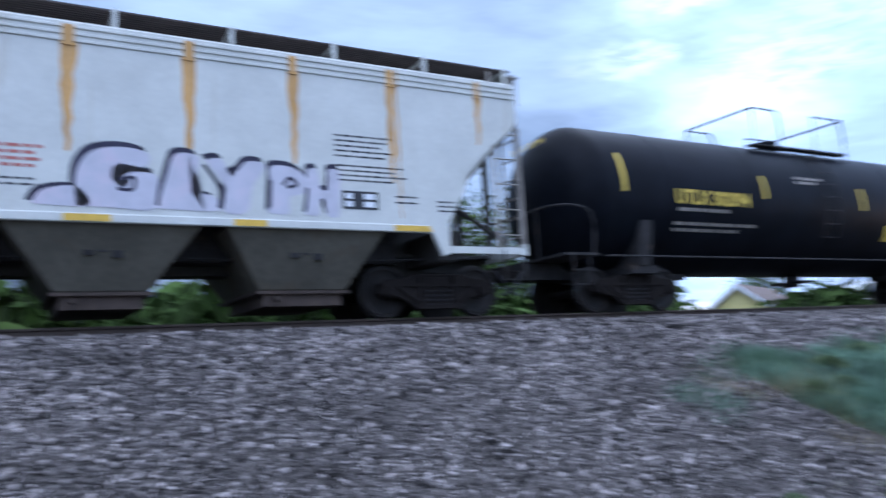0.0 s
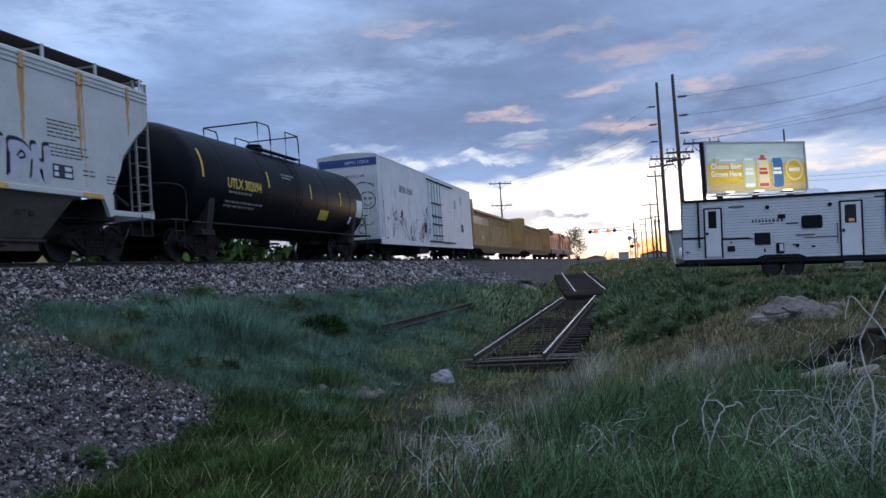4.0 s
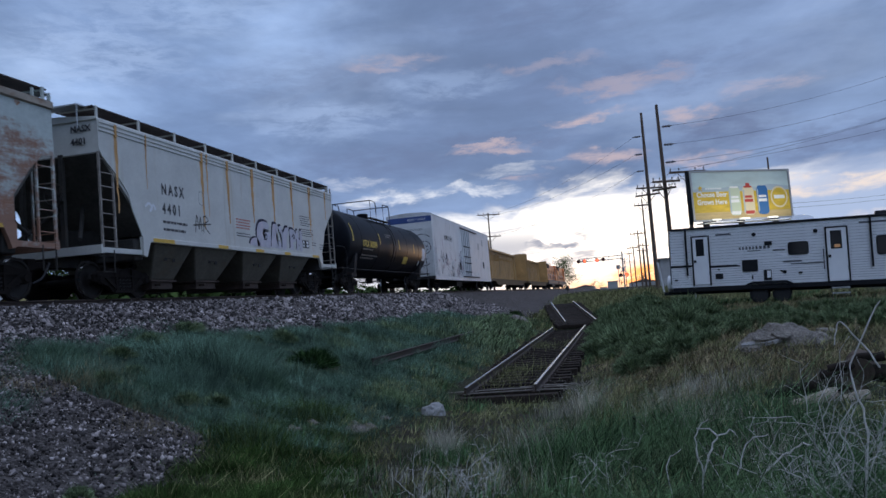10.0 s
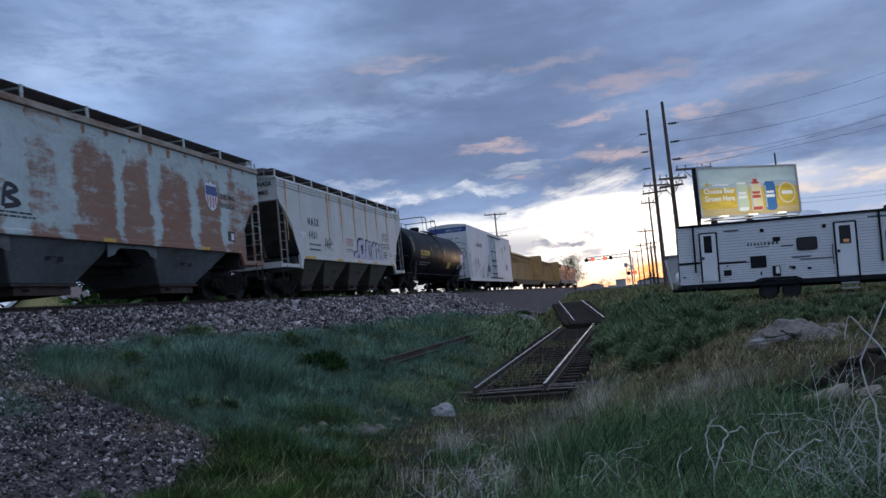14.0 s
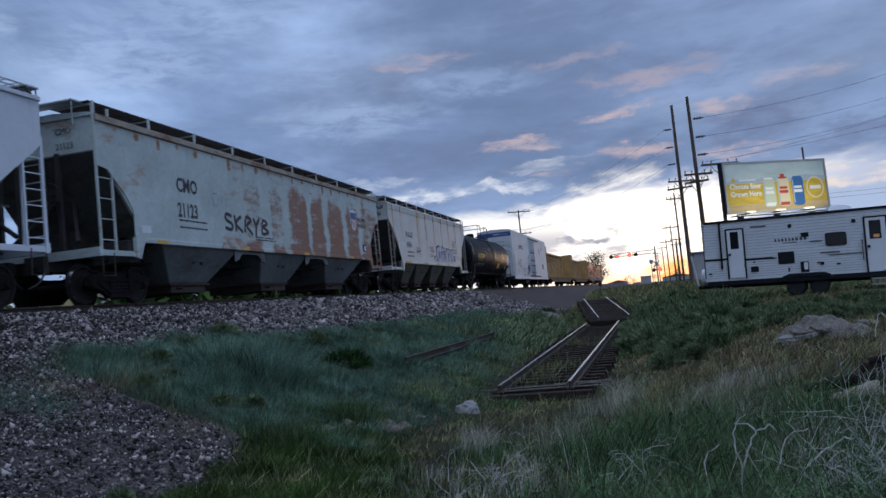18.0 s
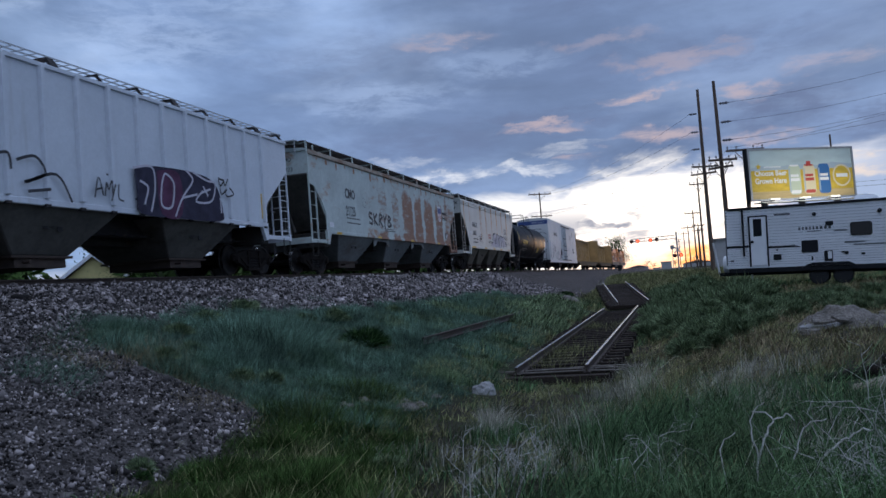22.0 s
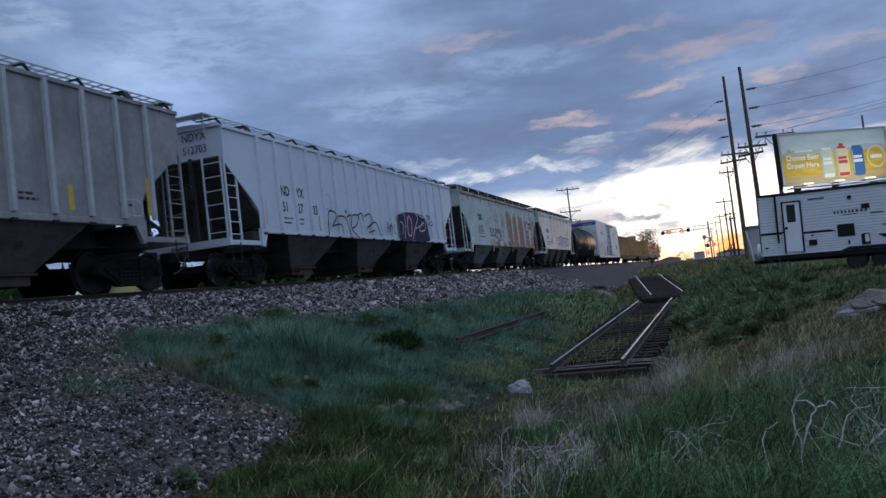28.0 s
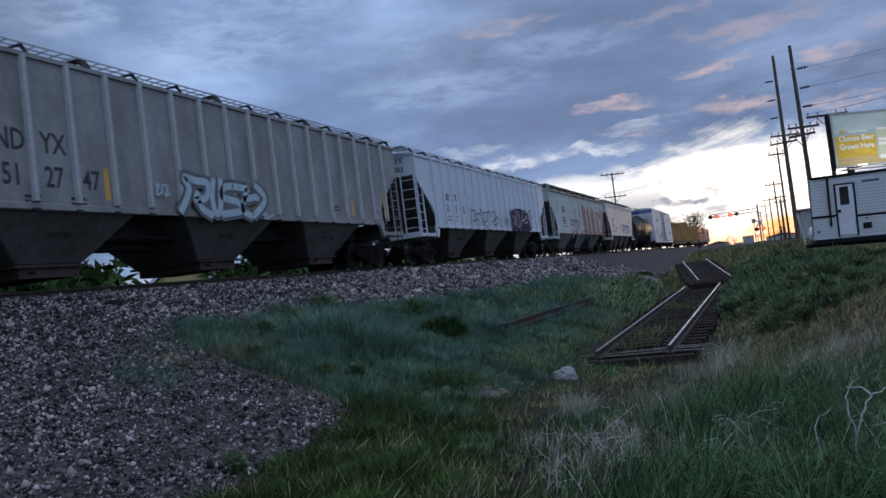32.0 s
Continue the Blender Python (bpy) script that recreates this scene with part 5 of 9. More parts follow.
# ---- reefer ----
def reefer_car(y0, half):
    car = thing("refrigerator_car", "tall white refrigerator car with a blue band and graffiti-stained sides", "refrigerator car", (TRACK_X, y0, RAIL_Z), group="freight cars of the train")
    CARS.append((car, y0))
    X, Z0, Z1 = 1.55, 0.98, 5.12
    bm = bmesh.new()
    box(bm, (-X, -half, Z0), (X, half, Z1))
    bevel(bm, 0.03)
    body = part("body", bm, M["reefer_white"], car)
    bm = bmesh.new()
    slab(bm, [(-X - 0.02, Z1 - 0.02), (X + 0.02, Z1 - 0.02), (X - 0.05, Z1 + 0.05), (0.8, Z1 + 0.14), (0, Z1 + 0.17), (-0.8, Z1 + 0.14), (-X + 0.05, Z1 + 0.05)], 1, -half - 0.01, half + 0.01)
    part("roof", bm, M["reefer_white"], car)
    bm = bmesh.new()
    box(bm, (-X + 0.1, -half - 0.014, 4.62), (X - 0.02, -half + 0.01, 5.0))
    part("blue_band", bm, M["blue_band"], car, "blue band on the end wall")
    lettering("lettering", "ARMN 110654", 0.24, M["white_paint"], car, (-0.1, -half - 0.018, 4.72), (90, 0, 0), 0.85)
    lettering("lettering", "EXCESS HEIGHT CAR", 0.20, M["black_paint"], car, (-0.9, -half - 0.01, 4.05), (90, 0, 0), 0.95)
    lettering("lettering", "ARMN 110654", 0.52, M["black_paint"], car, (X + 0.006, -8.0, 3.55), (90, 0, 90), 0.85)
    for s in (1, -1):
        bm = bmesh.new()
        box(bm, (s * X - 0.08, -half, 0.74), (s * X + 0.015, half, Z0 + 0.02))
        part("side_sill", bm, M["reefer_white"], car, "white sill with chipped edges")
        # plug door with rods
        door = bmesh.new()
        box(door, (s * X - 0.01, -1.6, 1.1), (s * X + 0.06, 1.6, 4.75))
        bevel(door, 0.015)
        d = part("plug_door", door, M["reefer_white"], car)
        for y in (-1.1, -0.4, 0.4, 1.1):
            bm = bmesh.new()
            tube(bm, (s * (X + 0.085), y, 1.1), (s * (X + 0.085), y, 4.75), 0.028, 8)
            part("lock_rod", bm, M["galv"], d)
        for z in (1.4, 2.1, 2.6, 3.4):
            bm = bmesh.new()
            box(bm, (s * (X + 0.05), -1.3, z), (s * (X + 0.12), 1.3, z + 0.07))
            part("door_bar", bm, M["dark_steel"], d)
        for z, nm in ((1.02, "door_track"), (4.80, "door_track")):
            bm = bmesh.new()
            box(bm, (s * X, -2.0, z), (s * (X + 0.09), 5.0, z + 0.07))
            part(nm, bm, M["dark_steel"], car)
        for y, z in ((5.6, 3.5), (7.6, 3.9), (7.6, 1.9), (-3.1, 1.55)):
            bm = bmesh.new()
            box(bm, (s * X, y, z), (s * (X + 0.03), y + 0.5, z + 0.55))
            part("hatch", bm, M["dark_steel"] if z < 3 else M["galv"], car)
        for k in range(15):
            y = -half + 0.6 + k * (2 * half - 1.2) / 14
            if -2.1 < y < 5:
                continue
            bm = bmesh.new()
            box(bm, (s * X - 0.005, y - 0.012, Z0), (s * X + 0.004, y + 0.012, Z1 - 0.05))
            part("panel_seam", bm, M["reefer_white"], car)
        ladder(car, s * (X + 0.05), -half + 0.12, 1.1, 2.9, 0.42, 5, "y", "reefer_white", 0.02)
    ladder(car, 0.98, -half - 0.06, 1.1, 4.3, 0.45, 9, "x", "reefer_white", 0.018, "end_ladder")
    bm = bmesh.new()
    box(bm, (-0.32, -half - 0.9, 0.70), (0.32, half + 0.9, 1.0))
    part("centre_sill", bm, M["dark_steel"], car)
    for s in (1, -1):
        bm = bmesh.new()
        box(bm, (-X, min(s * half, s * (half + 0.22)), 0.80), (X, max(s * half, s * (half + 0.22)), 0.98))
        part("end_sill", bm, M["dark_steel"], car)
        truck(car, s * (half - 2.3))
        coupler(car, s * (half + 0.7), s)
    bm = bmesh.new()
    box(bm, (-1.2, -3.2, 0.35), (1.2, -1.0, 0.72))
    tube(bm, (-0.9, 1.2, 0.55), (-0.9, 3.2, 0.55), 0.25, 14)
    part("underframe_gear", bm, M["dark_steel"], car)
    # scrawl on the end and the side
    bm = bmesh.new()
    y = -half - 0.012
    for cx, cz, r, a0, a1 in ((0.95, 2.9, 0.42, 0, 360), (0.8, 3.1, 0.7, 40, 170), (0.85, 3.0, 0.06, 0, 360), (1.1, 3.0, 0.06, 0, 360), (0.97, 2.85, 0.2, 200, 340), (0.6, 1.9, 0.16, 0, 360), (0.95, 2.0, 0.3, 180, 330), (0.62, 1.5, 0.2, 20, 280)):
        pts = [(cx + r * math.cos(radians(a0 + (a1 - a0) * i / 14)), cz + r * math.sin(radians(a0 + (a1 - a0) * i / 14))) for i in range(15)]
        for (xa, za), (xb, zb) in zip(pts, pts[1:]):
            dx, dz = xb - xa, zb - za
            l = math.hypot(dx, dz) or 1
            nx, nz = -dz / l * 0.022, dx / l * 0.022
            bm.faces.new([bm.verts.new(p) for p in ((xa + nx, y, za + nz), (xb + nx, y, zb + nz), (xb - nx, y, zb - nz), (xa - nx, y, za - nz))])
    part("graffiti", bm, M["black_paint"], car, "black scrawled face")
    rng = random.Random(9)
    for mat, count in (("graf_dark", 26), ("graf_cyan", 12), ("graf_pink", 14)):
        bm = bmesh.new()
        for i in range(count):
            yy = rng.uniform(-half + 0.4, half - 1.0) if mat == "graf_cyan" else rng.uniform(-half + 0.4, -1.8)
            if -1.7 < yy < 1.7:
                yy += 3.6
            zz = rng.uniform(1.2, 2.9)
            pts = [(yy, zz)]
            for k in range(4):
                pts.append((pts[-1][0] + rng.uniform(-0.35, 0.45), pts[-1][1] + rng.uniform(-0.6, 0.5)))
            pts = [(p, max(1.02, q)) for p, q in pts]
            ribbon(bm, curve_points(pts, 4), rng.uniform(0.03, 0.10), X + 0.016, 0, 0.5)
        part("graffiti", bm, M[mat], car, "faded overlapping graffiti strokes")
    return car


reefer_car(55.0, 11.5)


# ---- centre-beam flat cars ----
def beam_car(y0, half):
    car = thing("centre_beam_flat_car", "empty tan centre-beam flat car with tall end bulkheads", "flat car", (TRACK_X, y0, RAIL_Z), group="freight cars of the train")
    CARS.append((car, y0))
    X, Z0, Z1 = 1.4, 1.05, 4.50
    bm = bmesh.new()
    box(bm, (-X, -half, 0.85), (X, half, Z0))
    bevel(bm, 0.02)
    part("deck", bm, M["tan_grime"], car)
    for s in (1, -1):
        bm = bmesh.new()
        slab(bm, [(-half, 0.85), (-half + 2.6, 0.85), (-half + 4.2, 0.48), (half - 4.2, 0.48), (half - 2.6, 0.85), (half, 0.85), (half, 1.08), (-half, 1.08)], 0, s * X - 0.02, s * X + 0.03)
        part("side_sill", bm, M["tan_grime"], car)
        # end bulkhead with posts
        bm = bmesh.new()
        ya, yb = sorted((s * (half - 0.10), s * (half - 0.22)))
        box(bm, (-1.5, ya, Z0), (1.5, yb, 4.68))
        head = part("bulkhead", bm, M["tan_paint"], car)
        for x in (-1.4, -0.7, 0.0, 0.7, 1.4):
            bm = bmesh.new()
            ya, yb = sorted((s * (half - 0.10), s * (half + 0.08)))
            box(bm, (x - 0.06, ya, Z0), (x + 0.06, yb, 4.68))
            part("bulkhead_post", bm, M["tan_paint"], head)
        bm = bmesh.new()
        slab(bm, [(s * (half - 0.22), Z0), (s * (half - 1.9), Z0), (s * (half - 1.9), 4.45), (s * (half - 0.22), 4.62)], 0, -0.14, 0.14)
        part("bulkhead_web", bm, M["tan_paint"], head)
        truck(car, s * (half - 2.2))
        coupler(car, s * (half + 0.45), s)
    # the centre beam: chords, posts, and a web with openings
    bm = bmesh.new()
    box(bm, (-0.20, -half + 0.2, Z1 - 0.22), (0.20, half - 0.2, Z1))
    bevel(bm, 0.02)
    part("top_chord", bm, M["tan_paint"], car)
    n = 30
    step = (2 * half - 3.6) / n
    for i in range(n):
        ya = -half + 1.8 + i * step
        bm = bmesh.new()
        slab(bm, [(ya - 0.07, Z0), (ya + 0.07, Z0), (ya + 0.05, Z1 - 0.2), (ya - 0.05, Z1 - 0.2)], 0, -0.06, 0.06)
        part("beam_post", bm, M["tan_paint"], car)
        y1, y2 = ya + 0.06, ya + step - 0.06
        ym, w = (y1 + y2) / 2, 0.32
        bm = bmesh.new()
        holes = ([(3.25, 3.95)] if i < 16 else [(3.5, 3.7)]) + ([(1.95, 2.25)] if i in (1, 3, 6, 11, 17) else [])
        z = Z0
        for za, zb in sorted(holes):
            box(bm, (-0.012, y1, z), (0.012, y2, za))
            box(bm, (-0.012, y1, za), (0.012, ym - w, zb))
            box(bm, (-0.012, ym + w, za), (0.012, y2, zb))
            z = zb
        box(bm, (-0.012, y1, z), (0.012, y2, Z1 - 0.2))
        part("beam_web", bm, M["tan_paint"], car)
    return car


beam_car(82.5, 15.0)
beam_car(113.95, 15.0)


# ---- locomotive ----
def locomotive(y0, half):
    car = thing("locomotive", "orange and black diesel locomotive with hand rails", "locomotive", (TRACK_X, y0, RAIL_Z))
    CARS.append((car, y0))
    bm = bmesh.new()
    box(bm, (-1.5, -half, 0.78), (1.5, half, 1.5))
    bevel(bm, 0.04)
    part("frame", bm, M["black_paint"], car)
    bm = bmesh.new()
    slab(bm, [(-1.30, 1.5), (1.30, 1.5), (1.30, 3.95), (1.0, 4.4), (-1.0, 4.4), (-1.30, 3.95)], 1, -half + 0.7, half - 5.4)
    hood = part("hood", bm, M["loco_orange"], car, "orange engine hood")
    for i in range(10):
        y = -half + 2.0 + i * 1.3
        bm = bmesh.new()
        box(bm, (1.295, y, 1.7), (1.32, y + 1.0, 3.4))
        part("hood_door", bm, M["loco_orange"] if i % 3 else M["dark_steel"], hood)
    bm = bmesh.new()
    box(bm, (-1.36, -half + 1.2, 3.6), (1.36, -half + 5.2, 4.45))
    bevel(bm, 0.06)
    part("radiator", bm, M["dark_steel"], car)
    bm = bmesh.new()
    slab(bm, [(half - 5.4, 1.5), (half - 2.6, 1.5), (half - 2.6, 3.6), (half - 3.0, 4.4), (half - 5.4, 4.4)], 0, -1.5, 1.5)
    cab = part("cab", bm, M["loco_orange"], car)
    for s in (1, -1):
        for y in (half - 5.0, half - 3.9):
            bm = bmesh.new()
            box(bm, (min(s * 1.49, s * 1.52), y, 2.75), (max(s * 1.49, s * 1.52), y + 0.8, 3.75))
            part("cab_window", bm, M["black_paint"], cab)
    bm = bmesh.new()
    box(bm, (-0.9, half - 2.6, 1.5), (0.9, half - 0.9, 2.9))
    bevel(bm, 0.08)
    part("nose", bm, M["loco_orange"], car)
    bm = bmesh.new()
    box(bm, (-1.4, -3.0, 0.35), (1.4, 3.0, 1.05))
    bevel(bm, 0.12)
    part("fuel_tank", bm, M["black_paint"], car)
    for s in (1, -1):
        for i in range(9):
            y = -half + 0.3 + i * (2 * half - 0.6) / 8
            bm = bmesh.new()
            tube(bm, (s * 1.46, y, 1.5), (s * 1.46, y, 2.5), 0.02, 6)
            part("stanchion", bm, M["galv"], car)
        bm = bmesh.new()
        tube(bm, (s * 1.46, -half + 0.3, 2.5), (s * 1.46, half - 5.4, 2.5), 0.02, 6)
        part("handrail", bm, M["galv"], car)
        truck(car, s * (half - 3.6))
        coupler(car, s * (half + 0.4), s)
    bm = bmesh.new()
    for k in range(2):
        tube(bm, (-0.3 + 0.6 * k, half - 3.2, 4.4), (-0.3 + 0.6 * k, half - 2.6, 4.55), 0.05, 8)
    part("horn", bm, M["dark_steel"], car)
    return car


locomotive(141.5, 11.2)
locomotive(165.4, 11.2)

# ---- paint and rust on the hopper cars ----
HOPPERS = [c for c, _ in CARS if c.name.startswith("covered_hopper")]


def stroke_part(car, name, strokes, width, material, x=1.616, label=""):
    bm = bmesh.new()
    for pts in strokes:
        ribbon(bm, curve_points(pts, 5), width, x)
    return part(name, bm, M[material], car, label)


def outline_part(car, name, loops, material, x, label=""):
    bm = bmesh.new()
    for pts in loops:
        q = curve_points(list(pts) + [pts[0]], 4)[:-1]
        slab(bm, q, 0, x - 0.002, x)
    bmesh.ops.triangulate(bm, faces=[f for f in bm.faces if len(f.verts) > 4])
    return part(name, bm, M[material], car, label)


def shift(pts, y, z, s=1.0, sz=None):
    return [(y + p * s, z + q * (sz or s)) for p, q in pts]


def paint_white_hopper(car, y0=16.82):
    o = lambda y: y - y0
    # bubble letters, drawn in a box 4.3 wide and 1 high
    letters = [
        [(0.55, 0.0), (0.55, 0.55), (0.75, 0.9), (1.15, 1.0), (1.5, 0.92), (1.45, 0.68), (1.1, 0.72), (1.0, 0.5), (1.15, 0.32), (1.25, 0.45), (1.1, 0.55), (1.6, 0.56), (1.6, 0.0), (1.1, -0.02)],
        [(1.62, 0.0), (1.75, 0.55), (1.88, 0.95), (2.22, 0.92), (2.16, 0.55), (2.10, 0.30), (2.42, 0.26), (2.48, 0.0)],
        [(2.30, 0.88), (2.55, 0.92), (2.70, 0.62), (2.92, 0.90), (3.22, 0.86), (3.02, 0.45), (2.92, 0.0), (2.58, 0.0), (2.60, 0.42)],
        [(3.25, 0.0), (3.3, 0.5), (3.3, 0.84), (3.65, 0.86), (3.9, 0.66), (3.85, 0.4), (3.6, 0.3), (3.58, 0.0)],
        [(3.85, 0.0), (3.92, 0.45), (3.9, 0.82), (4.08, 0.84), (4.12, 0.5), (4.25, 0.5), (4.25, 0.84), (4.45, 0.84), (4.45, 0.4), (4.42, 0.0), (4.22, 0.0), (4.2, 0.28), (4.1, 0.28), (4.08, 0.0)],
        [(0.0, 0.0), (0.1, 0.2), (0.35, 0.3), (0.6, 0.28), (0.7, 0.0)]]
    place = lambda pts, dy=0.0, dz=0.0: shift(pts, o(16.62) + dy, 1.60 + dz, 0.985, 0.86)
    outline_part(car, "graffiti_shadow", [place([(a + (a - 2.2) * 0.012, b + (0.04 if b > 0.4 else 0)) for a, b in l], -0.055, 0.045) for l in letters], "graf_dark", 1.6155, "dark graffiti shadow")
    outline_part(car, "graffiti_fill", [place(l) for l in letters], "graf_fill", 1.6205, "pale lilac bubble graffiti")
    stroke_part(car, "graffiti_outline", [place([(1.1, 0.45), (1.3, 0.5), (1.28, 0.3), (1.08, 0.3)]), place([(3.5, 0.52), (3.62, 0.66), (3.72, 0.54), (3.56, 0.48)]), place([(1.62, 0.05), (1.66, 0.4)]), place([(2.50, 0.05), (2.52, 0.40), (2.28, 0.80)]), place([(3.28, 0.1), (3.3, 0.6)]), place([(3.86, 0.1), (3.9, 0.5)])], 0.05, "graf_dark", 1.6225)
    for y, z0, w in ((9.75, 2.0, 0.10), (11.0, 2.75, 0.05), (13.8, 1.9, 0.12), (14.1, 2.3, 0.06), (15.35, 2.2, 0.13), (17.05, 2.35, 0.17), (18.68, 2.3, 0.16), (20.28, 2.4, 0.14), (21.98, 2.2, 0.13), (22.1, 1.6, 0.04), (23.72, 3.0, 0.10)):
        bm = bmesh.new()
        n = 10
        rng = random.Random(int(y * 10))
        pts = [(o(y) + rng.uniform(-0.02, 0.02), 3.92 - (3.92 - z0) * i / n) for i in range(n + 1)]
        left, right = [], []
        for i, (a, b) in enumerate(pts):
            k = 1.5 * w * (1.0 - 0.7 * i / n) * rng.uniform(0.7, 1.15) / 2
            left.append(bm.verts.new((1.6145, a - k, b)))
            right.append(bm.verts.new((1.6145, a + k, b)))
        for i in range(n):
            bm.faces.new((left[i], left[i + 1], right[i + 1], right[i]))
        part("rust_run", bm, M["rust_run"], car, "orange rust run below the roof edge")
        bm = bmesh.new()
        box(bm, (1.601, o(y) - w * 0.45, 3.86), (1.639, o(y) + w * 0.45, 4.16))
        part("rust_stain", bm, M["rust_run"], car)
    for y, w in ((11.1, 1.0), (14.5, 0.6), (17.0, 0.6), (19.3, 0.5), (21.95, 0.95)):
        panel(y, 1.385, w, 0.10, "sill_yellow", "reflective_strip", 0.034)(car, 1.6, y0)
    bars([(20.95, 2.92 - i * 0.085, 1.0 - 0.1 * (i % 3), 0.03) for i in range(5)] + [(20.95, 2.42 - i * 0.08, 1.25 - 0.2 * (i % 2), 0.03) for i in range(4)] + [(22.0, 1.95 - 0.1 * i, 0.4, 0.03) for i in range(2)] + [(22.8, 1.9 - 0.08 * i, 0.35, 0.03) for i in range(3)])(car, 1.6, y0)
    bars([(11.62, 1.92, 1.2, 0.07), (11.62, 1.72, 1.1, 0.07)])(car, 1.6, y0)
    bars([(15.75, 2.36 - i * 0.09, 1.0 - 0.1 * (i % 2), 0.045) for i in range(4)], "red_paint")(car, 1.6, y0)
    bars([(15.75, 1.92, 0.9, 0.03), (15.75, 1.84, 0.95, 0.03)])(car, 1.6, y0)
    panel(21.05, 1.72, 0.62, 0.30, "black_paint", "data_plate", 0.018)(car, 1.6, y0)
    for k in range(2):
        panel(21.42, 1.76 + 0.13 * k, 0.2, 0.09, "white_paint", "data_label", 0.022)(car, 1.6, y0)
        panel(21.1, 1.76 + 0.13 * k, 0.12, 0.09, "white_paint", "data_label", 0.022)(car, 1.6, y0)
    stroke_part(car, "graffiti_tag", [shift([(0, 0), (0.1, 0.5), (0.2, 0.1), (0.3, 0.45), (0.35, 0.05)], o(13.25), 1.78), shift([(0.45, 0), (0.5, 0.5), (0.75, 0.4), (0.5, 0.25), (0.8, 0.0)], o(13.25), 1.78), shift([(-0.1, 0.2), (0.9, 0.3)], o(13.25), 1.78)], 0.035, "under_grey", label="faded grey tag")
    stroke_part(car, "paint_smudge", [shift([(0, 0.1), (0.15, 0.2), (0.3, 0.1), (0.2, 0.0), (0.35, 0.18), (0.45, 0.05)], o(10.85), 2.18)], 0.07, "white_paint")
    stroke_part(car, "stencil_box", [[(o(13.55), 2.62), (o(13.8), 2.62), (o(13.8), 2.95), (o(13.55), 2.95), (o(13.55), 2.62)]], 0.012, "black_paint")
    lettering("lettering", "NASX", 0.22, M["black_paint"], car, (0.86, -7.70, 3.94), (90, 0, 0), 0.95, 0.006)
    lettering("lettering", "4401", 0.22, M["black_paint"], car, (0.86, -7.70, 3.64), (90, 0, 0), 0.95, 0.006)


def paint_rusty_hopper(car, y0=-1.75):
    o = lambda y: y - y0
    rng = random.Random(21)
    for y in np.arange(-10.4, 7.2, 0.85):
        bm = bmesh.new()
        l = rng.uniform(0.06, 0.32)
        ribbon(bm, [(o(float(y)), 4.03), (o(float(y)) + rng.uniform(-0.05, 0.05), 4.03 - l * 0.5), (o(float(y)), 4.03 - l)], rng.uniform(0.05, 0.24), 1.6148, 0, 0.3)
        part("rust_run", bm, M["rust_scale"], car)
    # emblem as a plain shield
    sh = [(0, 0.60), (0.06, 0.68), (0.18, 0.66), (0.3, 0.74), (0.42, 0.66), (0.54, 0.68), (0.6, 0.60), (0.6, 0.25), (0.5, 0.05), (0.3, -0.06), (0.1, 0.05), (0, 0.25)]
    outline = shift(sh, o(4.15), 2.62, 1.12)
    bm = bmesh.new()
    slab(bm, outline, 0, 1.616, 1.62)
    shield = part("shield_emblem", bm, M["white_paint"], car, "shield emblem, blue over red stripes")
    bm = bmesh.new()
    box(bm, (1.618, o(4.18), 3.02), (1.6225, o(4.80), 3.30))
    part("shield_top", bm, M["blue_band"], shield)
    for k in range(4):
        bm = bmesh.new()
        box(bm, (1.618, o(4.22) + k * 0.15, 2.66 if k in (1, 2) else 2.75), (1.6225, o(4.29) + k * 0.15, 3.0))
        part("shield_stripe", bm, M["red_paint"], shield)
    for k, t in enumerate(("BUILDING", "AMERICA")):
        lettering("lettering", t, 0.24, M["black_paint"], car, (1.618, o(4.98), 2.98 - 0.27 * k), (90, 0, 90), 0.85)
    lettering("lettering", "CMO", 0.21, M["black_paint"], car, (0.55, -9.28, 3.86), (90, 0, 0), 0.9)
    lettering("lettering", "21123", 0.21, M["black_paint"], car, (0.55, -9.28, 3.52), (90, 0, 0), 0.9)
    bars([(-8.0, 2.02, 1.3, 0.05), (-8.0, 1.84, 1.3, 0.05), (-4.0, 1.72, 1.3, 0.04), (-4.0, 1.80, 1.2, 0.04)])(car, 1.6, y0)
    panel(5.3, 1.72, 0.42, 0.30, "black_paint", "data_plate", 0.018)(car, 1.6, y0)
    panel(5.5, 1.76, 0.16, 0.20, "white_paint", "data_label", 0.022)(car, 1.6, y0)
    panel(-9.6, 1.62, 0.36, 0.18, "white_paint", "data_label")(car, 1.6, y0)
    stroke_part(car, "stencil_box", [[(o(-6.3), 2.6), (o(-6.05), 2.6), (o(-6.05), 2.9), (o(-6.3), 2.9), (o(-6.3), 2.6)]], 0.012, "black_paint")
    tag = [[(0.35, 0.55), (0.1, 0.6), (0.05, 0.4), (0.35, 0.25), (0.3, 0.05), (0.0, 0.1)], [(0.5, 0.6), (0.55, 0.0)], [(0.85, 0.6), (0.55, 0.3), (0.9, 0.0)], [(1.0, 0.0), (1.1, 0.58), (1.38, 0.48), (1.12, 0.28), (1.42, -0.05)],
           [(1.5, 0.6), (1.65, 0.35), (1.85, 0.62), (1.65, 0.3), (1.6, -0.15)], [(1.95, 0.0), (2.05, 0.55), (2.3, 0.45), (2.05, 0.3), (2.35, 0.12), (1.98, 0.0)]]
    stroke_part(car, "graffiti_tag", [shift(s, o(-5.75), 1.92, 1.12, 0.8) for s in tag], 0.105, "black_paint", label="black sprayed tag")
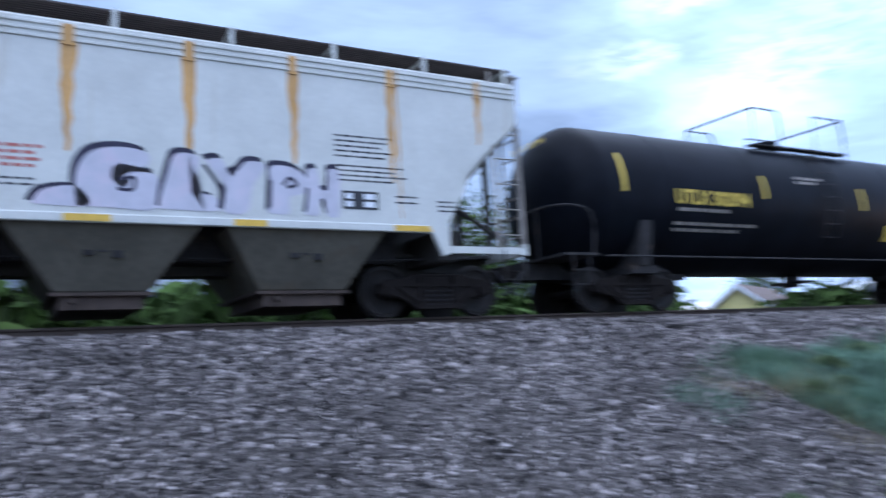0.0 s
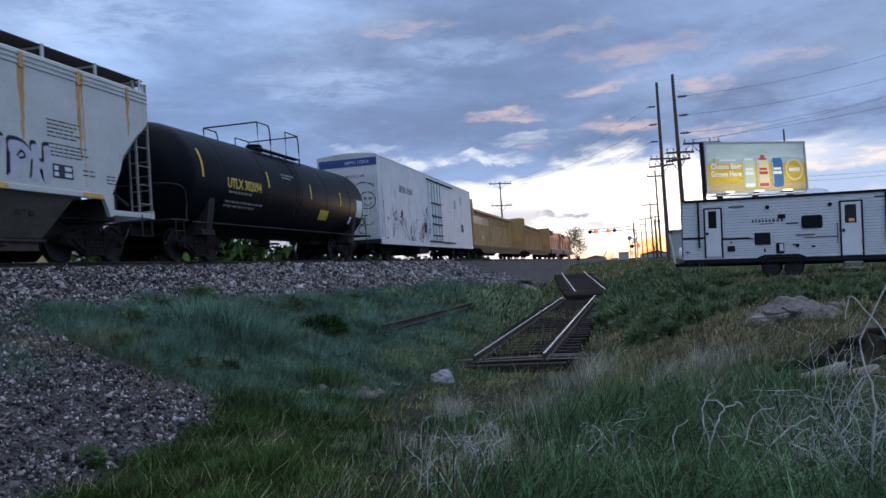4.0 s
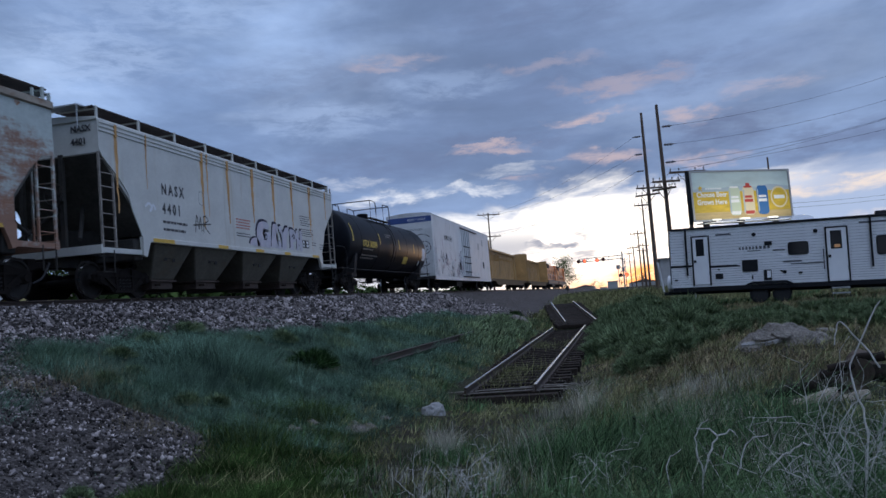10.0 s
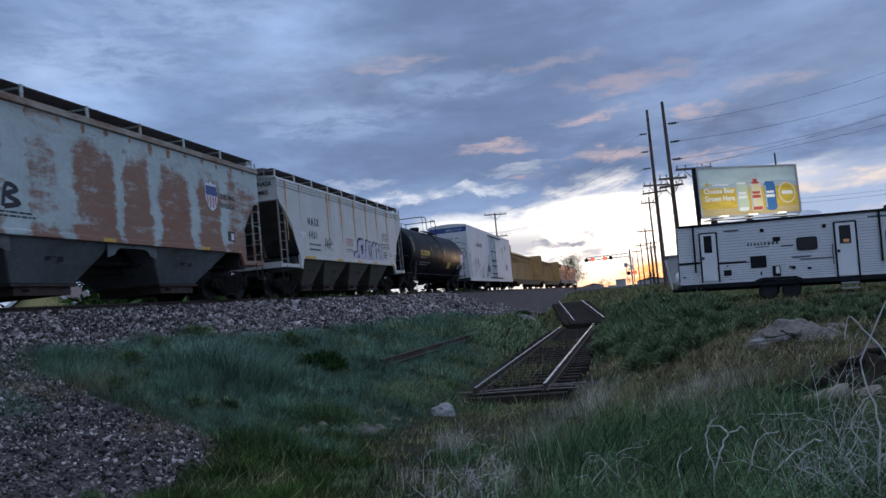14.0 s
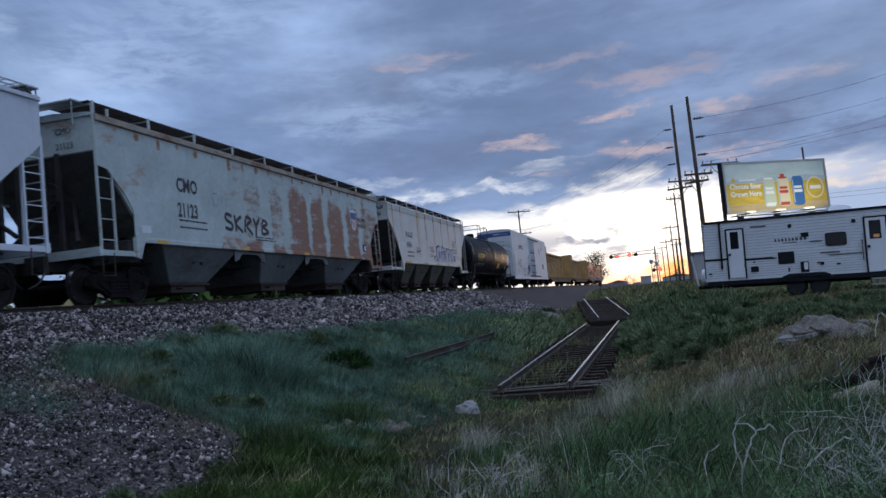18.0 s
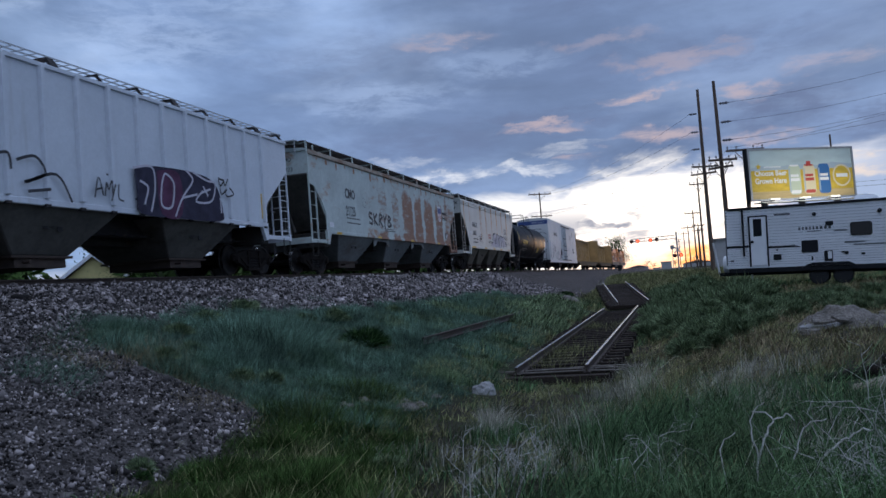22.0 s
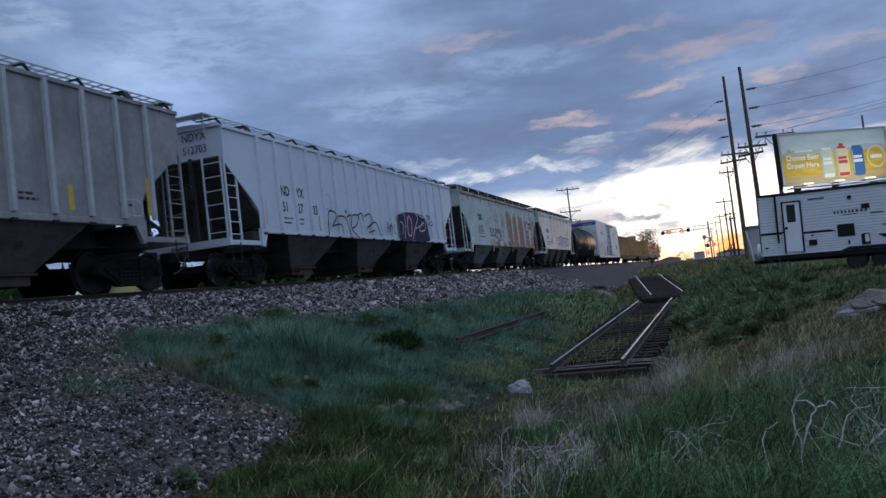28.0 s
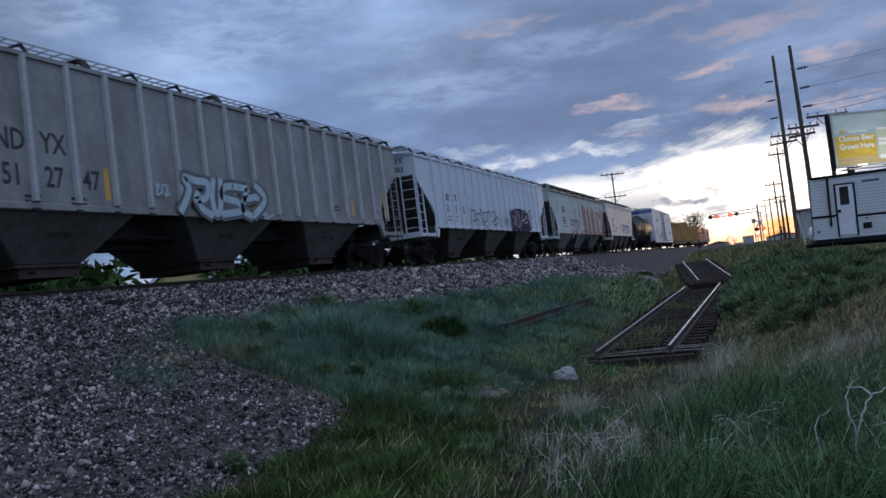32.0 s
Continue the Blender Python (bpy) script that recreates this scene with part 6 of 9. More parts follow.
    for y in (-9.05, -4.9, -0.6, 3.7, 5.9):
        panel(y, 1.385, 0.45, 0.08, "sill_yellow", "reflective_strip", 0.034)(car, 1.6, y0)


def paint_pale_hopper(car, y0=-22.4):
    o = lambda y: y - y0
    X = 1.6
    bars([(-29.3, 1.84, 0.5, 0.05), (-28.55, 1.84, 0.45, 0.05), (-29.3, 1.7, 0.45, 0.05), (-28.55, 1.7, 0.4, 0.05), (-13.9, 1.85, 0.3, 0.05), (-20.2, 1.7, 0.3, 0.05)])(car, X, y0)
    stroke_part(car, "stencil_box", [[(o(-26.5), 2.3), (o(-26.15), 2.3), (o(-26.15), 2.72), (o(-26.5), 2.72), (o(-26.5), 2.3)]], 0.015, "black_paint")
    for y, z in ((-30.35, 1.62), (-27.1, 1.55), (-22.9, 1.55), (-18.6, 1.55), (-14.45, 1.62)):
        panel(y, z, 0.09, 0.75 if z > 1.6 else 0.5, "sill_yellow", "reflective_strip")(car, X, y0)
    # black outlined letters, a small name tag, a dark violet piece with pale outlines
    loops = [[(-4.24, 1.4), (-4.14, 2.14), (-3.72, 2.21), (-3.57, 2.04), (-3.94, 1.72)], [(-3.94, 1.72), (-3.25, 1.8), (-3.15, 1.48)], [(-3.48, 2.07), (-2.85, 2.04), (-2.56, 1.43)], [(-2.76, 2.08), (-2.36, 2.16), (-2.43, 1.69), (-1.88, 1.38)], [(-2.27, 2.17), (-1.77, 2.18), (-2.02, 1.83), (-2.43, 1.69)], [(-1.76, 2.21), (-1.44, 2.27), (-1.38, 1.98)], [(-1.25, 2.17), (-0.79, 2.29), (-0.56, 1.98), (-1.09, 1.77)], [(-1.04, 1.77), (-0.27, 2), (0.12, 1.48)], [(-1.01, 1.6), (-0.43, 1.69)], [(-2.87, 2.26), (-2.77, 2.31), (-2.75, 2.22), (-2.87, 2.26)]]
    stroke_part(car, "graffiti_tag", loops, 0.06, "black_paint", 1.700, "black outlined graffiti")
    stroke_part(car, "graffiti_tag", [[(0.78, 1.63), (0.92, 2.08), (1.05, 1.69)], [(0.83, 1.81), (1.04, 1.87)], [(1.1, 1.69), (1.16, 1.99), (1.22, 1.85), (1.34, 2.05), (1.34, 1.75)], [(1.45, 1.98), (1.3, 1.6)], [(1.56, 2), (1.53, 1.69), (1.7, 1.63)], [(1.17, 2.19), (1.23, 2.15)]], 0.04, "black_paint", 1.700)
    stroke_part(car, "graffiti_tag", [[(5.57, 2.59), (5.62, 2.36), (5.81, 2.52), (5.6, 2.55)], [(5.82, 2.57), (5.88, 2.39), (6.03, 2.59)], [(5.62, 2.32), (5.68, 2.14), (5.96, 2.3)], [(5.87, 2.29), (5.93, 2.11), (6.29, 2.19), (6.1, 2.36)]], 0.05, "black_paint", 1.700)
    block, middle = [[(2.11, 2.4), (2.61, 2.54), (4.39, 2.59), (5.38, 2.39), (5.71, 1.67), (5.51, 1.4), (3.68, 1.37), (2.26, 1.4), (2.18, 1.82)], [(2.92, 2.46), (3.8, 2.48), (3.83, 1.46), (3.02, 1.45)]]
    outline_part(car, "graffiti_shadow", [block], "graf_dark", 1.699, "dark violet graffiti block")
    outline_part(car, "graffiti_fill", [middle], "graf_plum", 1.702, "plum graffiti letters")
    stroke_part(car, "graffiti_outline", [[(2.05, 2.42), (2.73, 2.52), (2.82, 2.04), (2.63, 1.46)], [(3.08, 2.15), (3.04, 1.65), (3.43, 1.64), (3.56, 2.2), (3.24, 2.42), (3.08, 2.15)], [(4.1, 2.6), (4.36, 2.37), (3.88, 1.89), (3.55, 1.4)], [(3.88, 1.89), (4.55, 2.04)], [(4.39, 2.59), (4.98, 2.44), (5.38, 2.39), (5.16, 1.91), (4.46, 1.85), (4.79, 2.15)], [(4.81, 2.28), (5.02, 2.03)], [(4.71, 2.09), (5.15, 2.23)], [(5.59, 2.04), (5.62, 1.62)], [(2.27, 2.15), (2.56, 2.02), (2.4, 1.61)]], 0.055, "graf_fill", 1.704, "pale graffiti outline")
    lettering("lettering", "NDYX", 0.30, M["black_paint"], car, (0.35, -9.70, 3.92), (90, 0, 0), 0.9)
    lettering("lettering", "512703", 0.30, M["black_paint"], car, (0.35, -9.70, 3.58), (90, 0, 0), 0.85)


def paint_grey_hopper(car, y0=-43.7):
    o = lambda y: y - y0
    X = 1.6
    for y, h in ((-47.75, 0.62), (-43.05, 0.5), (-39.95, 0.5), (-37.6, 0.5), (-35.3, 0.85)):
        panel(y, 1.62, 0.13, h, "sill_yellow", "reflective_strip")(car, X, y0)
    bars([(-49.6, 1.58, 0.35, 0.06), (-48.6, 1.58, 0.4, 0.06), (-49.6, 1.46 + 0.04, 0.35, 0.05), (-48.6, 1.5, 0.4, 0.04), (-38.8, 1.85, 0.4, 0.05), (-38.8, 1.75, 0.45, 0.05), (-36.2, 1.8, 0.4, 0.05)], "under_grey")(car, X, y0)
    stroke_part(car, "stencil_box", [[(o(-36.0), 1.62), (o(-35.55), 1.62), (o(-35.55), 1.92), (o(-36.0), 1.92), (o(-36.0), 1.62)], [(o(-35.78), 1.62), (o(-35.78), 1.92)]], 0.02, "graf_fill")
    strokes = [[(-2.03, 1.43), (-1.67, 1.98), (-1.82, 2.23), (-1.4, 2.18)], [(-1.4, 2.18), (-1.01, 2.15), (-1.1, 1.83), (-1.47, 1.75), (-1.36, 1.94)], [(-1.4, 1.72), (-1.26, 1.54), (-0.92, 1.4)], [(-0.78, 2.29), (-0.89, 1.84), (-0.82, 1.47), (-0.63, 1.6), (-0.51, 2.31)], [(-0.05, 2.15), (-0.42, 2.09), (-0.5, 1.86), (0.07, 1.76), (0.23, 1.57), (-0.61, 1.44)], [(-0.09, 2.15), (0.52, 2.12)], [(0.52, 2.12), (0.23, 1.6), (0.64, 1.43)], [(0.28, 1.84), (0.89, 1.94)], [(0.84, 2.25), (1.24, 1.89), (0.64, 1.43)]]
    stroke_part(car, "graffiti_shadow", strokes, 0.34, "graf_haze", 1.699, "dark sprayed haze behind the graffiti")
    stroke_part(car, "graffiti_fill", strokes, 0.17, "graf_cyan", 1.702, "pale cyan graffiti letters")
    stroke_part(car, "graffiti_tag", [[(-2.74, 1.96), (-2.63, 2.03), (-2.73, 1.8), (-2.55, 1.86), (-2.53, 2), (-2.36, 1.99), (-2.46, 1.78), (-2.31, 1.85)], [(1.06, 1.49), (1.23, 1.53), (1.15, 1.39), (1.55, 1.51)]], 0.05, "graf_cyan", 1.699, "pale cyan tag")


paint_white_hopper(HOPPERS[0])
paint_rusty_hopper(HOPPERS[1])
paint_pale_hopper(HOPPERS[2])
paint_grey_hopper(HOPPERS[3])

# ---- the torn-up siding ----
def track_panel(name, label, m, length, ties, tie_len, rails, head="old_rail_top"):
    t = thing(name, label, "track panel")
    t.matrix_basis = m
    rng = random.Random(len(name) + ties)
    bm = bmesh.new()
    box(bm, (-tie_len / 2, -0.115, -0.345), (tie_len / 2, 0.115, -0.175))
    bevel(bm, 0.014)
    base = None
    for i in range(ties):
        y = 0.12 + i * (length - 0.24) / (ties - 1)
        loc = (rng.uniform(-0.09, 0.09), y, rng.uniform(-0.012, 0.0))
        if base is None:
            base = part("tie", bm, M["tie_wood"], t, "dark weathered wooden tie", loc)
        else:
            again(base, t, loc, rng.uniform(-1.2, 1.2))
    clip = None
    for x, a, b in rails:
        part("rail", rail_mesh(b - a, False), (M["rail_rust"], M[head]), t, "old rail with a bright worn head", (x, a, 0))
        for i in range(ties):
            y = 0.12 + i * (length - 0.24) / (ties - 1)
            if not a < y < b:
                continue
            for s in (1, -1):
                if clip is None:
                    bm2 = bmesh.new()
                    box(bm2, (-0.03, -0.075, -0.176), (0.06, 0.075, -0.155))
                    tube(bm2, (0.02, -0.04, -0.16), (0.015, -0.04, -0.115), 0.014, 6)
                    tube(bm2, (0.02, 0.045, -0.16), (0.015, 0.045, -0.11), 0.014, 6)
                    clip = part("tie_plate", bm2, M["rail_rust"], t, "rusty tie plate with spikes", (x + s * 0.09, y, 0))
                    if s < 0:
                        clip.rotation_euler = (0, 0, math.pi)
                else:
                    again(clip, t, (x + s * 0.09, y, 0), 0 if s > 0 else 180)
    return t


track_panel("old_track_panel", "disused track panel with worn rails on dark ties", pose(-2.64, 16.35, -0.37, 0.72, 0, -0.6), 21.0, 34, 2.6, ((-0.75, 0.3, 21.0), (0.75, 0.25, 21.0)))
track_panel("torn_track_panel", "torn-off track panel lying slanted over the siding", pose(-1.95, 39.0, 0.06, 2.8, 0, 7.0), 16.4, 40, 2.45, ((-0.73, 0.0, 16.2), (0.73, 0.0, 15.6)))


def tie_rods():
    """Pale steel rods left lying across the near ties of the siding."""
    for k, (x0, x1, y, z, dy) in enumerate(((-4.15, -1.10, 17.05, -0.50, 0.10), (-3.30, -1.05, 16.80, -0.51, -0.05), (-2.3, -1.0, 17.30, -0.49, 0.08))):
        bm = bmesh.new()
        path_tube(bm, [(x0, y, z), ((x0 + x1) / 2, y + dy * 0.4, z + 0.01), (x1 - 0.12, y + dy, z), (x1, y + dy - 0.10, z - 0.04)], 0.012, 7)
        tagged(part("steel_rod", bm, M["rust_pale"]), "pale steel rod lying across the old ties", "rod", "steel rods on the ties")


tie_rods()


def loose_rail():
    a, b = Vector((-5.62, 17.3, 0.0)), Vector((-5.40, 29.0, 0.0))
    a.z, b.z = ground_z(a.x, a.y) + 0.26, ground_z(b.x, b.y) + 0.30
    ob = part("loose_rail", rail_mesh((b - a).length, True), (M["rail_rust"], M["rail_rust"]))
    d = b - a
    ob.matrix_basis = pose(*a, math.degrees(math.atan2(d.z, math.hypot(d.x, d.y))), 0, math.degrees(math.atan2(-d.x, d.y)))
    tagged(ob, "rusty loose rail lying in the grass of the bank", "rail")


loose_rail()


# ---- rocks and logs ----
def rock(name, label, place, size, seed, material, flat=0.6, sub=3):
    bm = bmesh.new()
    bmesh.ops.create_icosphere(bm, subdivisions=sub, radius=1.0)
    for v in bm.verts:
        p = v.co.copy()
        k = 1 + 0.35 * noise.noise(p * 1.3 + Vector((seed, 0, 0))) + 0.16 * noise.noise(p * 3.1 + Vector((0, seed, 0))) + 0.06 * noise.noise(p * 8 + Vector((0, 0, seed)))
        v.co = Vector((p.x * size[0], p.y * size[1], max(p.z, -0.35) * size[2])) * k
    ob = part(name, bm, material)
    ob.location = place
    return tagged(ob, label, name.replace("_", " "))


M["rock_grey"] = shader("pale_grey_rock", (0.27, 0.265, 0.26), 0.9, grain=[(3, 0.75, 1.2), (25, 0.8, 1.2)], bump=[(12, 0.5, 0.03)])
M["dirt_pile"] = shader("pale_dirt_and_rubble", (0.20, 0.175, 0.15), 0.95, grain=[(2, 0.6, 1.3), (16, 0.55, 1.45), (45, 0.7, 1.3)], bump=[(14, 1.0, 0.09)])
M["dead_wood"] = shader("bleached_dead_wood", (0.56, 0.53, 0.50), 0.85, grain=[(8, 0.7, 1.2), (30, 0.85, 1.15)], bump=[(40, 0.3, 0.006)])
M["bark"] = shader("dark_charred_bark", (0.026, 0.020, 0.017), 0.95, spec=0.08, grain=[(6, 0.6, 1.5), ((30, 30, 5), 0.7, 1.3)], bump=[((25, 25, 6), 0.6, 0.02)])
M["stump_wood"] = shader("grey_brown_stump_wood", (0.10, 0.072, 0.055), 0.9, grain=[(5, 0.5, 1.5), ((25, 25, 4), 0.7, 1.3)], bump=[((25, 25, 5), 0.6, 0.02)])
M["pale_wood"] = shader("pale_split_wood", (0.36, 0.30, 0.24), 0.85, grain=[((20, 3, 20), 0.75, 1.2), (9, 0.8, 1.15)], bump=[((40, 6, 40), 0.3, 0.006)])


def on_ground(az, d, dz=0.0):
    x, y = -math.sin(radians(az)) * d, math.cos(radians(az)) * d
    return Vector((x, y, ground_z(x, y) + dz))


rock("rock", "pale grey angular rock at the foot of the siding", on_ground(13.85, 14.3, 0.04), (0.22, 0.17, 0.17), 3.3, M["rock_grey"])


def dirt_heap():
    """A heap of pale dirt, steep and hollow at one end, where broken slabs stick out."""
    t = thing("dirt_mound", "pale heap of dirt with broken concrete slabs in the grass", "dirt mound", (3.35, 17.75, ground_z(3.35, 17.75) - 0.06), 47)
    verts, faces, nu, nv = [], [], 56, 30
    for j in range(nv + 1):
        v = -1.0 + 2.0 * j / nv
        for i in range(nu + 1):
            u = -1.35 + 3.3 * i / nu
            edge = max(0.0, 1 - abs(v + 0.18 * noise.noise((u * 1.3, 0, 1))) ** 1.7)
            rise = smooth01((u + 1.25 + 0.2 * noise.noise((v * 2, 0, 4))) / 0.55) * (1 - smooth01((u + 0.35) / 2.3) * 0.97)
            h = 0.62 * rise * edge + (0.10 * noise.noise((u * 2.2, v * 2.2, 0)) + 0.07 * noise.noise((u * 6, v * 6, 5)) + 0.035 * noise.noise((u * 15, v * 15, 8))) * min(1, 3 * rise * edge)
            verts.append((u, v * 0.95, h - 0.04))
    for j in range(nv):
        for i in range(nu):
            k = j * (nu + 1) + i
            faces.append((k, k + 1, k + nu + 2, k + nu + 1))
    t.scale = (0.80, 0.85, 0.78)
    heap = raw("dirt", verts, faces, M["dirt_pile"], True)
    heap.parent = t
    for k, (x, y, z, rx, ry, rz, w, d, h) in enumerate(((-1.12, -0.10, 0.30, 6, -14, 10, 0.42, 0.36, 0.045), (-1.22, -0.22, 0.16, -4, -8, -15, 0.40, 0.30, 0.05), (-0.95, -0.42, 0.34, 10, -20, 30, 0.30, 0.26, 0.04), (-1.30, 0.20, 0.10, 0, -5, 5, 0.34, 0.30, 0.05))):
        bm = bmesh.new()
        rng = random.Random(k)
        pts = [(w * math.cos(a * math.tau / 7) * rng.uniform(0.75, 1.1), d * math.sin(a * math.tau / 7) * rng.uniform(0.75, 1.1)) for a in range(7)]
        slab(bm, pts, 2, -h, h)
        bevel(bm, 0.012)
        p = part("rubble_slab", bm, M["rock_grey"] if k % 2 else M["dirt_pile"], t, "broken slab of concrete")
        p.matrix_basis = pose(x, y, z, rx, ry, rz)


dirt_heap()
for az, d, s, q, w in ((-8.4, 16.6, (0.20, 0.15, 0.08), 6.5, 0.03), (-5.6, 21.0, (0.16, 0.12, 0.07), 1.2, 0.02), (-12.9, 19.6, (0.25, 0.2, 0.10), 9.1, 0.02)):
    rock("rubble_slab", "broken slab of pale concrete rubble", on_ground(az, d, w), s, q, M["dirt_pile"], sub=3)
for az, d, s in ((19.5, 12.0, 0.14), (18.6, 12.4, 0.10), (24.0, 11.5, 0.11), (22.6, 12.3, 0.09), (19.6, 12.6, 0.08), (17.4, 13.4, 0.07), (35.3, 9.1, 0.06), (7.5, 42.0, 0.5)):
    rock("clod", "small grey clod of earth in the grass", on_ground(az, d, 0.02), (s * 1.4, s, s * 0.8), d, M["dirt_pile"], sub=2)


def log(name, label, a, b, r0, r1, material, bend=0.08, seed=0, ends=None):
    bm = bmesh.new()
    a, b = Vector(a), Vector(b)
    n = 9
    rng = random.Random(seed)
    pts = [a.lerp(b, i / (n - 1)) + Vector((rng.uniform(-1, 1), rng.uniform(-1, 1), rng.uniform(-0.4, 0.8))) * bend * math.sin(math.pi * i / (n - 1)) for i in range(n)]
    path_tube(bm, pts, [(r0 + (r1 - r0) * i / (n - 1)) * rng.uniform(0.88, 1.12) for i in range(n)], 12)
    bmesh.ops.bevel(bm, geom=[e for e in bm.edges if len(e.link_faces) == 2 and e.calc_face_angle(0) > 1.0], offset=0.02, segments=1, affect="EDGES")
    ob = part(name, bm, material, smooth=True)
    return tagged(ob, label, "log")


log("log", "dark bark-covered log lying on the grass", (1.66, 10.52, 0.02), (2.42, 10.12, 0.16), 0.055, 0.10, M["bark"], 0.03, 1)
log("split_log", "pale split log under the dark one", (1.86, 10.08, -0.06), (2.36, 9.98, 0.02), 0.05, 0.13, M["pale_wood"], 0.02, 2)
log("log", "dark broken log with bark", (2.24, 10.26, 0.24), (3.10, 9.98, 0.24), 0.07, 0.11, M["bark"], 0.05, 3)
log("tree_stump", "dark uprooted stump with pale cut faces", (2.50, 10.20, -0.10), (2.56, 10.26, 0.24), 0.24, 0.17, M["stump_wood"], 0.05, 4)
log("split_log", "weathered brown round of wood beside the stump", (2.62, 10.02, 0.30), (2.75, 10.40, 0.38), 0.15, 0.14, M["stump_wood"], 0.02, 5)
log("log", "thin charred branch over the stump", (2.30, 10.10, 0.34), (2.90, 10.0, 0.46), 0.04, 0.06, M["bark"], 0.06, 7)
log("split_log", "pale chip of split wood at the stump's foot", (2.34, 9.90, -0.02), (2.66, 9.94, 0.02), 0.06, 0.09, M["pale_wood"], 0.02, 8)
log("stick", "small dark stick standing in the grass", on_ground(0.3, 8.6, 0.0), on_ground(-0.2, 8.5, 0.42), 0.03, 0.02, M["bark"], 0.02, 6)


# ---- travel trailer ----
M["trailer_white"] = shader("white_ribbed_aluminium", (0.86, 0.865, 0.88), 0.4, grain=[(1.5, 0.95, 1.04)], bump=[(8, 0.03, 0.01)])
M["trailer_dark"] = shader("dark_trailer_trim", (0.016, 0.017, 0.020), 0.6, spec=0.15, grain=[(4, 0.8, 1.2)])
# Grey that paints in the shade of the grooves between siding ribs.
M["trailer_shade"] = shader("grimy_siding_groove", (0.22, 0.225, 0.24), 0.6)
M["trailer_grey"] = shader("grey_trailer_line", (0.10, 0.105, 0.115), 0.5)
M["dark_glass"] = shader("tinted_window_glass", (0.012, 0.013, 0.016), 0.06, spec=0.25)
M["rubber"] = shader("black_tyre_rubber", (0.02, 0.02, 0.021), 0.8, grain=[(20, 0.8, 1.2)], bump=[(60, 0.2, 0.005)])
M["warm_lamp"] = shader("warm_lit_lamp_shade", (0.5, 0.3, 0.15), 0.6, emit=((1.0, 0.45, 0.15), 0.10))


def trailer():
    # the trailer's own frame: x along its side from the rear, y away from the viewer, z up
    m = Matrix.Translation((2.15, 34.9, 0.0)) @ pose(0, 0, 0, 0, 2.1, math.degrees(math.atan2(-1.6, 7.31)))
    t = thing("travel_trailer", "white ribbed travel trailer with dark trim parked in the grass", "trailer")
    t.matrix_basis = m
    LEN, W = 9.7, 2.45

    def b(name, lo, hi, mat, parent=t, label="", bev=0.0):
        bm = bmesh.new()
        box(bm, lo, hi)
        if bev:
            bevel(bm, bev)
        return part(name, bm, M[mat], parent, label)
    bm = bmesh.new()
    slab(bm, [(0.0, 1.26), (LEN, 1.26), (LEN, 3.45), (LEN - 0.25, 3.70), (0.3, 3.74), (0.08, 3.66)], 1, 0.0, W)
    body = part("body", bm, M["trailer_white"], t)
    z = 1.32
    while z < 3.62:
        b("siding_rib", (0.01, -0.018, z), (LEN - 0.02, 0.004, z + 0.062), "trailer_white", body)
        # strip coloured as the shade under each rib
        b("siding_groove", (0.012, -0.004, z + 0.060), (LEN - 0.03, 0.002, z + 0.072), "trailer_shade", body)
        z += 0.118 if z > 2.05 else 0.095
    b("skirt", (0.06, -0.01, 1.06), (LEN, W + 0.01, 1.27), "trailer_dark", t, "black lower skirt", 0.02)
    b("roof_edge", (0.1, -0.07, 3.66), (LEN - 0.2, 0.0, 3.76), "trailer_dark", t, "rolled awning along the roof edge", 0.02)
    b("corner_trim", (-0.02, -0.025, 1.40), (0.03, 0.03, 3.66), "trailer_grey")
    for x in (0.66, 7.55):
        b("awning_arm", (x, -0.10, 1.75), (x + 0.07, -0.02, 3.70), "trailer_dark")
    b("stripe", (0.0, -0.024, 2.10), (0.85, -0.018, 2.20), "trailer_dark")
    bm = bmesh.new()
    slab(bm, [(0.80, 2.20), (0.92, 2.20), (1.20, 2.12), (2.62, 2.12), (2.80, 2.06), (2.80, 2.03), (1.2, 2.03), (0.9, 2.10)], 1, -0.0235, -0.019)
    part("stripe", bm, M["trailer_dark"], t)
    for x0, x1, z0, z1 in ((4.4, 5.1, 2.10, 2.16), (4.7, 5.9, 2.0, 2.04), (1.9, 2.5, 3.35, 3.42), (7.2, 8.2, 3.45, 3.52)):
        b("stripe", (x0, -0.024, z0), (x1, -0.019, z1), "trailer_grey")

    def door(x, z0, w, h, glass_z):
        d = b("door", (x, -0.05, z0), (x + w, -0.02, z0 + h), "trailer_white", t, "white entry door with a dark frame", 0.012)
        for lo, hi in (((x - 0.06, -0.06, z0 - 0.04), (x, -0.015, z0 + h + 0.05)), ((x + w, -0.06, z0 - 0.04), (x + w + 0.06, -0.015, z0 + h + 0.05)), ((x, -0.06, z0 + h), (x + w, -0.015, z0 + h + 0.06))):
            b("door_frame", lo, hi, "trailer_dark", d)
        b("window_frame", (x + 0.13, -0.062, glass_z - 0.03), (x + w - 0.17, -0.049, glass_z + 0.68), "trailer_dark", d, "", 0.01)
        b("window_pane", (x + 0.16, -0.066, glass_z), (x + w - 0.20, -0.06, glass_z + 0.65), "dark_glass", d)
        b("door_handle", (x + 0.02, -0.09, z0 + 0.92), (x + 0.12, -0.05, z0 + 1.02), "trailer_dark", d)
        b("door_hinge", (x + w - 0.02, -0.07, z0 + 0.4), (x + w + 0.03, -0.05, z0 + 0.55), "trailer_grey", d)
        return d
    door(0.96, 1.36, 0.62, 1.98, 2.58)
    d2 = door(6.04, 1.28, 0.70, 2.07, 2.56)
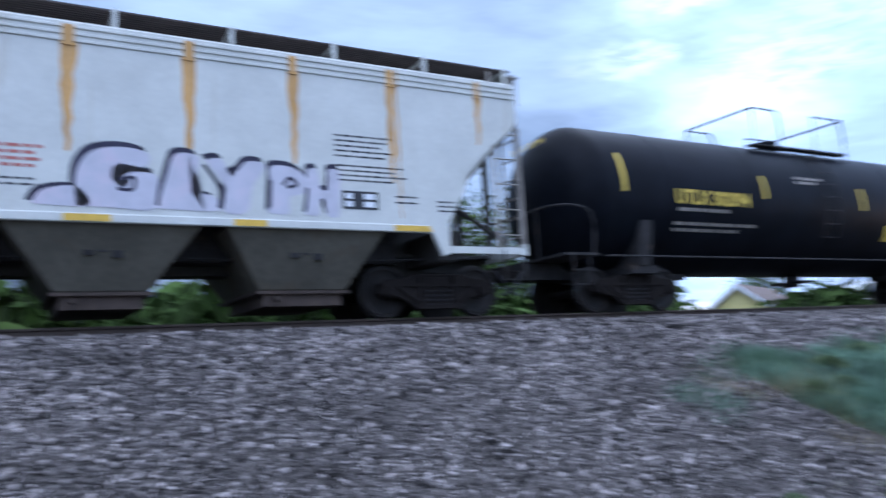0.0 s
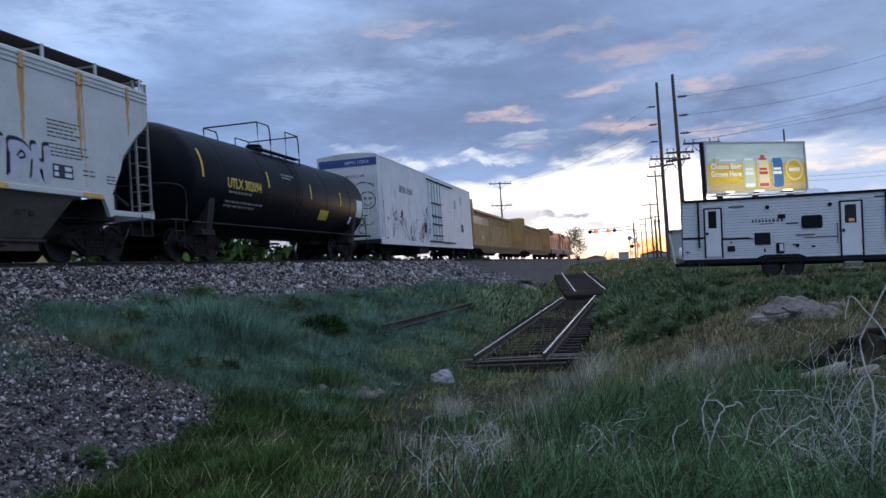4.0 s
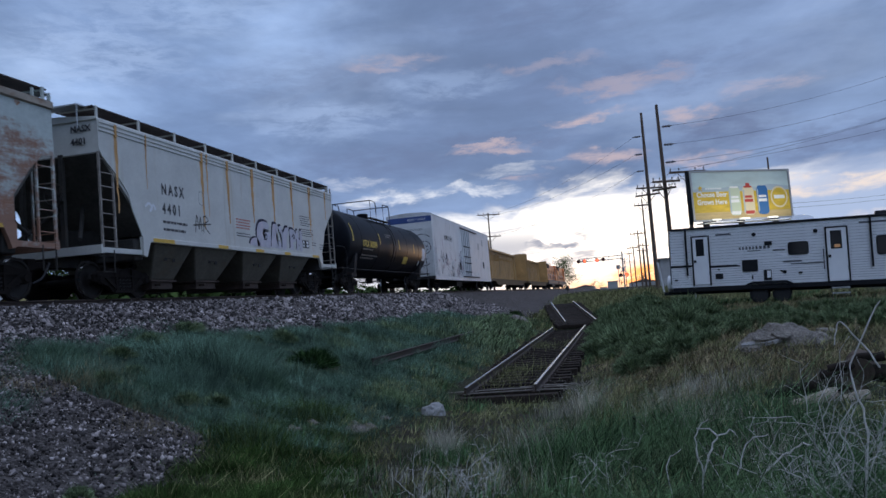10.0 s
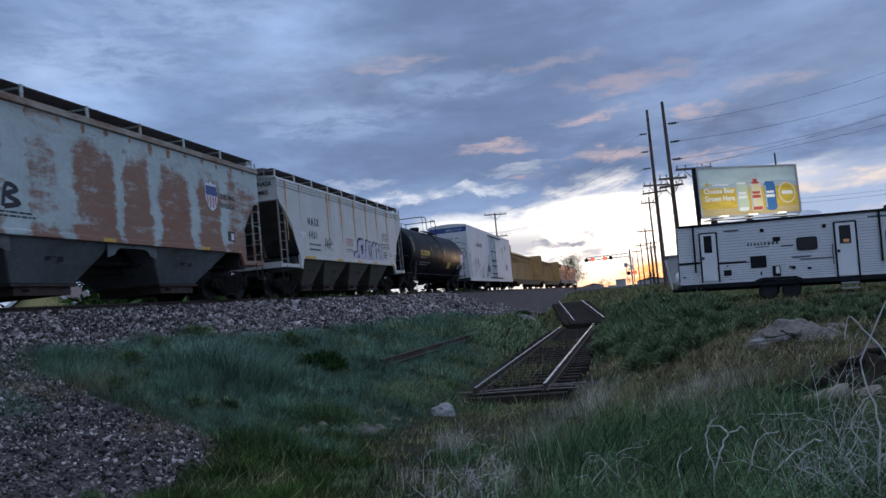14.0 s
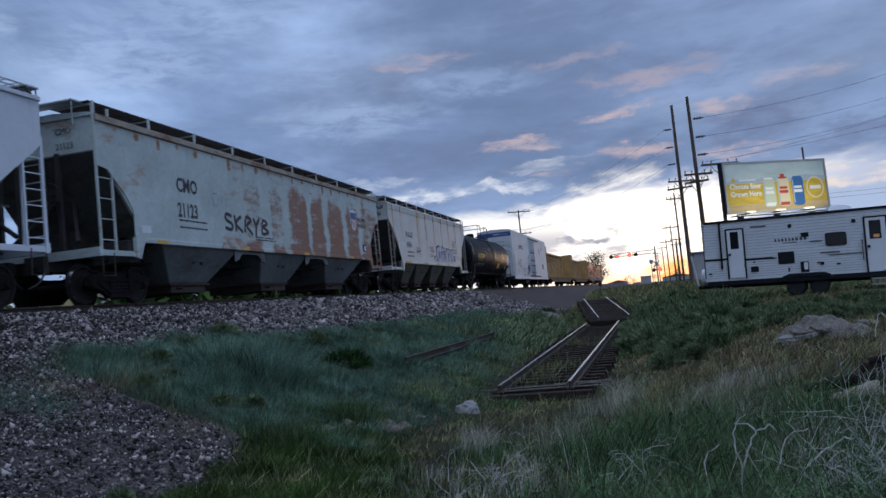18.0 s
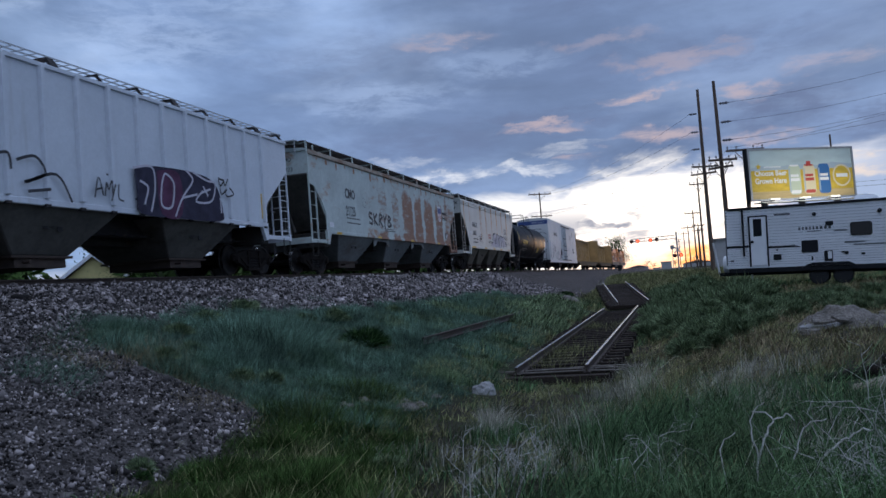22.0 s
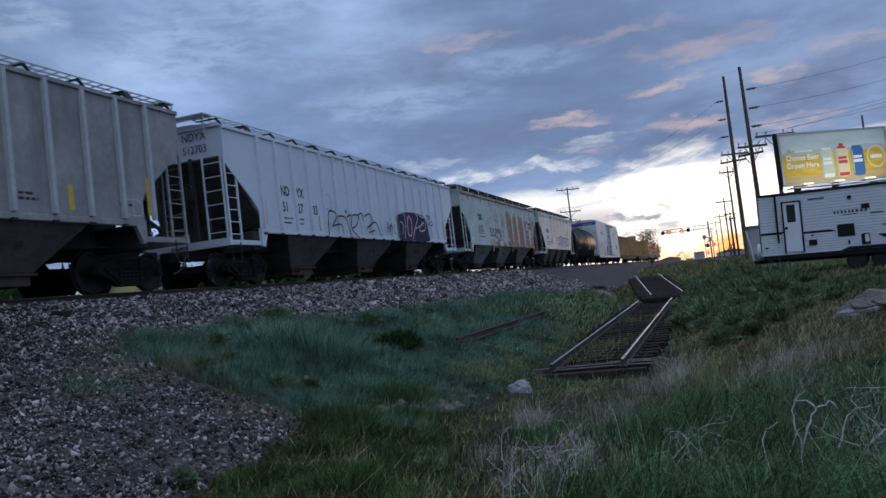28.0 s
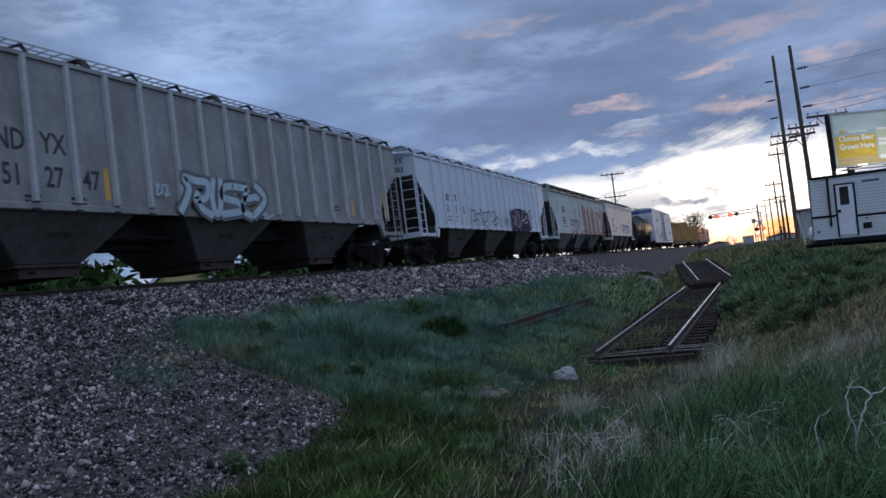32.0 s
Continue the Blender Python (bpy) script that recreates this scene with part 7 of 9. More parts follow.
    b("lamp_glow", (6.3, -0.069, 2.58), (6.5, -0.0665, 2.70), "warm_lamp", d2, "warm lamp seen behind the glass")
    b("grab_bar", (5.88, -0.12, 1.75), (5.91, -0.09, 2.55), "trailer_dark")

    def window(name, x0, x1, z0, z1):
        bm = bmesh.new()
        r = 0.10
        pts = []
        for cx, cz, a in ((x1 - r, z1 - r, 0), (x0 + r, z1 - r, 90), (x0 + r, z0 + r, 180), (x1 - r, z0 + r, 270)):
            pts += [(cx + r * math.cos(radians(a + k * 22.5)), cz + r * math.sin(radians(a + k * 22.5))) for k in range(5)]
        slab(bm, pts, 1, -0.05, -0.015)
        w = part(name, bm, M["trailer_dark"], t)
        bm = bmesh.new()
        slab(bm, [(x0 + (p - x0) * 0.92 + (x1 - x0) * 0.04, z0 + (q - z0) * 0.88 + (z1 - z0) * 0.06) for p, q in pts], 1, -0.056, -0.049)
        part("window_pane", bm, M["dark_glass"], w)
    window("side_window", 4.62, 5.38, 2.38, 2.90)
    window("side_window", 7.75, 8.7, 2.2, 2.95)
    b("vent_cover", (2.86, -0.05, 1.80), (3.46, -0.018, 2.28), "trailer_dark", t, "black louvred vent", 0.01)
    b("vent_cover", (1.80, -0.045, 1.55), (2.10, -0.018, 1.78), "trailer_dark", t, "small dark hatch", 0.01)
    hatch = b("service_hatch", (3.66, -0.045, 1.42), (3.96, -0.018, 1.84), "trailer_dark", t, "", 0.01)
    b("hatch_lid", (3.79, -0.052, 1.52), (3.93, -0.044, 1.80), "trailer_white", hatch)
    b("vent_cover", (3.76, -0.045, 2.82), (4.04, -0.018, 2.99), "trailer_dark", t, "", 0.01)
    for x, z, r in ((3.38, 3.30, 0.08), (5.66, 3.28, 0.08), (4.45, 1.72, 0.07), (1.95, 1.95, 0.035)):
        bm = bmesh.new()
        tube(bm, (x, -0.06, z), (x, -0.01, z), r, 16)
        part("round_vent", bm, M["trailer_dark"], t)
    for x, z, w, h in ((4.28, 1.74, 0.12, 0.05), (4.95, 1.62, 0.14, 0.08), (0.15, 1.55, 0.12, 0.06), (3.2, 1.48, 0.06, 0.16)):
        b("small_fitting", (x, -0.04, z), (x + w, -0.018, z + h), "trailer_dark")
    # unreadable name on the side
    rng = random.Random(4)
    x = 2.78
    while x < 4.0:
        w = rng.uniform(0.06, 0.10)
        b("name_bar", (x, -0.024, 2.70), (x + w, -0.0185, 2.82), "trailer_grey")
        x += w + 0.06
    b("name_bar", (3.1, -0.024, 2.62), (3.6, -0.0185, 2.65), "trailer_grey")
    b("name_bar", (4.05, -0.024, 2.58), (4.5, -0.0185, 2.64), "trailer_grey")
    # roof gear
    bm = bmesh.new()
    slab(bm, [(4.80, 3.74), (5.72, 3.74), (5.62, 3.92), (5.30, 4.02), (4.95, 4.02), (4.82, 3.95)], 1, 0.8, 1.6)
    bevel(bm, 0.04, 2)
    part("air_conditioner", bm, M["trailer_white"], t, "white rooftop air conditioner")
    b("roof_vent", (7.85, 0.9, 3.72), (8.3, 1.35, 3.95), "trailer_dark", t, "", 0.03)
    b("roof_vent", (1.6, 0.9, 3.72), (2.0, 1.3, 3.86), "trailer_white", t, "", 0.03)
    b("roof_vent", (3.0, 0.9, 3.72), (3.4, 1.3, 3.84), "trailer_white", t, "", 0.03)
    # wheels
    for s in (0.12, W - 0.36):
        for x in (3.42, 4.28):
            bm = bmesh.new()
            turned(bm, [(s, 0.17), (s, 0.30), (s + 0.02, 0.345), (s + 0.05, 0.36), (s + 0.19, 0.36), (s + 0.22, 0.345), (s + 0.24, 0.30), (s + 0.24, 0.17)], 24, "Y")
            bmesh.ops.translate(bm, verts=bm.verts[:], vec=(x, 0, 0.86))
            tyre = part("tyre", bm, M["rubber"], t, smooth=True)
            bm = bmesh.new()
            tube(bm, (x, s + 0.03, 0.86), (x, s + 0.2, 0.86), 0.18, 16)
            part("rim", bm, M["galv"], tyre)
    bm = bmesh.new()
    pts = [(2.85, 1.12), (2.98, 1.30), (3.42 - 0.2, 1.38), (4.5, 1.38), (4.70, 1.30), (4.85, 1.12)]
    slab(bm, pts + [(4.7, 1.10), (4.5, 1.27), (3.2, 1.27), (3.0, 1.10)], 1, -0.06, 0.3)
    part("fender", bm, M["trailer_dark"], t)
    for s in (0.5, W - 0.6):
        b("chassis_rail", (-0.4, s, 0.95), (LEN + 0.6, s + 0.1, 1.10), "trailer_dark")
    for x in (0.9, 8.2):
        bm = bmesh.new()
        tube(bm, (x, 0.4, 0.38), (x, 0.4, 1.0), 0.04, 8)
        box(bm, (x - 0.12, 0.28, 0.34), (x + 0.12, 0.52, 0.40))
        part("jack", bm, M["galv"], t)
    # steps
    st = b("entry_steps", (6.10, -0.62, 0.98), (6.72, -0.02, 1.03), "galv", t, "folded metal entry steps")
    for k, z in enumerate((0.36, 0.56, 0.78)):
        b("step_tread", (6.10, -0.86 + 0.16 * k - 0.1, z), (6.72, -0.60 + 0.16 * k - 0.1, z + 0.05), "galv", st)
    for x in (6.08, 6.70):
        bm = bmesh.new()
        slab(bm, [(-0.98, 0.26), (-0.93, 0.26), (-0.02, 1.12), (-0.08, 1.12)], 0, x, x + 0.03)
        part("step_side", bm, M["trailer_dark"], st)
    # rear spare-wheel cover
    bm = bmesh.new()
    turned(bm, [(-0.24, 0.0001), (-0.24, 0.32), (-0.20, 0.36), (-0.02, 0.36), (0.0, 0.34)], 24, "X")
    bmesh.ops.translate(bm, verts=bm.verts[:], vec=(0, 0.75, 1.45))
    part("spare_wheel_cover", bm, M["trailer_white"], t, "white spare wheel cover", smooth=True)
    # rear bumper bar
    bm = bmesh.new()
    tube(bm, (-0.25, 0.2, 1.06), (-0.25, W - 0.2, 1.06), 0.05, 8)
    tube(bm, (-0.25, 0.5, 1.06), (0.1, 0.5, 1.06), 0.05, 8)
    part("bumper", bm, M["trailer_dark"], t)


trailer()


# ---- billboard ----
M["ad_sky"] = shader("printed_pale_sky", (0.50, 0.60, 0.58), 0.6, grain=[((0.4, 0.4, 1.2), 0.85, 1.15)])
M["ad_field"] = shader("printed_barley_field", (0.62, 0.42, 0.04), 0.6, grain=[((1.0, 1, 3), 0.75, 1.2)])
M["ad_wood"] = shader("printed_table_top", (0.55, 0.40, 0.17), 0.6, grain=[((0.8, 1, 9), 0.8, 1.15)])
M["ad_hill"] = shader("printed_far_hills", (0.40, 0.48, 0.52), 0.6)
M["ad_white"] = shader("printed_white", (0.80, 0.80, 0.76), 0.6)
M["ad_green"] = shader("printed_pale_can", (0.52, 0.58, 0.42), 0.5)
M["ad_cream"] = shader("printed_cream_can", (0.70, 0.60, 0.38), 0.5)
M["ad_red"] = shader("printed_red", (0.48, 0.06, 0.04), 0.5)
M["ad_blue"] = shader("printed_blue_can", (0.035, 0.14, 0.34), 0.5)
M["lamp_white"] = shader("lit_billboard_lamp", (0.8, 0.8, 0.75), 0.5, emit=((1.0, 0.93, 0.75), 0.25))


def billboard():
    ang = math.degrees(math.atan2(4.5, 6.9))
    t = thing("billboard", "roadside billboard with a beer advertisement over the trailer", "billboard", (5.2, 53.3, 0.0), ang)
    Z0, Z1, W = 5.32, 8.56, 8.15

    def b(name, lo, hi, mat, label="", parent=t):
        bm = bmesh.new()
        box(bm, lo, hi)
        return part(name, bm, M[mat], parent, label)
    face = b("panel", (0, 0, Z0), (W, 0.18, Z1), "trailer_grey", "printed advertising panel")
    ad = lambda name, lo, hi, mat: b(name, (lo[0], -0.012, lo[1]), (hi[0], -0.004, hi[1]), mat, "", face)
    ad("printed_sky", (0.06, 7.2), (W - 0.06, Z1 - 0.06), "ad_sky")
    ad("printed_field", (0.06, 5.85), (W - 0.06, 7.2), "ad_field")
    ad("printed_table", (0.06, Z0 + 0.05), (W - 0.06, 5.85), "ad_wood")
    bm = bmesh.new()
    slab(bm, [(0.1, 7.21), (W - 0.1, 7.21), (W - 0.1, 7.45), (6.5, 7.62), (5.2, 7.42), (3.6, 7.58), (2.2, 7.40), (0.9, 7.50), (0.1, 7.35)], 1, -0.016, -0.012)
    part("printed_hill_range", bm, M["ad_hill"], face)
    for x, mat, cap in ((2.95, "ad_green", "ad_white"), (4.10, "ad_cream", "ad_red"), (5.28, "ad_blue", "ad_blue")):
        bm = bmesh.new()
        slab(bm, [(x + 0.10, 5.62), (x + 0.28, 5.57), (x + 0.66, 5.57), (x + 0.84, 5.62), (x + 0.94, 5.76), (x + 0.94, 7.25), (x + 0.86, 7.42), (x + 0.80, 7.52), (x + 0.14, 7.52), (x + 0.08, 7.42), (x, 7.25), (x, 5.76)], 1, -0.022, -0.016)
        can = part("printed_can", bm, M[mat], face)
        bm = bmesh.new()
        slab(bm, [(x + 0.10, 7.44), (x + 0.14, 7.52), (x + 0.80, 7.52), (x + 0.84, 7.44), (x + 0.66, 7.40), (x + 0.28, 7.40)], 1, -0.026, -0.0225)
        part("printed_can_top", bm, M[cap], can)
        if mat == "ad_cream":
            b("printed_bottle_cap", (x + 0.30, -0.026, 7.50), (x + 0.64, -0.0225, 7.72), cap, "", can)
        for z, w, h in ((6.72, 0.62, 0.16), (6.44, 0.70, 0.20)):
            b("printed_can_label", (x + 0.47 - w / 2, -0.026, z), (x + 0.47 + w / 2, -0.0225, z + h), "ad_white" if mat != "ad_cream" else "ad_red", "", can)
        bm = bmesh.new()
        slab(bm, [(x + 0.06, 5.86), (x + 0.88, 5.86), (x + 0.88, 5.76), (x + 0.80, 5.64), (x + 0.14, 5.64), (x + 0.06, 5.76)], 1, -0.026, -0.0225)
        part("printed_can_foot", bm, M[cap], can)
        bm = bmesh.new()
        slab(bm, [(x + 0.03, 5.80), (x + 0.13, 5.74), (x + 0.13, 7.30), (x + 0.03, 7.22)], 1, -0.029, -0.0265)
        part("printed_can_edge", bm, M["ad_hill"], can)
    bm = bmesh.new()
    tube(bm, (7.18, -0.022, 6.72), (7.18, -0.016, 6.72), 0.74, 24)
    badge = part("printed_badge", bm, M["ad_cream"], face)
    bm = bmesh.new()
    tube(bm, (7.18, -0.027, 6.72), (7.18, -0.0225, 6.72), 0.62, 24)
    part("printed_badge_ring", bm, M["ad_field"], badge)
    b("printed_band", (6.72, -0.031, 6.60), (7.64, -0.0275, 6.84), "ad_white", "", badge)
    bm = bmesh.new()
    pts = []
    for k in range(10):
        r = 0.22 if k % 2 == 0 else 0.10
        pts.append((0.68 + r * math.sin(k * math.pi / 5), 7.44 + r * math.cos(k * math.pi / 5)))
    slab(bm, pts, 1, -0.022, -0.0165)
    part("printed_star", bm, M["ad_field"], face)
    x = 1.1
    while x < 2.35:
        b("printed_bar", (x, -0.022, 7.36), (x + 0.14, -0.0165, 7.46), "ad_white", "", face)
        x += 0.19
    for txt, z in (("Choose Beer", 6.86), ("Grown Here", 6.36)):
        lettering("lettering", txt, 0.50, M["ad_white"], face, (0.34, -0.024, z), (90, 0, 0), 0.92, 0.012)
    for lo, hi in (((-0.08, -0.06, Z0 - 0.06), (W + 0.08, 0.0, Z0 + 0.05)), ((-0.08, -0.06, Z1 - 0.05), (W + 0.08, 0.0, Z1 + 0.06)), ((-0.08, -0.06, Z0 + 0.05), (0.05, 0.0, Z1 - 0.05)), ((W - 0.05, -0.06, Z0 + 0.05), (W + 0.08, 0.0, Z1 - 0.05))):
        b("frame_trim", lo, hi, "galv", "", face)
    b("side_edge", (-0.16, 0.02, Z0 - 0.2), (-0.09, 0.28, Z1 + 0.05), "trailer_dark", "dark back panel edge")
    for x in (1.2, 4.1, 7.0):
        b("support_post", (x - 0.15, 0.2, 0.35), (x + 0.15, 0.5, Z1 - 0.3), "rust_dark", "steel support post")
    b("catwalk", (0.0, -0.9, Z0 - 0.26), (W, -0.15, Z0 - 0.20), "galv", "metal catwalk")
    for x in (0.6, 2.9, 5.2, 7.5):
        arm = b("lamp_arm", (x - 0.03, -1.3, Z0 - 0.20), (x + 0.03, -0.2, Z0 - 0.14), "trailer_dark")
        b("lamp_head", (x - 0.35, -1.42, Z0 - 0.14), (x + 0.35, -1.22, Z0 - 0.04), "lamp_white", "lit lamp bar", arm)


billboard()
lamp = new("billboard_lamp", bpy.data.lights.new("billboard_lamp", "AREA"))
lamp.data.shape, lamp.data.size, lamp.data.size_y, lamp.data.energy, lamp.data.color = "RECTANGLE", 7.6, 0.15, 95, (1.0, 0.95, 0.82)
lamp.matrix_world = Matrix.Translation((5.2, 53.3, 0)) @ pose(0, 0, 0, 0, 0, math.degrees(math.atan2(4.5, 6.9))) @ look((4.07, -2.2, 5.2), (4.07, 0.0, 7.6))

# ---- utility poles and wires ----
M["pole_wood"] = shader("weathered_pole_wood", (0.12, 0.085, 0.065), 0.9, grain=[((8, 8, 1), 0.7, 1.35), (20, 0.85, 1.15)], bump=[((20, 20, 2), 0.3, 0.01)])
M["wire"] = shader("dark_wire", (0.03, 0.03, 0.035), 0.6)
M["porcelain"] = shader("grey_insulator", (0.16, 0.16, 0.18), 0.35)


def pole(x, y, top, r, arms, label, insulators=(), lean=0.0):
    z0 = ground_z(x, y) - 0.2
    t = thing("utility_pole", label, "utility pole", (x, y, z0), group="utility poles")
    bm = bmesh.new()
    n = 8
    path_tube(bm, [(lean * (i / (n - 1)) ** 2, 0, (top - z0) * i / (n - 1)) for i in range(n)], [r * (1.15 - 0.5 * i / (n - 1)) for i in range(n)], 12)
    part("pole", bm, M["pole_wood"], t, smooth=True)
    for z, half, turn in arms:
        bm = bmesh.new()
        box(bm, (-half, -r - 0.12, z - z0 - 0.07), (half, -r, z - z0 + 0.07), 0, None)
        tube(bm, (-half * 0.6, -r - 0.05, z - z0), (0, -r - 0.03, z - z0 - 0.8), 0.025, 6)
        tube(bm, (half * 0.6, -r - 0.05, z - z0), (0, -r - 0.03, z - z0 - 0.8), 0.025, 6)
        bmesh.ops.rotate(bm, verts=bm.verts[:], cent=(0, 0, 0), matrix=Matrix.Rotation(radians(turn), 3, "Z"))
        arm = part("crossarm", bm, M["pole_wood"], t)
        for k in (-0.92, -0.45, 0.45, 0.92):
            bm = bmesh.new()
            turned(bm, [(z - z0 + 0.07, 0.02), (z - z0 + 0.16, 0.025), (z - z0 + 0.18, 0.06), (z - z0 + 0.26, 0.05), (z - z0 + 0.30, 0.02)], 8, "Z")
            p = Matrix.Rotation(radians(turn), 3, "Z") @ Vector((k * half, -r - 0.06, 0))
            bmesh.ops.translate(bm, verts=bm.verts[:], vec=p)
            part("insulator", bm, M["porcelain"], arm)
    for z, side in insulators:
        bm = bmesh.new()
        turned(bm, [(0.05, 0.03), (0.15, 0.10), (0.2, 0.05), (0.28, 0.11), (0.33, 0.05), (0.42, 0.11), (0.5, 0.05), (0.6, 0.03)], 10, "X")
        bmesh.ops.scale(bm, verts=bm.verts[:], vec=(side * 1.3, 1, 1))
        bmesh.ops.translate(bm, verts=bm.verts[:], vec=(side * r * 0.7, 0, z - z0))
        part("insulator", bm, M["porcelain"], t)
    return t


def wire(points, sag, r=0.010):
    bm = bmesh.new()
    line = []
    for a, b in zip(points, points[1:]):
        a, b = Vector(a), Vector(b)
        for i in range(16):
            k = i / 16
            p = a.lerp(b, k)
            p.z -= sag * 4 * k * (1 - k)
            line.append(p)
    line.append(Vector(points[-1]))
    path_tube(bm, line, r, 4)
    ob = part("overhead_wire", bm, M["wire"])
    return tagged(ob, "thin dark overhead wire strung between utility poles", "wire", "overhead wires")


R_POLE, L_POLE, F_POLE = (3.85, 57.0), (3.38, 72.0), (-17.6, 114.0)
pole(*R_POLE, 14.05, 0.155, ((8.55, 1.0, 20), (8.05, 0.85, -25)), "tall weathered wooden utility pole with side insulators", ((12.45, 1), (11.15, 1), (9.9, 1)), -0.05)
pole(*L_POLE, 16.8, 0.17, ((10.0, 1.2, 25), (9.4, 1.1, -20)), "tall weathered wooden utility pole with side insulators", ((14.7, -1), (13.1, -1), (11.6, -1)), 0.05)
pole(*F_POLE, 13.9, 0.14, ((13.6, 1.75, 30), (10.4, 1.6, 30)), "wooden utility pole with crossarms beyond the track")
pole(5.25, 56.2, 9.05, 0.15, ((8.95, 1.3, 20),), "wooden utility pole beside the billboard")
pole(3.5, 92.0, 11.2, 0.115, ((10.5, 1.0, 15),), "wooden utility pole with a crossarm")
pole(3.45, 118.0, 9.5, 0.115, ((9.0, 1.2, 10),), "wooden utility pole far down the road")
pole(3.3, 150.0, 9.0, 0.115, ((8.5, 1.2, 10),), "wooden utility pole far down the road")
pole(3.1, 188.0, 9.6, 0.115, ((9.0, 1.2, 10),), "wooden utility pole far down the road")
pole(2.4, 235.0, 10.0, 0.115, ((9.4, 1.2, 10),), "wooden utility pole far down the road")
pole(4.6, 135.0, 8.4, 0.115, ((8.0, 1.0, 10),), "wooden utility pole far down the road")
pole(5.6, 170.0, 9.2, 0.115, ((8.7, 1.2, 10),), "wooden utility pole far down the road")
pole(12.4, 66.0, 10.7, 0.10, (), "thin mast behind the billboard")
for z0, z1, z2 in ((14.7, 13.75, 18.2), (13.1, 13.5, 16.2), (11.6, 10.5, 14.9)):
    wire(((L_POLE[0] - 0.8, L_POLE[1], z0), (F_POLE[0] + 0.6, F_POLE[1], z1)), 0.9)
for z0, z1 in ((12.45, 17.6), (11.15, 15.7), (9.9, 14.4)):
    wire(((R_POLE[0] + 0.8, R_POLE[1], z0), (28.0, 66.0, z1)), 0.8)
for k in (-1.0, -0.4, 0.4, 1.0):
    wire(((5.25 + k, 56.2, 9.25), (3.85 + k * 0.8, 57.3, 8.75), (3.38 + k, 72.0, 10.2), (3.5 + k * 0.9, 92.0, 10.8), (3.45 + k, 118.0, 9.3), (3.3 + k, 150.0, 8.8), (3.1 + k, 188, 9.3)), 0.35, 0.008)
for k in (-0.8, 0.8):
    wire(((5.25 + k, 56.2, 9.25), (30.0, 48.0, 12.4 + k)), 0.7, 0.009)
for k in (0.0, 0.35):
    wire(((12.4, 66.0, 6.6 + k), (40.0, 80.0, 8.6 + k)), 0.5, 0.010)


def guy_post():
    bm = bmesh.new()
    tube(bm, (3.15, 58.0, ground_z(3.15, 58) - 0.1), (2.85, 58.0, 3.0), 0.07, 10)
    tagged(part("guy_marker", bm, M["white_paint"]), "white leaning guy wire marker post in the grass", "post")


guy_post()

# ---- level crossing ----
M["red_lit"] = shader("red_lit_signal_lens", (0.5, 0.02, 0.01), 0.3, emit=((1.0, 0.05, 0.02), 7.0))


M["red_dark"] = shader("unlit_red_lens", (0.16, 0.01, 0.01), 0.3)


def crossing():
    t = thing("crossing_signal", "railway crossing cantilever with lit red lamps", "crossing signal", (0.9, 115.0, ground_z(0.9, 115)))

    def b(name, lo, hi, mat, label="", parent=t):
        bm = bmesh.new()
        box(bm, lo, hi)
        return part(name, bm, M[mat], parent, label)
    bm = bmesh.new()
    tube(bm, (0, 0, -0.1), (0, 0, 5.3), 0.11, 12)
    mast = part("mast", bm, M["galv"], t)
    tube_bm = bmesh.new()
    for z in (4.30, 4.75):
        tube(tube_bm, (0.1, 0, z + 0.05), (-6.2, 0, z), 0.05, 8)
    for i in range(10):
        x = 0.0 - i * 0.62
        tube(tube_bm, (x, 0, 4.30), (x, 0, 4.78), 0.025, 6)
        tube(tube_bm, (x, 0, 4.30), (x - 0.62, 0, 4.78), 0.02, 6)
    part("cantilever_arm", tube_bm, M["galv"], t)

    def lamps(x, z, parent_label):
        base = b("lamp_bar", (x - 0.7, -0.05, z - 0.03), (x + 0.7, 0.05, z + 0.03), "trailer_dark", parent_label)
        for s in (-0.42, 0.42):
            bm = bmesh.new()
            tube(bm, (x + s, -0.06, z), (x + s, -0.03, z), 0.27, 18)
            plate = part("backplate", bm, M["trailer_dark"], base)
            bm = bmesh.new()
            tube(bm, (x + s, -0.10, z), (x + s, -0.065, z), 0.16, 16)
            part("lens", bm, M["red_lit"] if (s > 0) == (z > 3 and x < -4 or z < 3) else M["red_dark"], base, "red lens")
            bm = bmesh.new()
            slab(bm, [(x + s + 0.2 * math.cos(radians(a)), z + 0.2 * math.sin(radians(a))) for a in range(0, 181, 20)] + [(x + s - 0.18, z), (x + s - 0.13, z + 0.12), (x + s, z + 0.18), (x + s + 0.13, z + 0.12), (x + s + 0.18, z)], 1, -0.35, -0.10)
            part("hood", bm, M["trailer_dark"], base)
    lamps(-5.7, 4.40, "pair of red lamps")
    lamps(-3.1, 4.40, "pair of red lamps")
    lamps(0.0, 1.95, "pair of red lamps")
    for a in (45, -45):
        bm = bmesh.new()
        box(bm, (-0.6, -0.16, -0.09), (0.6, -0.13, 0.09), 0, pose(0, 0, 2.75, 0, a, 0))
        part("crossbuck_board", bm, M["white_paint"], t)
    b("bell_box", (-0.95, -0.3, 2.85), (-0.45, 0.2, 3.4), "galv", "grey signal box")
    b("box_post", (-0.75, -0.1, -0.2), (-0.65, 0.0, 2.85), "galv")


crossing()


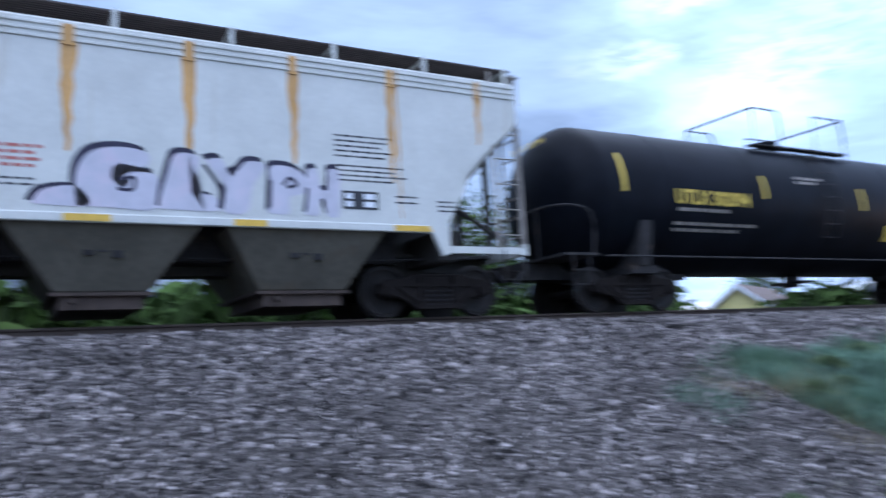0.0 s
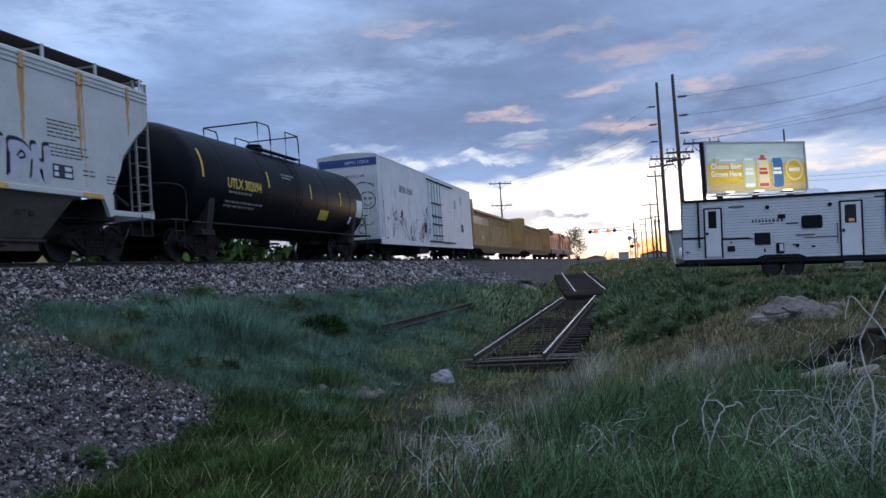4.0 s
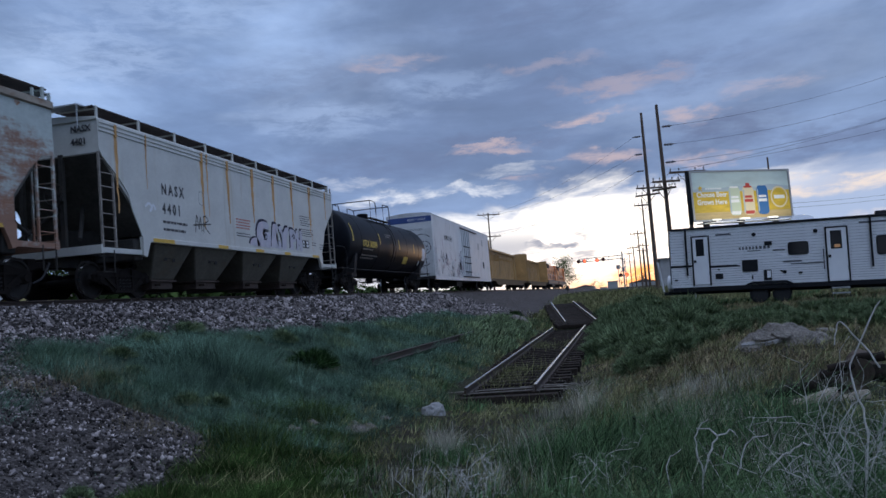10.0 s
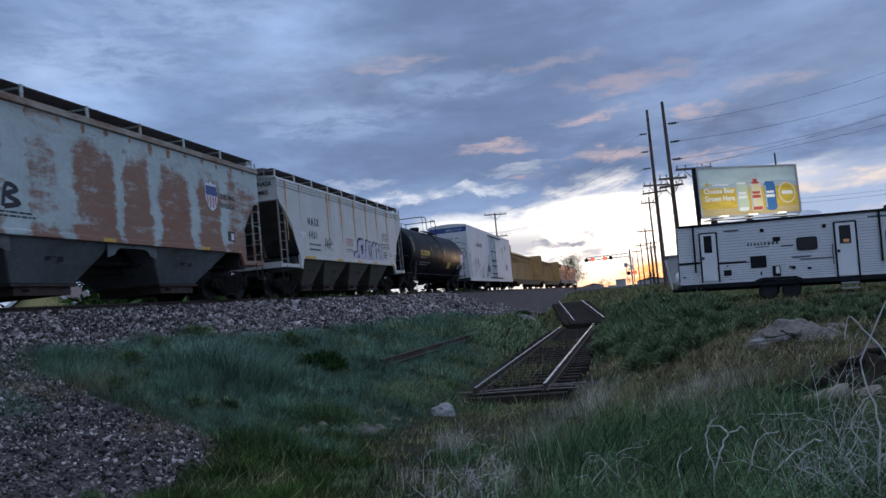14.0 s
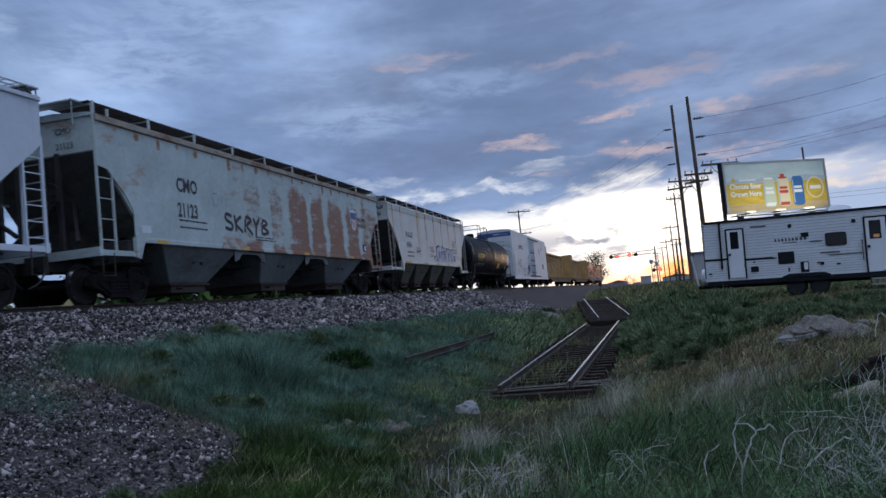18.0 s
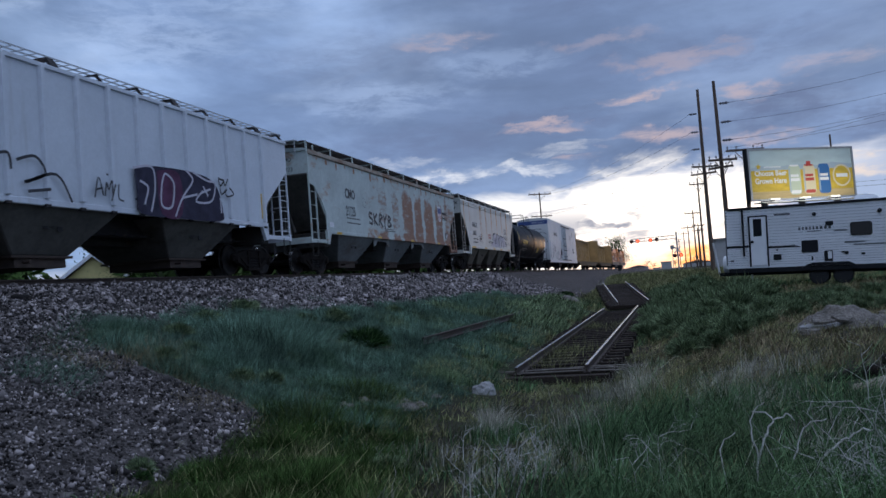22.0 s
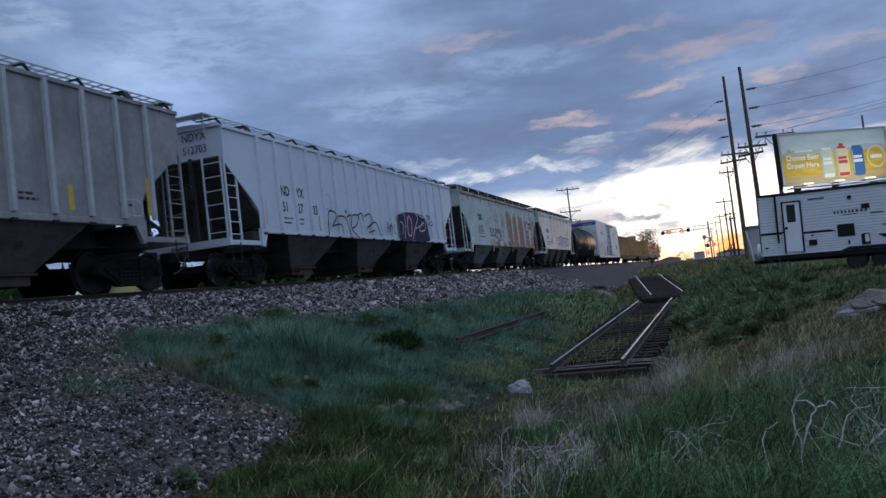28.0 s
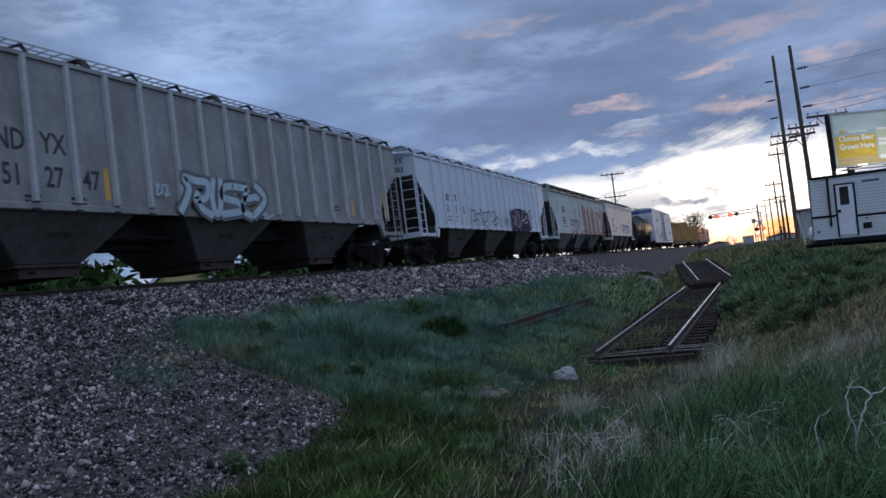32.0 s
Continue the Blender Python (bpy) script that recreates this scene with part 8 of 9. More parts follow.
# ---- buildings ----
M["siding_yellow"] = shader("pale_yellow_siding", (0.62, 0.52, 0.22), 0.7, grain=[(2, 0.9, 1.06)])
M["roof_brown"] = shader("brown_roof_shingles", (0.15, 0.11, 0.095), 0.9, grain=[((2, 6, 6), 0.75, 1.25), (20, 0.8, 1.2)], bump=[(12, 0.3, 0.02)])
M["wall_pale"] = shader("pale_stucco", (0.45, 0.44, 0.43), 0.8, grain=[(0.8, 0.85, 1.1), (9, 0.93, 1.05)])


def yellow_house():
    x0, y0 = -38.7, 46.2
    t = thing("house", "pale yellow gabled house with white trim beyond the track", "house", (x0, y0, ground_z(x0, y0)), 24)
    z = t.location.z
    peak, eave, half, deep = 5.55 - z, 3.6 - z, 2.55, 9.0
    for ya, nm in ((0.0, "gable_wall"), (deep - 0.2, "gable_wall")):
        bm = bmesh.new()
        slab(bm, [(-half + 0.25, 0), (half - 0.25, 0), (half - 0.25, eave), (0, peak - 0.12), (-half + 0.25, eave)], 1, ya, ya + 0.2)
        w = part(nm, bm, M["siding_yellow"], t)
        if ya == 0.0:
            zz = 0.1
            while zz < peak - 0.5:
                hw = min(half - 0.27, (peak - 0.15 - zz - 0.16) * (half / (peak - eave)))
                bm = bmesh.new()
                slab(bm, [(-0.03, zz), (-0.006, zz + 0.16), (0.0, zz + 0.16), (0.0, zz)], 0, -hw, hw)
                part("siding_board", bm, M["siding_yellow"], w)
                zz += 0.17
    for s in (1, -1):
        bm = bmesh.new()
        box(bm, (s * (half - 0.25) - 0.1, 0.2, 0), (s * (half - 0.25) + 0.1, deep - 0.2, eave))
        part("wall", bm, M["siding_yellow"], t)
        bm = bmesh.new()
        slab(bm, [(0, peak), (0, peak + 0.14), (s * (half + 0.25), eave + 0.02), (s * (half + 0.25), eave - 0.12)], 1, -0.35, deep + 0.3)
        part("roof", bm, M["roof_brown"], t, "brown shingle roof slope")
        bm = bmesh.new()
        slab(bm, [(0, peak - 0.16), (0, peak + 0.12), (s * (half + 0.24), eave + 0.0), (s * (half + 0.24), eave - 0.26)], 1, -0.40, -0.352)
        part("barge_board", bm, M["white_paint"], t, "white barge board")
    bm = bmesh.new()
    box(bm, (-0.5, -0.05, 1.0 - 0.3), (0.5, 0.02, 2.2 - 0.3))
    part("window", bm, M["dark_glass"], t)


yellow_house()


def shed(name, label, x0, x1, y, z1, deep, wall, roof="roof_brown", ridge=0.0):
    z0 = ground_z((x0 + x1) / 2, y) - 0.1
    t = thing(name, label, "building", ((x0 + x1) / 2, y, z0))
    h, z = (x1 - x0) / 2, z1 - z0
    bm = bmesh.new()
    box(bm, (-h, 0, 0), (h, deep, z))
    part("wall", bm, M[wall], t)
    bm = bmesh.new()
    slab(bm, [(-h - 0.2, z), (h + 0.2, z), (h + 0.2, z + 0.12), (0, z + 0.12 + ridge), (-h - 0.2, z + 0.12)], 1, -0.2, deep + 0.2)
    part("roof", bm, M[roof], t)
    return t


shed("storage_building", "small pale flat-roofed building by the crossing", -3.2, -0.1, 250, 3.4, 6, "wall_pale")
shed("white_building", "plain white building behind the trailer", 4.3, 14.0, 82, 3.9, 8, "wall_pale", "wall_pale")
shed("far_building", "low building far behind the crossing", -22, -12, 420, 2.9, 12, "wall_pale", ridge=1.2)
shed("far_building", "low building far behind the crossing", 6, 22, 460, 3.2, 12, "wall_pale", ridge=1.5)
shed("far_building", "low building far behind the crossing", -7.5, -4.5, 330, 1.9, 6, "wall_pale")


def sign_post():
    t = thing("track_sign", "dark trackside sign on a thin post", "sign", (-5.0, 80.0, ground_z(-5.0, 80)))
    bm = bmesh.new()
    tube(bm, (0, 0, -0.1), (0, 0, 0.95), 0.03, 8)
    part("post", bm, M["dark_steel"], t)
    bm = bmesh.new()
    box(bm, (-0.15, -0.04, 0.55), (0.15, -0.02, 0.95))
    part("plate", bm, M["dark_steel"], t)


sign_post()


def parked_car():
    t = thing("parked_car", "dark car with a lit headlamp beyond the track", "car", (-20.9, 139.0, ground_z(-20.9, 139.0)), 8)
    bm = bmesh.new()
    slab(bm, [(0, 0.35), (4.4, 0.35), (4.4, 0.85), (3.6, 0.95), (3.0, 1.45), (1.6, 1.45), (1.0, 0.95), (0, 0.85)], 0, -0.85, 0.85)
    bevel(bm, 0.05)
    part("body", bm, M["black_paint"], t)
    for x in (-0.8, 0.8):
        for y in (0.8, 3.5):
            bm = bmesh.new()
            tube(bm, (x - 0.1, y, 0.32), (x + 0.1, y, 0.32), 0.32, 16)
            part("wheel", bm, M["rubber"], t)
    for x in (-0.6, 0.6):
        bm = bmesh.new()
        tube(bm, (x, -0.05, 0.72), (x, 0.02, 0.72), 0.11, 14)
        part("headlamp", bm, M["headlamp"], t, "lit headlamp")


M["headlamp"] = shader("lit_headlamp", (0.9, 0.85, 0.6), 0.3, emit=((1.0, 0.85, 0.45), 30.0))
parked_car()

# ---- plants ----
def leaf_shader(name, colour, tip, rough=0.75, swing=0.75):
    """Blades and leaves: colour varies from blade to blade and in wide patches."""
    m = shader(name, colour, rough, grain=[(0.6, 0.65, 1.35), (2.3, 0.40, 1.60)], per_island=swing, spec=0.04, skew=1.5, spots=((1.1, 1.1, 1.1), 0.50, 0.68, tip))
    return m


M["grass_green"] = leaf_shader("dark_green_grass", (0.078, 0.142, 0.062), (0.130, 0.175, 0.088))
M["grass_olive"] = leaf_shader("olive_dry_grass", (0.235, 0.240, 0.110), (0.320, 0.285, 0.155))
M["weed_teal"] = leaf_shader("grey_green_weeds", (0.148, 0.235, 0.170), (0.105, 0.180, 0.108))
M["weed_bright"] = leaf_shader("bright_green_weeds", (0.062, 0.108, 0.030), (0.110, 0.145, 0.050))
M["dry_turf"] = leaf_shader("dry_brown_turf", (0.269, 0.213, 0.125), (0.188, 0.169, 0.090))
M["straw"] = leaf_shader("pale_straw", (0.43, 0.405, 0.33), (0.32, 0.30, 0.235), 0.8, 0.5)
M["shrub_leaf"] = leaf_shader("grey_green_shrub_leaves", (0.180, 0.240, 0.125), (0.240, 0.290, 0.170))
M["weed_dark"] = leaf_shader("deep_green_leaves", (0.042, 0.085, 0.028), (0.060, 0.105, 0.035))
M["tree_leaf"] = leaf_shader("fresh_green_leaves", (0.050, 0.085, 0.024), (0.075, 0.11, 0.035))

GX, GY = np.arange(-22, 16.01, 0.25), np.arange(-6, 80.01, 0.25)
GZ = np.array([[ground_z(x, y) for x in GX] for y in GY])


def ground_many(x, y):
    i = np.clip((x + 22) / 0.25, 0, len(GX) - 1.001)
    j = np.clip((y + 6) / 0.25, 0, len(GY) - 1.001)
    i0, j0 = i.astype(int), j.astype(int)
    u, v = i - i0, j - j0
    return GZ[j0, i0] * (1 - u) * (1 - v) + GZ[j0, i0 + 1] * u * (1 - v) + GZ[j0 + 1, i0] * (1 - u) * v + GZ[j0 + 1, i0 + 1] * u * v


def blades(P, h, w, lean, rng, wind=(0.25, 0.05)):
    """Bent grass blades at points P: arrays of height, width and lean."""
    n = len(P)
    a = rng.uniform(0, math.tau, n)
    side = np.stack([np.cos(a), np.sin(a), np.zeros(n)], 1)
    b = rng.uniform(0, math.tau, n)
    tilt = np.stack([np.cos(b) + wind[0] * 2, np.sin(b) + wind[1] * 2, np.zeros(n)], 1) * (lean * h)[:, None]
    up = np.zeros((n, 3))
    up[:, 2] = h
    V = np.empty((n, 5, 3))
    V[:, 0], V[:, 1] = P - side * w[:, None] / 2, P + side * w[:, None] / 2
    mid = P + up * 0.55 + tilt * 0.32
    V[:, 2], V[:, 3] = mid - side * w[:, None] * 0.36, mid + side * w[:, None] * 0.36
    V[:, 4] = P + up * (1 - 0.25 * lean)[:, None] + tilt
    k = np.arange(n)[:, None] * 5
    return V.reshape(-1, 3), k + np.array([[2, 3, 4]]), k + np.array([[0, 1, 3, 2]])


def spikes(P, h, w, lean, rng):
    """Single-sided plain spikes for fine turf and weeds."""
    n = len(P)
    a, b = rng.uniform(0, math.tau, n), rng.uniform(0, math.tau, n)
    side = np.stack([np.cos(a), np.sin(a), np.zeros(n)], 1) * w[:, None] / 2
    tip = np.stack([(np.cos(b) + 0.4) * lean * h, np.sin(b) * lean * h, h], 1)
    V = np.stack([P - side, P + side, P + tip], 1)
    return V.reshape(-1, 3), np.arange(n * 3).reshape(n, 3), np.zeros((0, 4), int)


def noise2(x, y, s, seed):
    return np.array([noise.noise((p * s, q * s, seed)) for p, q in zip(x, y)])


def grass_field(name, label, count, area, keep, height, width, lean, material, seed, density_fall=1.5, clump=0.0, per=14, fine=False):
    rng = np.random.default_rng(seed)
    x0, x1, y0, y1 = area
    tall = np.ones(count)
    y = y0 + (y1 - y0) * rng.random(count) ** density_fall
    x = rng.uniform(x0, x1, count)
    if clump:
        n = max(1, count // per)
        cx, cy = rng.uniform(x0, x1, n), y0 + (y1 - y0) * rng.random(n) ** density_fall
        pick = rng.integers(0, n, count)
        x, y = cx[pick] + rng.normal(0, clump, count), cy[pick] + rng.normal(0, clump, count)
        tall = rng.uniform(0.55, 1.35, n)[pick]
    ok = keep(x, y, rng)
    x, y, tall = x[ok], y[ok], tall[ok]
    n = len(x)
    P = np.stack([x, y, ground_many(x, y) - 0.01], 1)
    far = np.clip(np.hypot(x, y) / 12, 1.0, 2.6)
    h = height * tall * rng.lognormal(0, 0.32, n)
    V, t, q = (spikes if fine else blades)(P, h, width * far * rng.uniform(0.6, 1.4, n), lean * rng.uniform(0.4, 1.6, n), rng)
    ob = new(name, quick_mesh(name, V, t, q, M[material]))
    return tagged(ob, label, "grass", kind="stuff")


EDGE_Y = np.arange(-20, 120, 0.25)
EDGE_X = np.array([ballast_edge(v) for v in EDGE_Y])


def off_ballast(x, y, rng, soft=0.25):
    return x > np.interp(y, EDGE_Y, EDGE_X) + rng.normal(0, soft, len(x))


def off_siding(x, y):
    return ~((np.abs(x + 2.64) < 1.25) & (y > 16.2) & (y < 38)) & ~((np.abs(x + 1.95 + (y - 39) * 0.122) < 1.2) & (y > 38) & (y < 56))


def clear(x, y):
    """Leaves the logs and the rubble heap free."""
    return ~((x > 1.2) & (x < 3.6) & (y > 8.9) & (y < 11.9)) & ~((np.abs(x - 3.4) < 1.3) & (np.abs(y - 17.8) < 1.4))


def wedge(x, y):
    """Only the strip of ground that lies before the viewer."""
    return (y > 2.0) & (x < y * 0.42 + 0.9) & (x > -y * 1.15 - 2)


def patchy(x, y, s, seed, lo):
    gx, gy = np.arange(-24, 18, 0.5), np.arange(-6, 82, 0.5)
    g = np.array([[noise.noise((a * s, b * s, seed)) for a in gx] for b in gy])
    return g[np.clip(((y + 6) / 0.5).astype(int), 0, len(gy) - 1), np.clip(((x + 24) / 0.5).astype(int), 0, len(gx) - 1)] > lo


def bank_zone(x, y):
    """The weedy lower bank between the ballast and the swale."""
    return (x < -4.0 - 0.03 * (y - 10)) & (y > 9.4)


def turf(x, y, r):
    return off_ballast(x, y, r) & off_siding(x, y) & wedge(x, y) & ~bank_zone(x + 0.7, y)


grass_field("short_grass", "short olive and brown grass over the swale", 200000, (-9, 12, 2.5, 60), lambda x, y, r: turf(x, y, r), 0.12, 0.011, 0.8, "grass_olive", 1, 1.5, 0.12, 20, True)
grass_field("green_grass", "dark green grass in loose patches", 70000, (-8, 10, 2.5, 46), lambda x, y, r: turf(x, y, r) & patchy(x, y, 0.35, 3.0, 0.08) & ~((x > -2.2) & (y > 11) & (y < 21)), 0.19, 0.011, 0.6, "grass_green", 2, 1.5, 0.10, 22)


def clump_field(name, label, count, area, keep, radius, height, density, width, material, seed, fall=1.3, droop=0.6):
    """Rounded fluffy clumps of fine blades, each clump with its own size and height."""
    rng = np.random.default_rng(seed)
    x0, x1, y0, y1 = area
    cx, cy = rng.uniform(x0, x1, count), y0 + (y1 - y0) * rng.random(count) ** fall
    ok = keep(cx, cy, rng)
    cx, cy = cx[ok], cy[ok]
    r = radius * rng.lognormal(0, 0.42, len(cx))
    h = height * (0.45 + 0.75 * r / radius) * rng.uniform(0.55, 1.25, len(cx))
    per = np.maximum(12, density * (r / radius) ** 2 * np.interp(np.hypot(cx, cy), [8, 30], [1.3, 0.55])).astype(int)
    k = np.repeat(np.arange(len(cx)), per)
    n = len(k)
    q, a = np.sqrt(rng.random(n)) * rng.uniform(0.85, 1.12, n), rng.uniform(0, math.tau, n)
    x, y = cx[k] + np.cos(a) * q * r[k], cy[k] + np.sin(a) * q * r[k]
    P = np.stack([x, y, ground_many(x, y) - 0.015], 1)
    tall = h[k] * (1.05 - 0.75 * q ** 2) * rng.uniform(0.45, 1.1, n)
    out = np.stack([np.cos(a), np.sin(a), np.zeros(n)], 1) * (droop * q * tall)[:, None]
    tip = P + out + rng.normal(0, 0.48, (n, 3)) * tall[:, None] * np.array([1, 1, 0.4]) + np.stack([0.12 * tall, 0 * tall, tall], 1)
    b = rng.uniform(0, math.tau, n)
    side = np.stack([np.cos(b), np.sin(b), np.zeros(n)], 1) * (width * np.clip(np.hypot(x, y) / 12, 1.0, 2.6) * rng.uniform(0.6, 1.4, n))[:, None] / 2
    V = np.stack([P - side, P + side, tip], 1).reshape(-1, 3)
    ob = new(name, quick_mesh(name, V, np.arange(n * 3).reshape(n, 3), np.zeros((0, 4), int), M[material]))
    return tagged(ob, label, "weeds", kind="stuff")


def stony_hole(x, y):
    """The bare stones on the bank and the foot of the dark bush."""
    return (np.hypot((x + 6.0) / 0.45, (y - 17.0) / 0.7) < 1) | (np.hypot(x + 6.4, y - 15.5) < 0.85)


grass_field("bank_weeds", "soft grey-green weeds on the lower bank", 170000, (-10.0, -3.2, 9.3, 40), lambda x, y, r: off_ballast(x, y, r, 0.6) & bank_zone(x - 0.25 + r.normal(0, 0.2, len(x)), y) & off_siding(x, y) & patchy(x, y, 0.55, 6.0, -0.35) & ~stony_hole(x, y), 0.055, 0.008, 0.9, "weed_teal", 3, 1.2, 0.15, 60, True)
clump_field("weed_tufts", "fluffy grey-green weed tufts on the lower bank", 2100, (-10.2, -3.4, 8.8, 38), lambda x, y, r: off_ballast(x, y, r, 0.35) & bank_zone(x - 0.2, y) & off_siding(x, y) & ~stony_hole(x, y), 0.24, 0.12, 170, 0.0060, "weed_teal", 33)
clump_field("tall_weed_tufts", "taller grey-green weeds along the ballast edge", 330, (-10.2, -5.6, 9.0, 24), lambda x, y, r: off_ballast(x, y, r, 0.25) & bank_zone(x - 0.2, y) & patchy(x, y, 0.6, 14.0, 0.05), 0.34, 0.22, 420, 0.0060, "weed_teal", 34)
clump_field("green_weed_tufts", "greener weeds on the lower bank by the loose rail", 420, (-7.4, -3.9, 14.5, 40), lambda x, y, r: bank_zone(x - 0.2, y) & off_siding(x, y) & (np.abs(x + 5.5) > 0.3), 0.28, 0.13, 200, 0.007, "shrub_leaf", 36)
clump_field("dry_weed_tufts", "dry brown weed stems between the stones", 90, (-8.6, -5.0, 8.6, 10.6), lambda x, y, r: np.abs(y - 9.6) < 0.9, 0.20, 0.16, 70, 0.004, "dry_turf", 37)
grass_field("bright_weeds", "bright green weeds at the foot of the bank", 26000, (-6.5, -3.3, 26, 44), lambda x, y, r: off_siding(x, y) & patchy(x, y, 0.4, 2.0, -0.2), 0.22, 0.016, 0.6, "shrub_leaf", 4, 1.0, 0.18)
grass_field("ditch_grass", "dark lush grass in the near ditch", 90000, (-5.8, -1.6, 4.0, 12.2), lambda x, y, r: off_ballast(x, y, r, 0.15) & (x < -0.28 * y - 0.75 + r.normal(0, 0.3, len(x))), 0.07, 0.008, 0.9, "weed_bright", 5, 1.0, 0.10, 40, True)
clump_field("ditch_weeds", "dark leafy weed clumps in the near ditch", 260, (-5.8, -2.2, 5.0, 12.0), lambda x, y, r: off_ballast(x, y, r, 0.1) & (x < -0.28 * y - 0.85 + r.normal(0, 0.25, len(x))), 0.22, 0.10, 260, 0.009, "weed_bright", 38, 1.0, 1.1)
grass_field("tall_grass", "tall wind-bent dark green grass in the foreground", 80000, (-1.3, 4.8, 3.0, 10.4), lambda x, y, r: wedge(x, y) & clear(x, y) & (x > -1.0 + r.normal(0, 0.3, len(x))) & patchy(x, y, 0.75, 5.0, -0.02), 0.42, 0.0055, 1.1, "grass_green", 6, 1.0, 0.12, 170)
grass_field("dry_tall_grass", "pale dry stalks among the tall grass", 3000, (-3.0, 5.0, 3.0, 13.0), lambda x, y, r: wedge(x, y) & clear(x, y) & patchy(x, y, 0.7, 9.0, 0.0), 0.36, 0.005, 0.7, "straw", 7, 1.0, 0.10, 30)
grass_field("dry_low_grass", "thin dry brown grass on the slope below the trailer", 60000, (-0.8, 12, 10.0, 34), lambda x, y, r: wedge(x, y) & clear(x, y), 0.15, 0.010, 0.9, "dry_turf", 8, 1.1, 0.18, 25, True)
grass_field("tussock_grass", "fluffy olive-green tussocks on the berm before the trailer", 7000, (-1.2, 10, 18.0, 44), lambda x, y, r: wedge(x, y) & clear(x, y) & off_siding(x, y) & (x > -0.3 - 0.02 * y) & ~((y > 26) & (x > 0.1 * y) & (x < 0.32 * y)), 0.34, 0.012, 0.75, "shrub_leaf", 21, 1.0, 0.20, 170)
grass_field("edge_weeds", "low dark weeds between the two stony strips", 26000, (-9.4, -6.6, 7.6, 11.6), lambda x, y, r: (np.abs(x + 8.35 + 0.55 * (y - 9.6)) < 0.5 + r.normal(0, 0.12, len(x))) & patchy(x, y, 0.8, 4.0, -0.3), 0.12, 0.008, 1.0, "weed_teal", 31, 1.0, 0.10, 40, True)
grass_field("panel_grass", "thin grass growing up between the old ties", 5000, (-3.3, -1.9, 17.6, 30), lambda x, y, r: patchy(x, y, 0.5, 7.0, -0.1), 0.30, 0.008, 0.6, "grass_olive", 35, 1.0, 0.15, 40, True)
grass_field("far_grass", "low grass on the far slope toward the crossing", 40000, (-6, 14, 40, 78), lambda x, y, r: off_siding(x, y) & off_ballast(x, y, r) & (x < 0.09 * y), 0.24, 0.02, 0.6, "grass_olive", 9, 1.0, 0.3, 14, True)
grass_field("ballast_weeds", "thin weeds scattered in the ballast", 7000, (-10.5, -3.6, 3.0, 30), lambda x, y, r: patchy(x, y, 0.5, 12.0, 0.34), 0.08, 0.005, 0.7, "weed_teal", 10, 1.2, 0.07)


def tuft(az, d, height, spread, count, material, label, seed, width=0.006, lean=0.5):
    rng = np.random.default_rng(seed)
    c = on_ground(az, d)
    x, y = c.x + rng.normal(0, spread, count), c.y + rng.normal(0, spread, count)
    P = np.stack([x, y, ground_many(x, y) - 0.02], 1)
    V, t, q = blades(P, height * rng.uniform(0.45, 1.15, count), width * rng.uniform(0.6, 1.4, count), lean * rng.uniform(0.2, 1.5, count), rng, (0.15, 0.0))
    name = "grass_tuft"
    tagged(new(name, quick_mesh(name, V, t, q, M[material])), label, "grass tuft", "grass tufts", "stuff")


for k, (az, d, h, s, n, mat) in enumerate(((13.5, 9.6, 0.50, 0.10, 520, "straw"), (13.3, 9.5, 0.30, 0.22, 1100, "grass_green"), (7.3, 9.2, 0.50, 0.15, 420, "straw"), (7.0, 9.0, 0.34, 0.24, 900, "grass_green"),
                                           (3.1, 11.6, 0.85, 0.10, 420, "straw"), (1.6, 11.2, 0.62, 0.2, 340, "grass_olive"), (10.6, 7.2, 0.30, 0.16, 160, "straw"), (17.5, 7.8, 0.26, 0.25, 140, "straw"), (21.0, 8.6, 0.20, 0.25, 120, "straw"),
                                           (14.8, 6.9, 0.22, 0.2, 120, "straw"), (9.0, 8.2, 0.26, 0.25, 140, "straw"), (-2.0, 10.6, 0.5, 0.25, 300, "straw"), (5.0, 13.5, 0.4, 0.2, 260, "straw"), (-4.6, 9.8, 0.48, 0.25, 260, "straw"),
                                           (-0.5, 11.0, 0.45, 0.35, 500, "grass_olive"), (-4.5, 12.5, 0.4, 0.4, 500, "straw"), (1.0, 15.0, 0.35, 0.5, 500, "grass_olive"), (-8.6, 7.0, 0.5, 0.25, 260, "straw"))):
    tuft(az, d, h, s, n, mat, "pale dry grass tuft standing in the swale" if mat == "straw" else "green grass tuft standing in the swale", 40 + k)


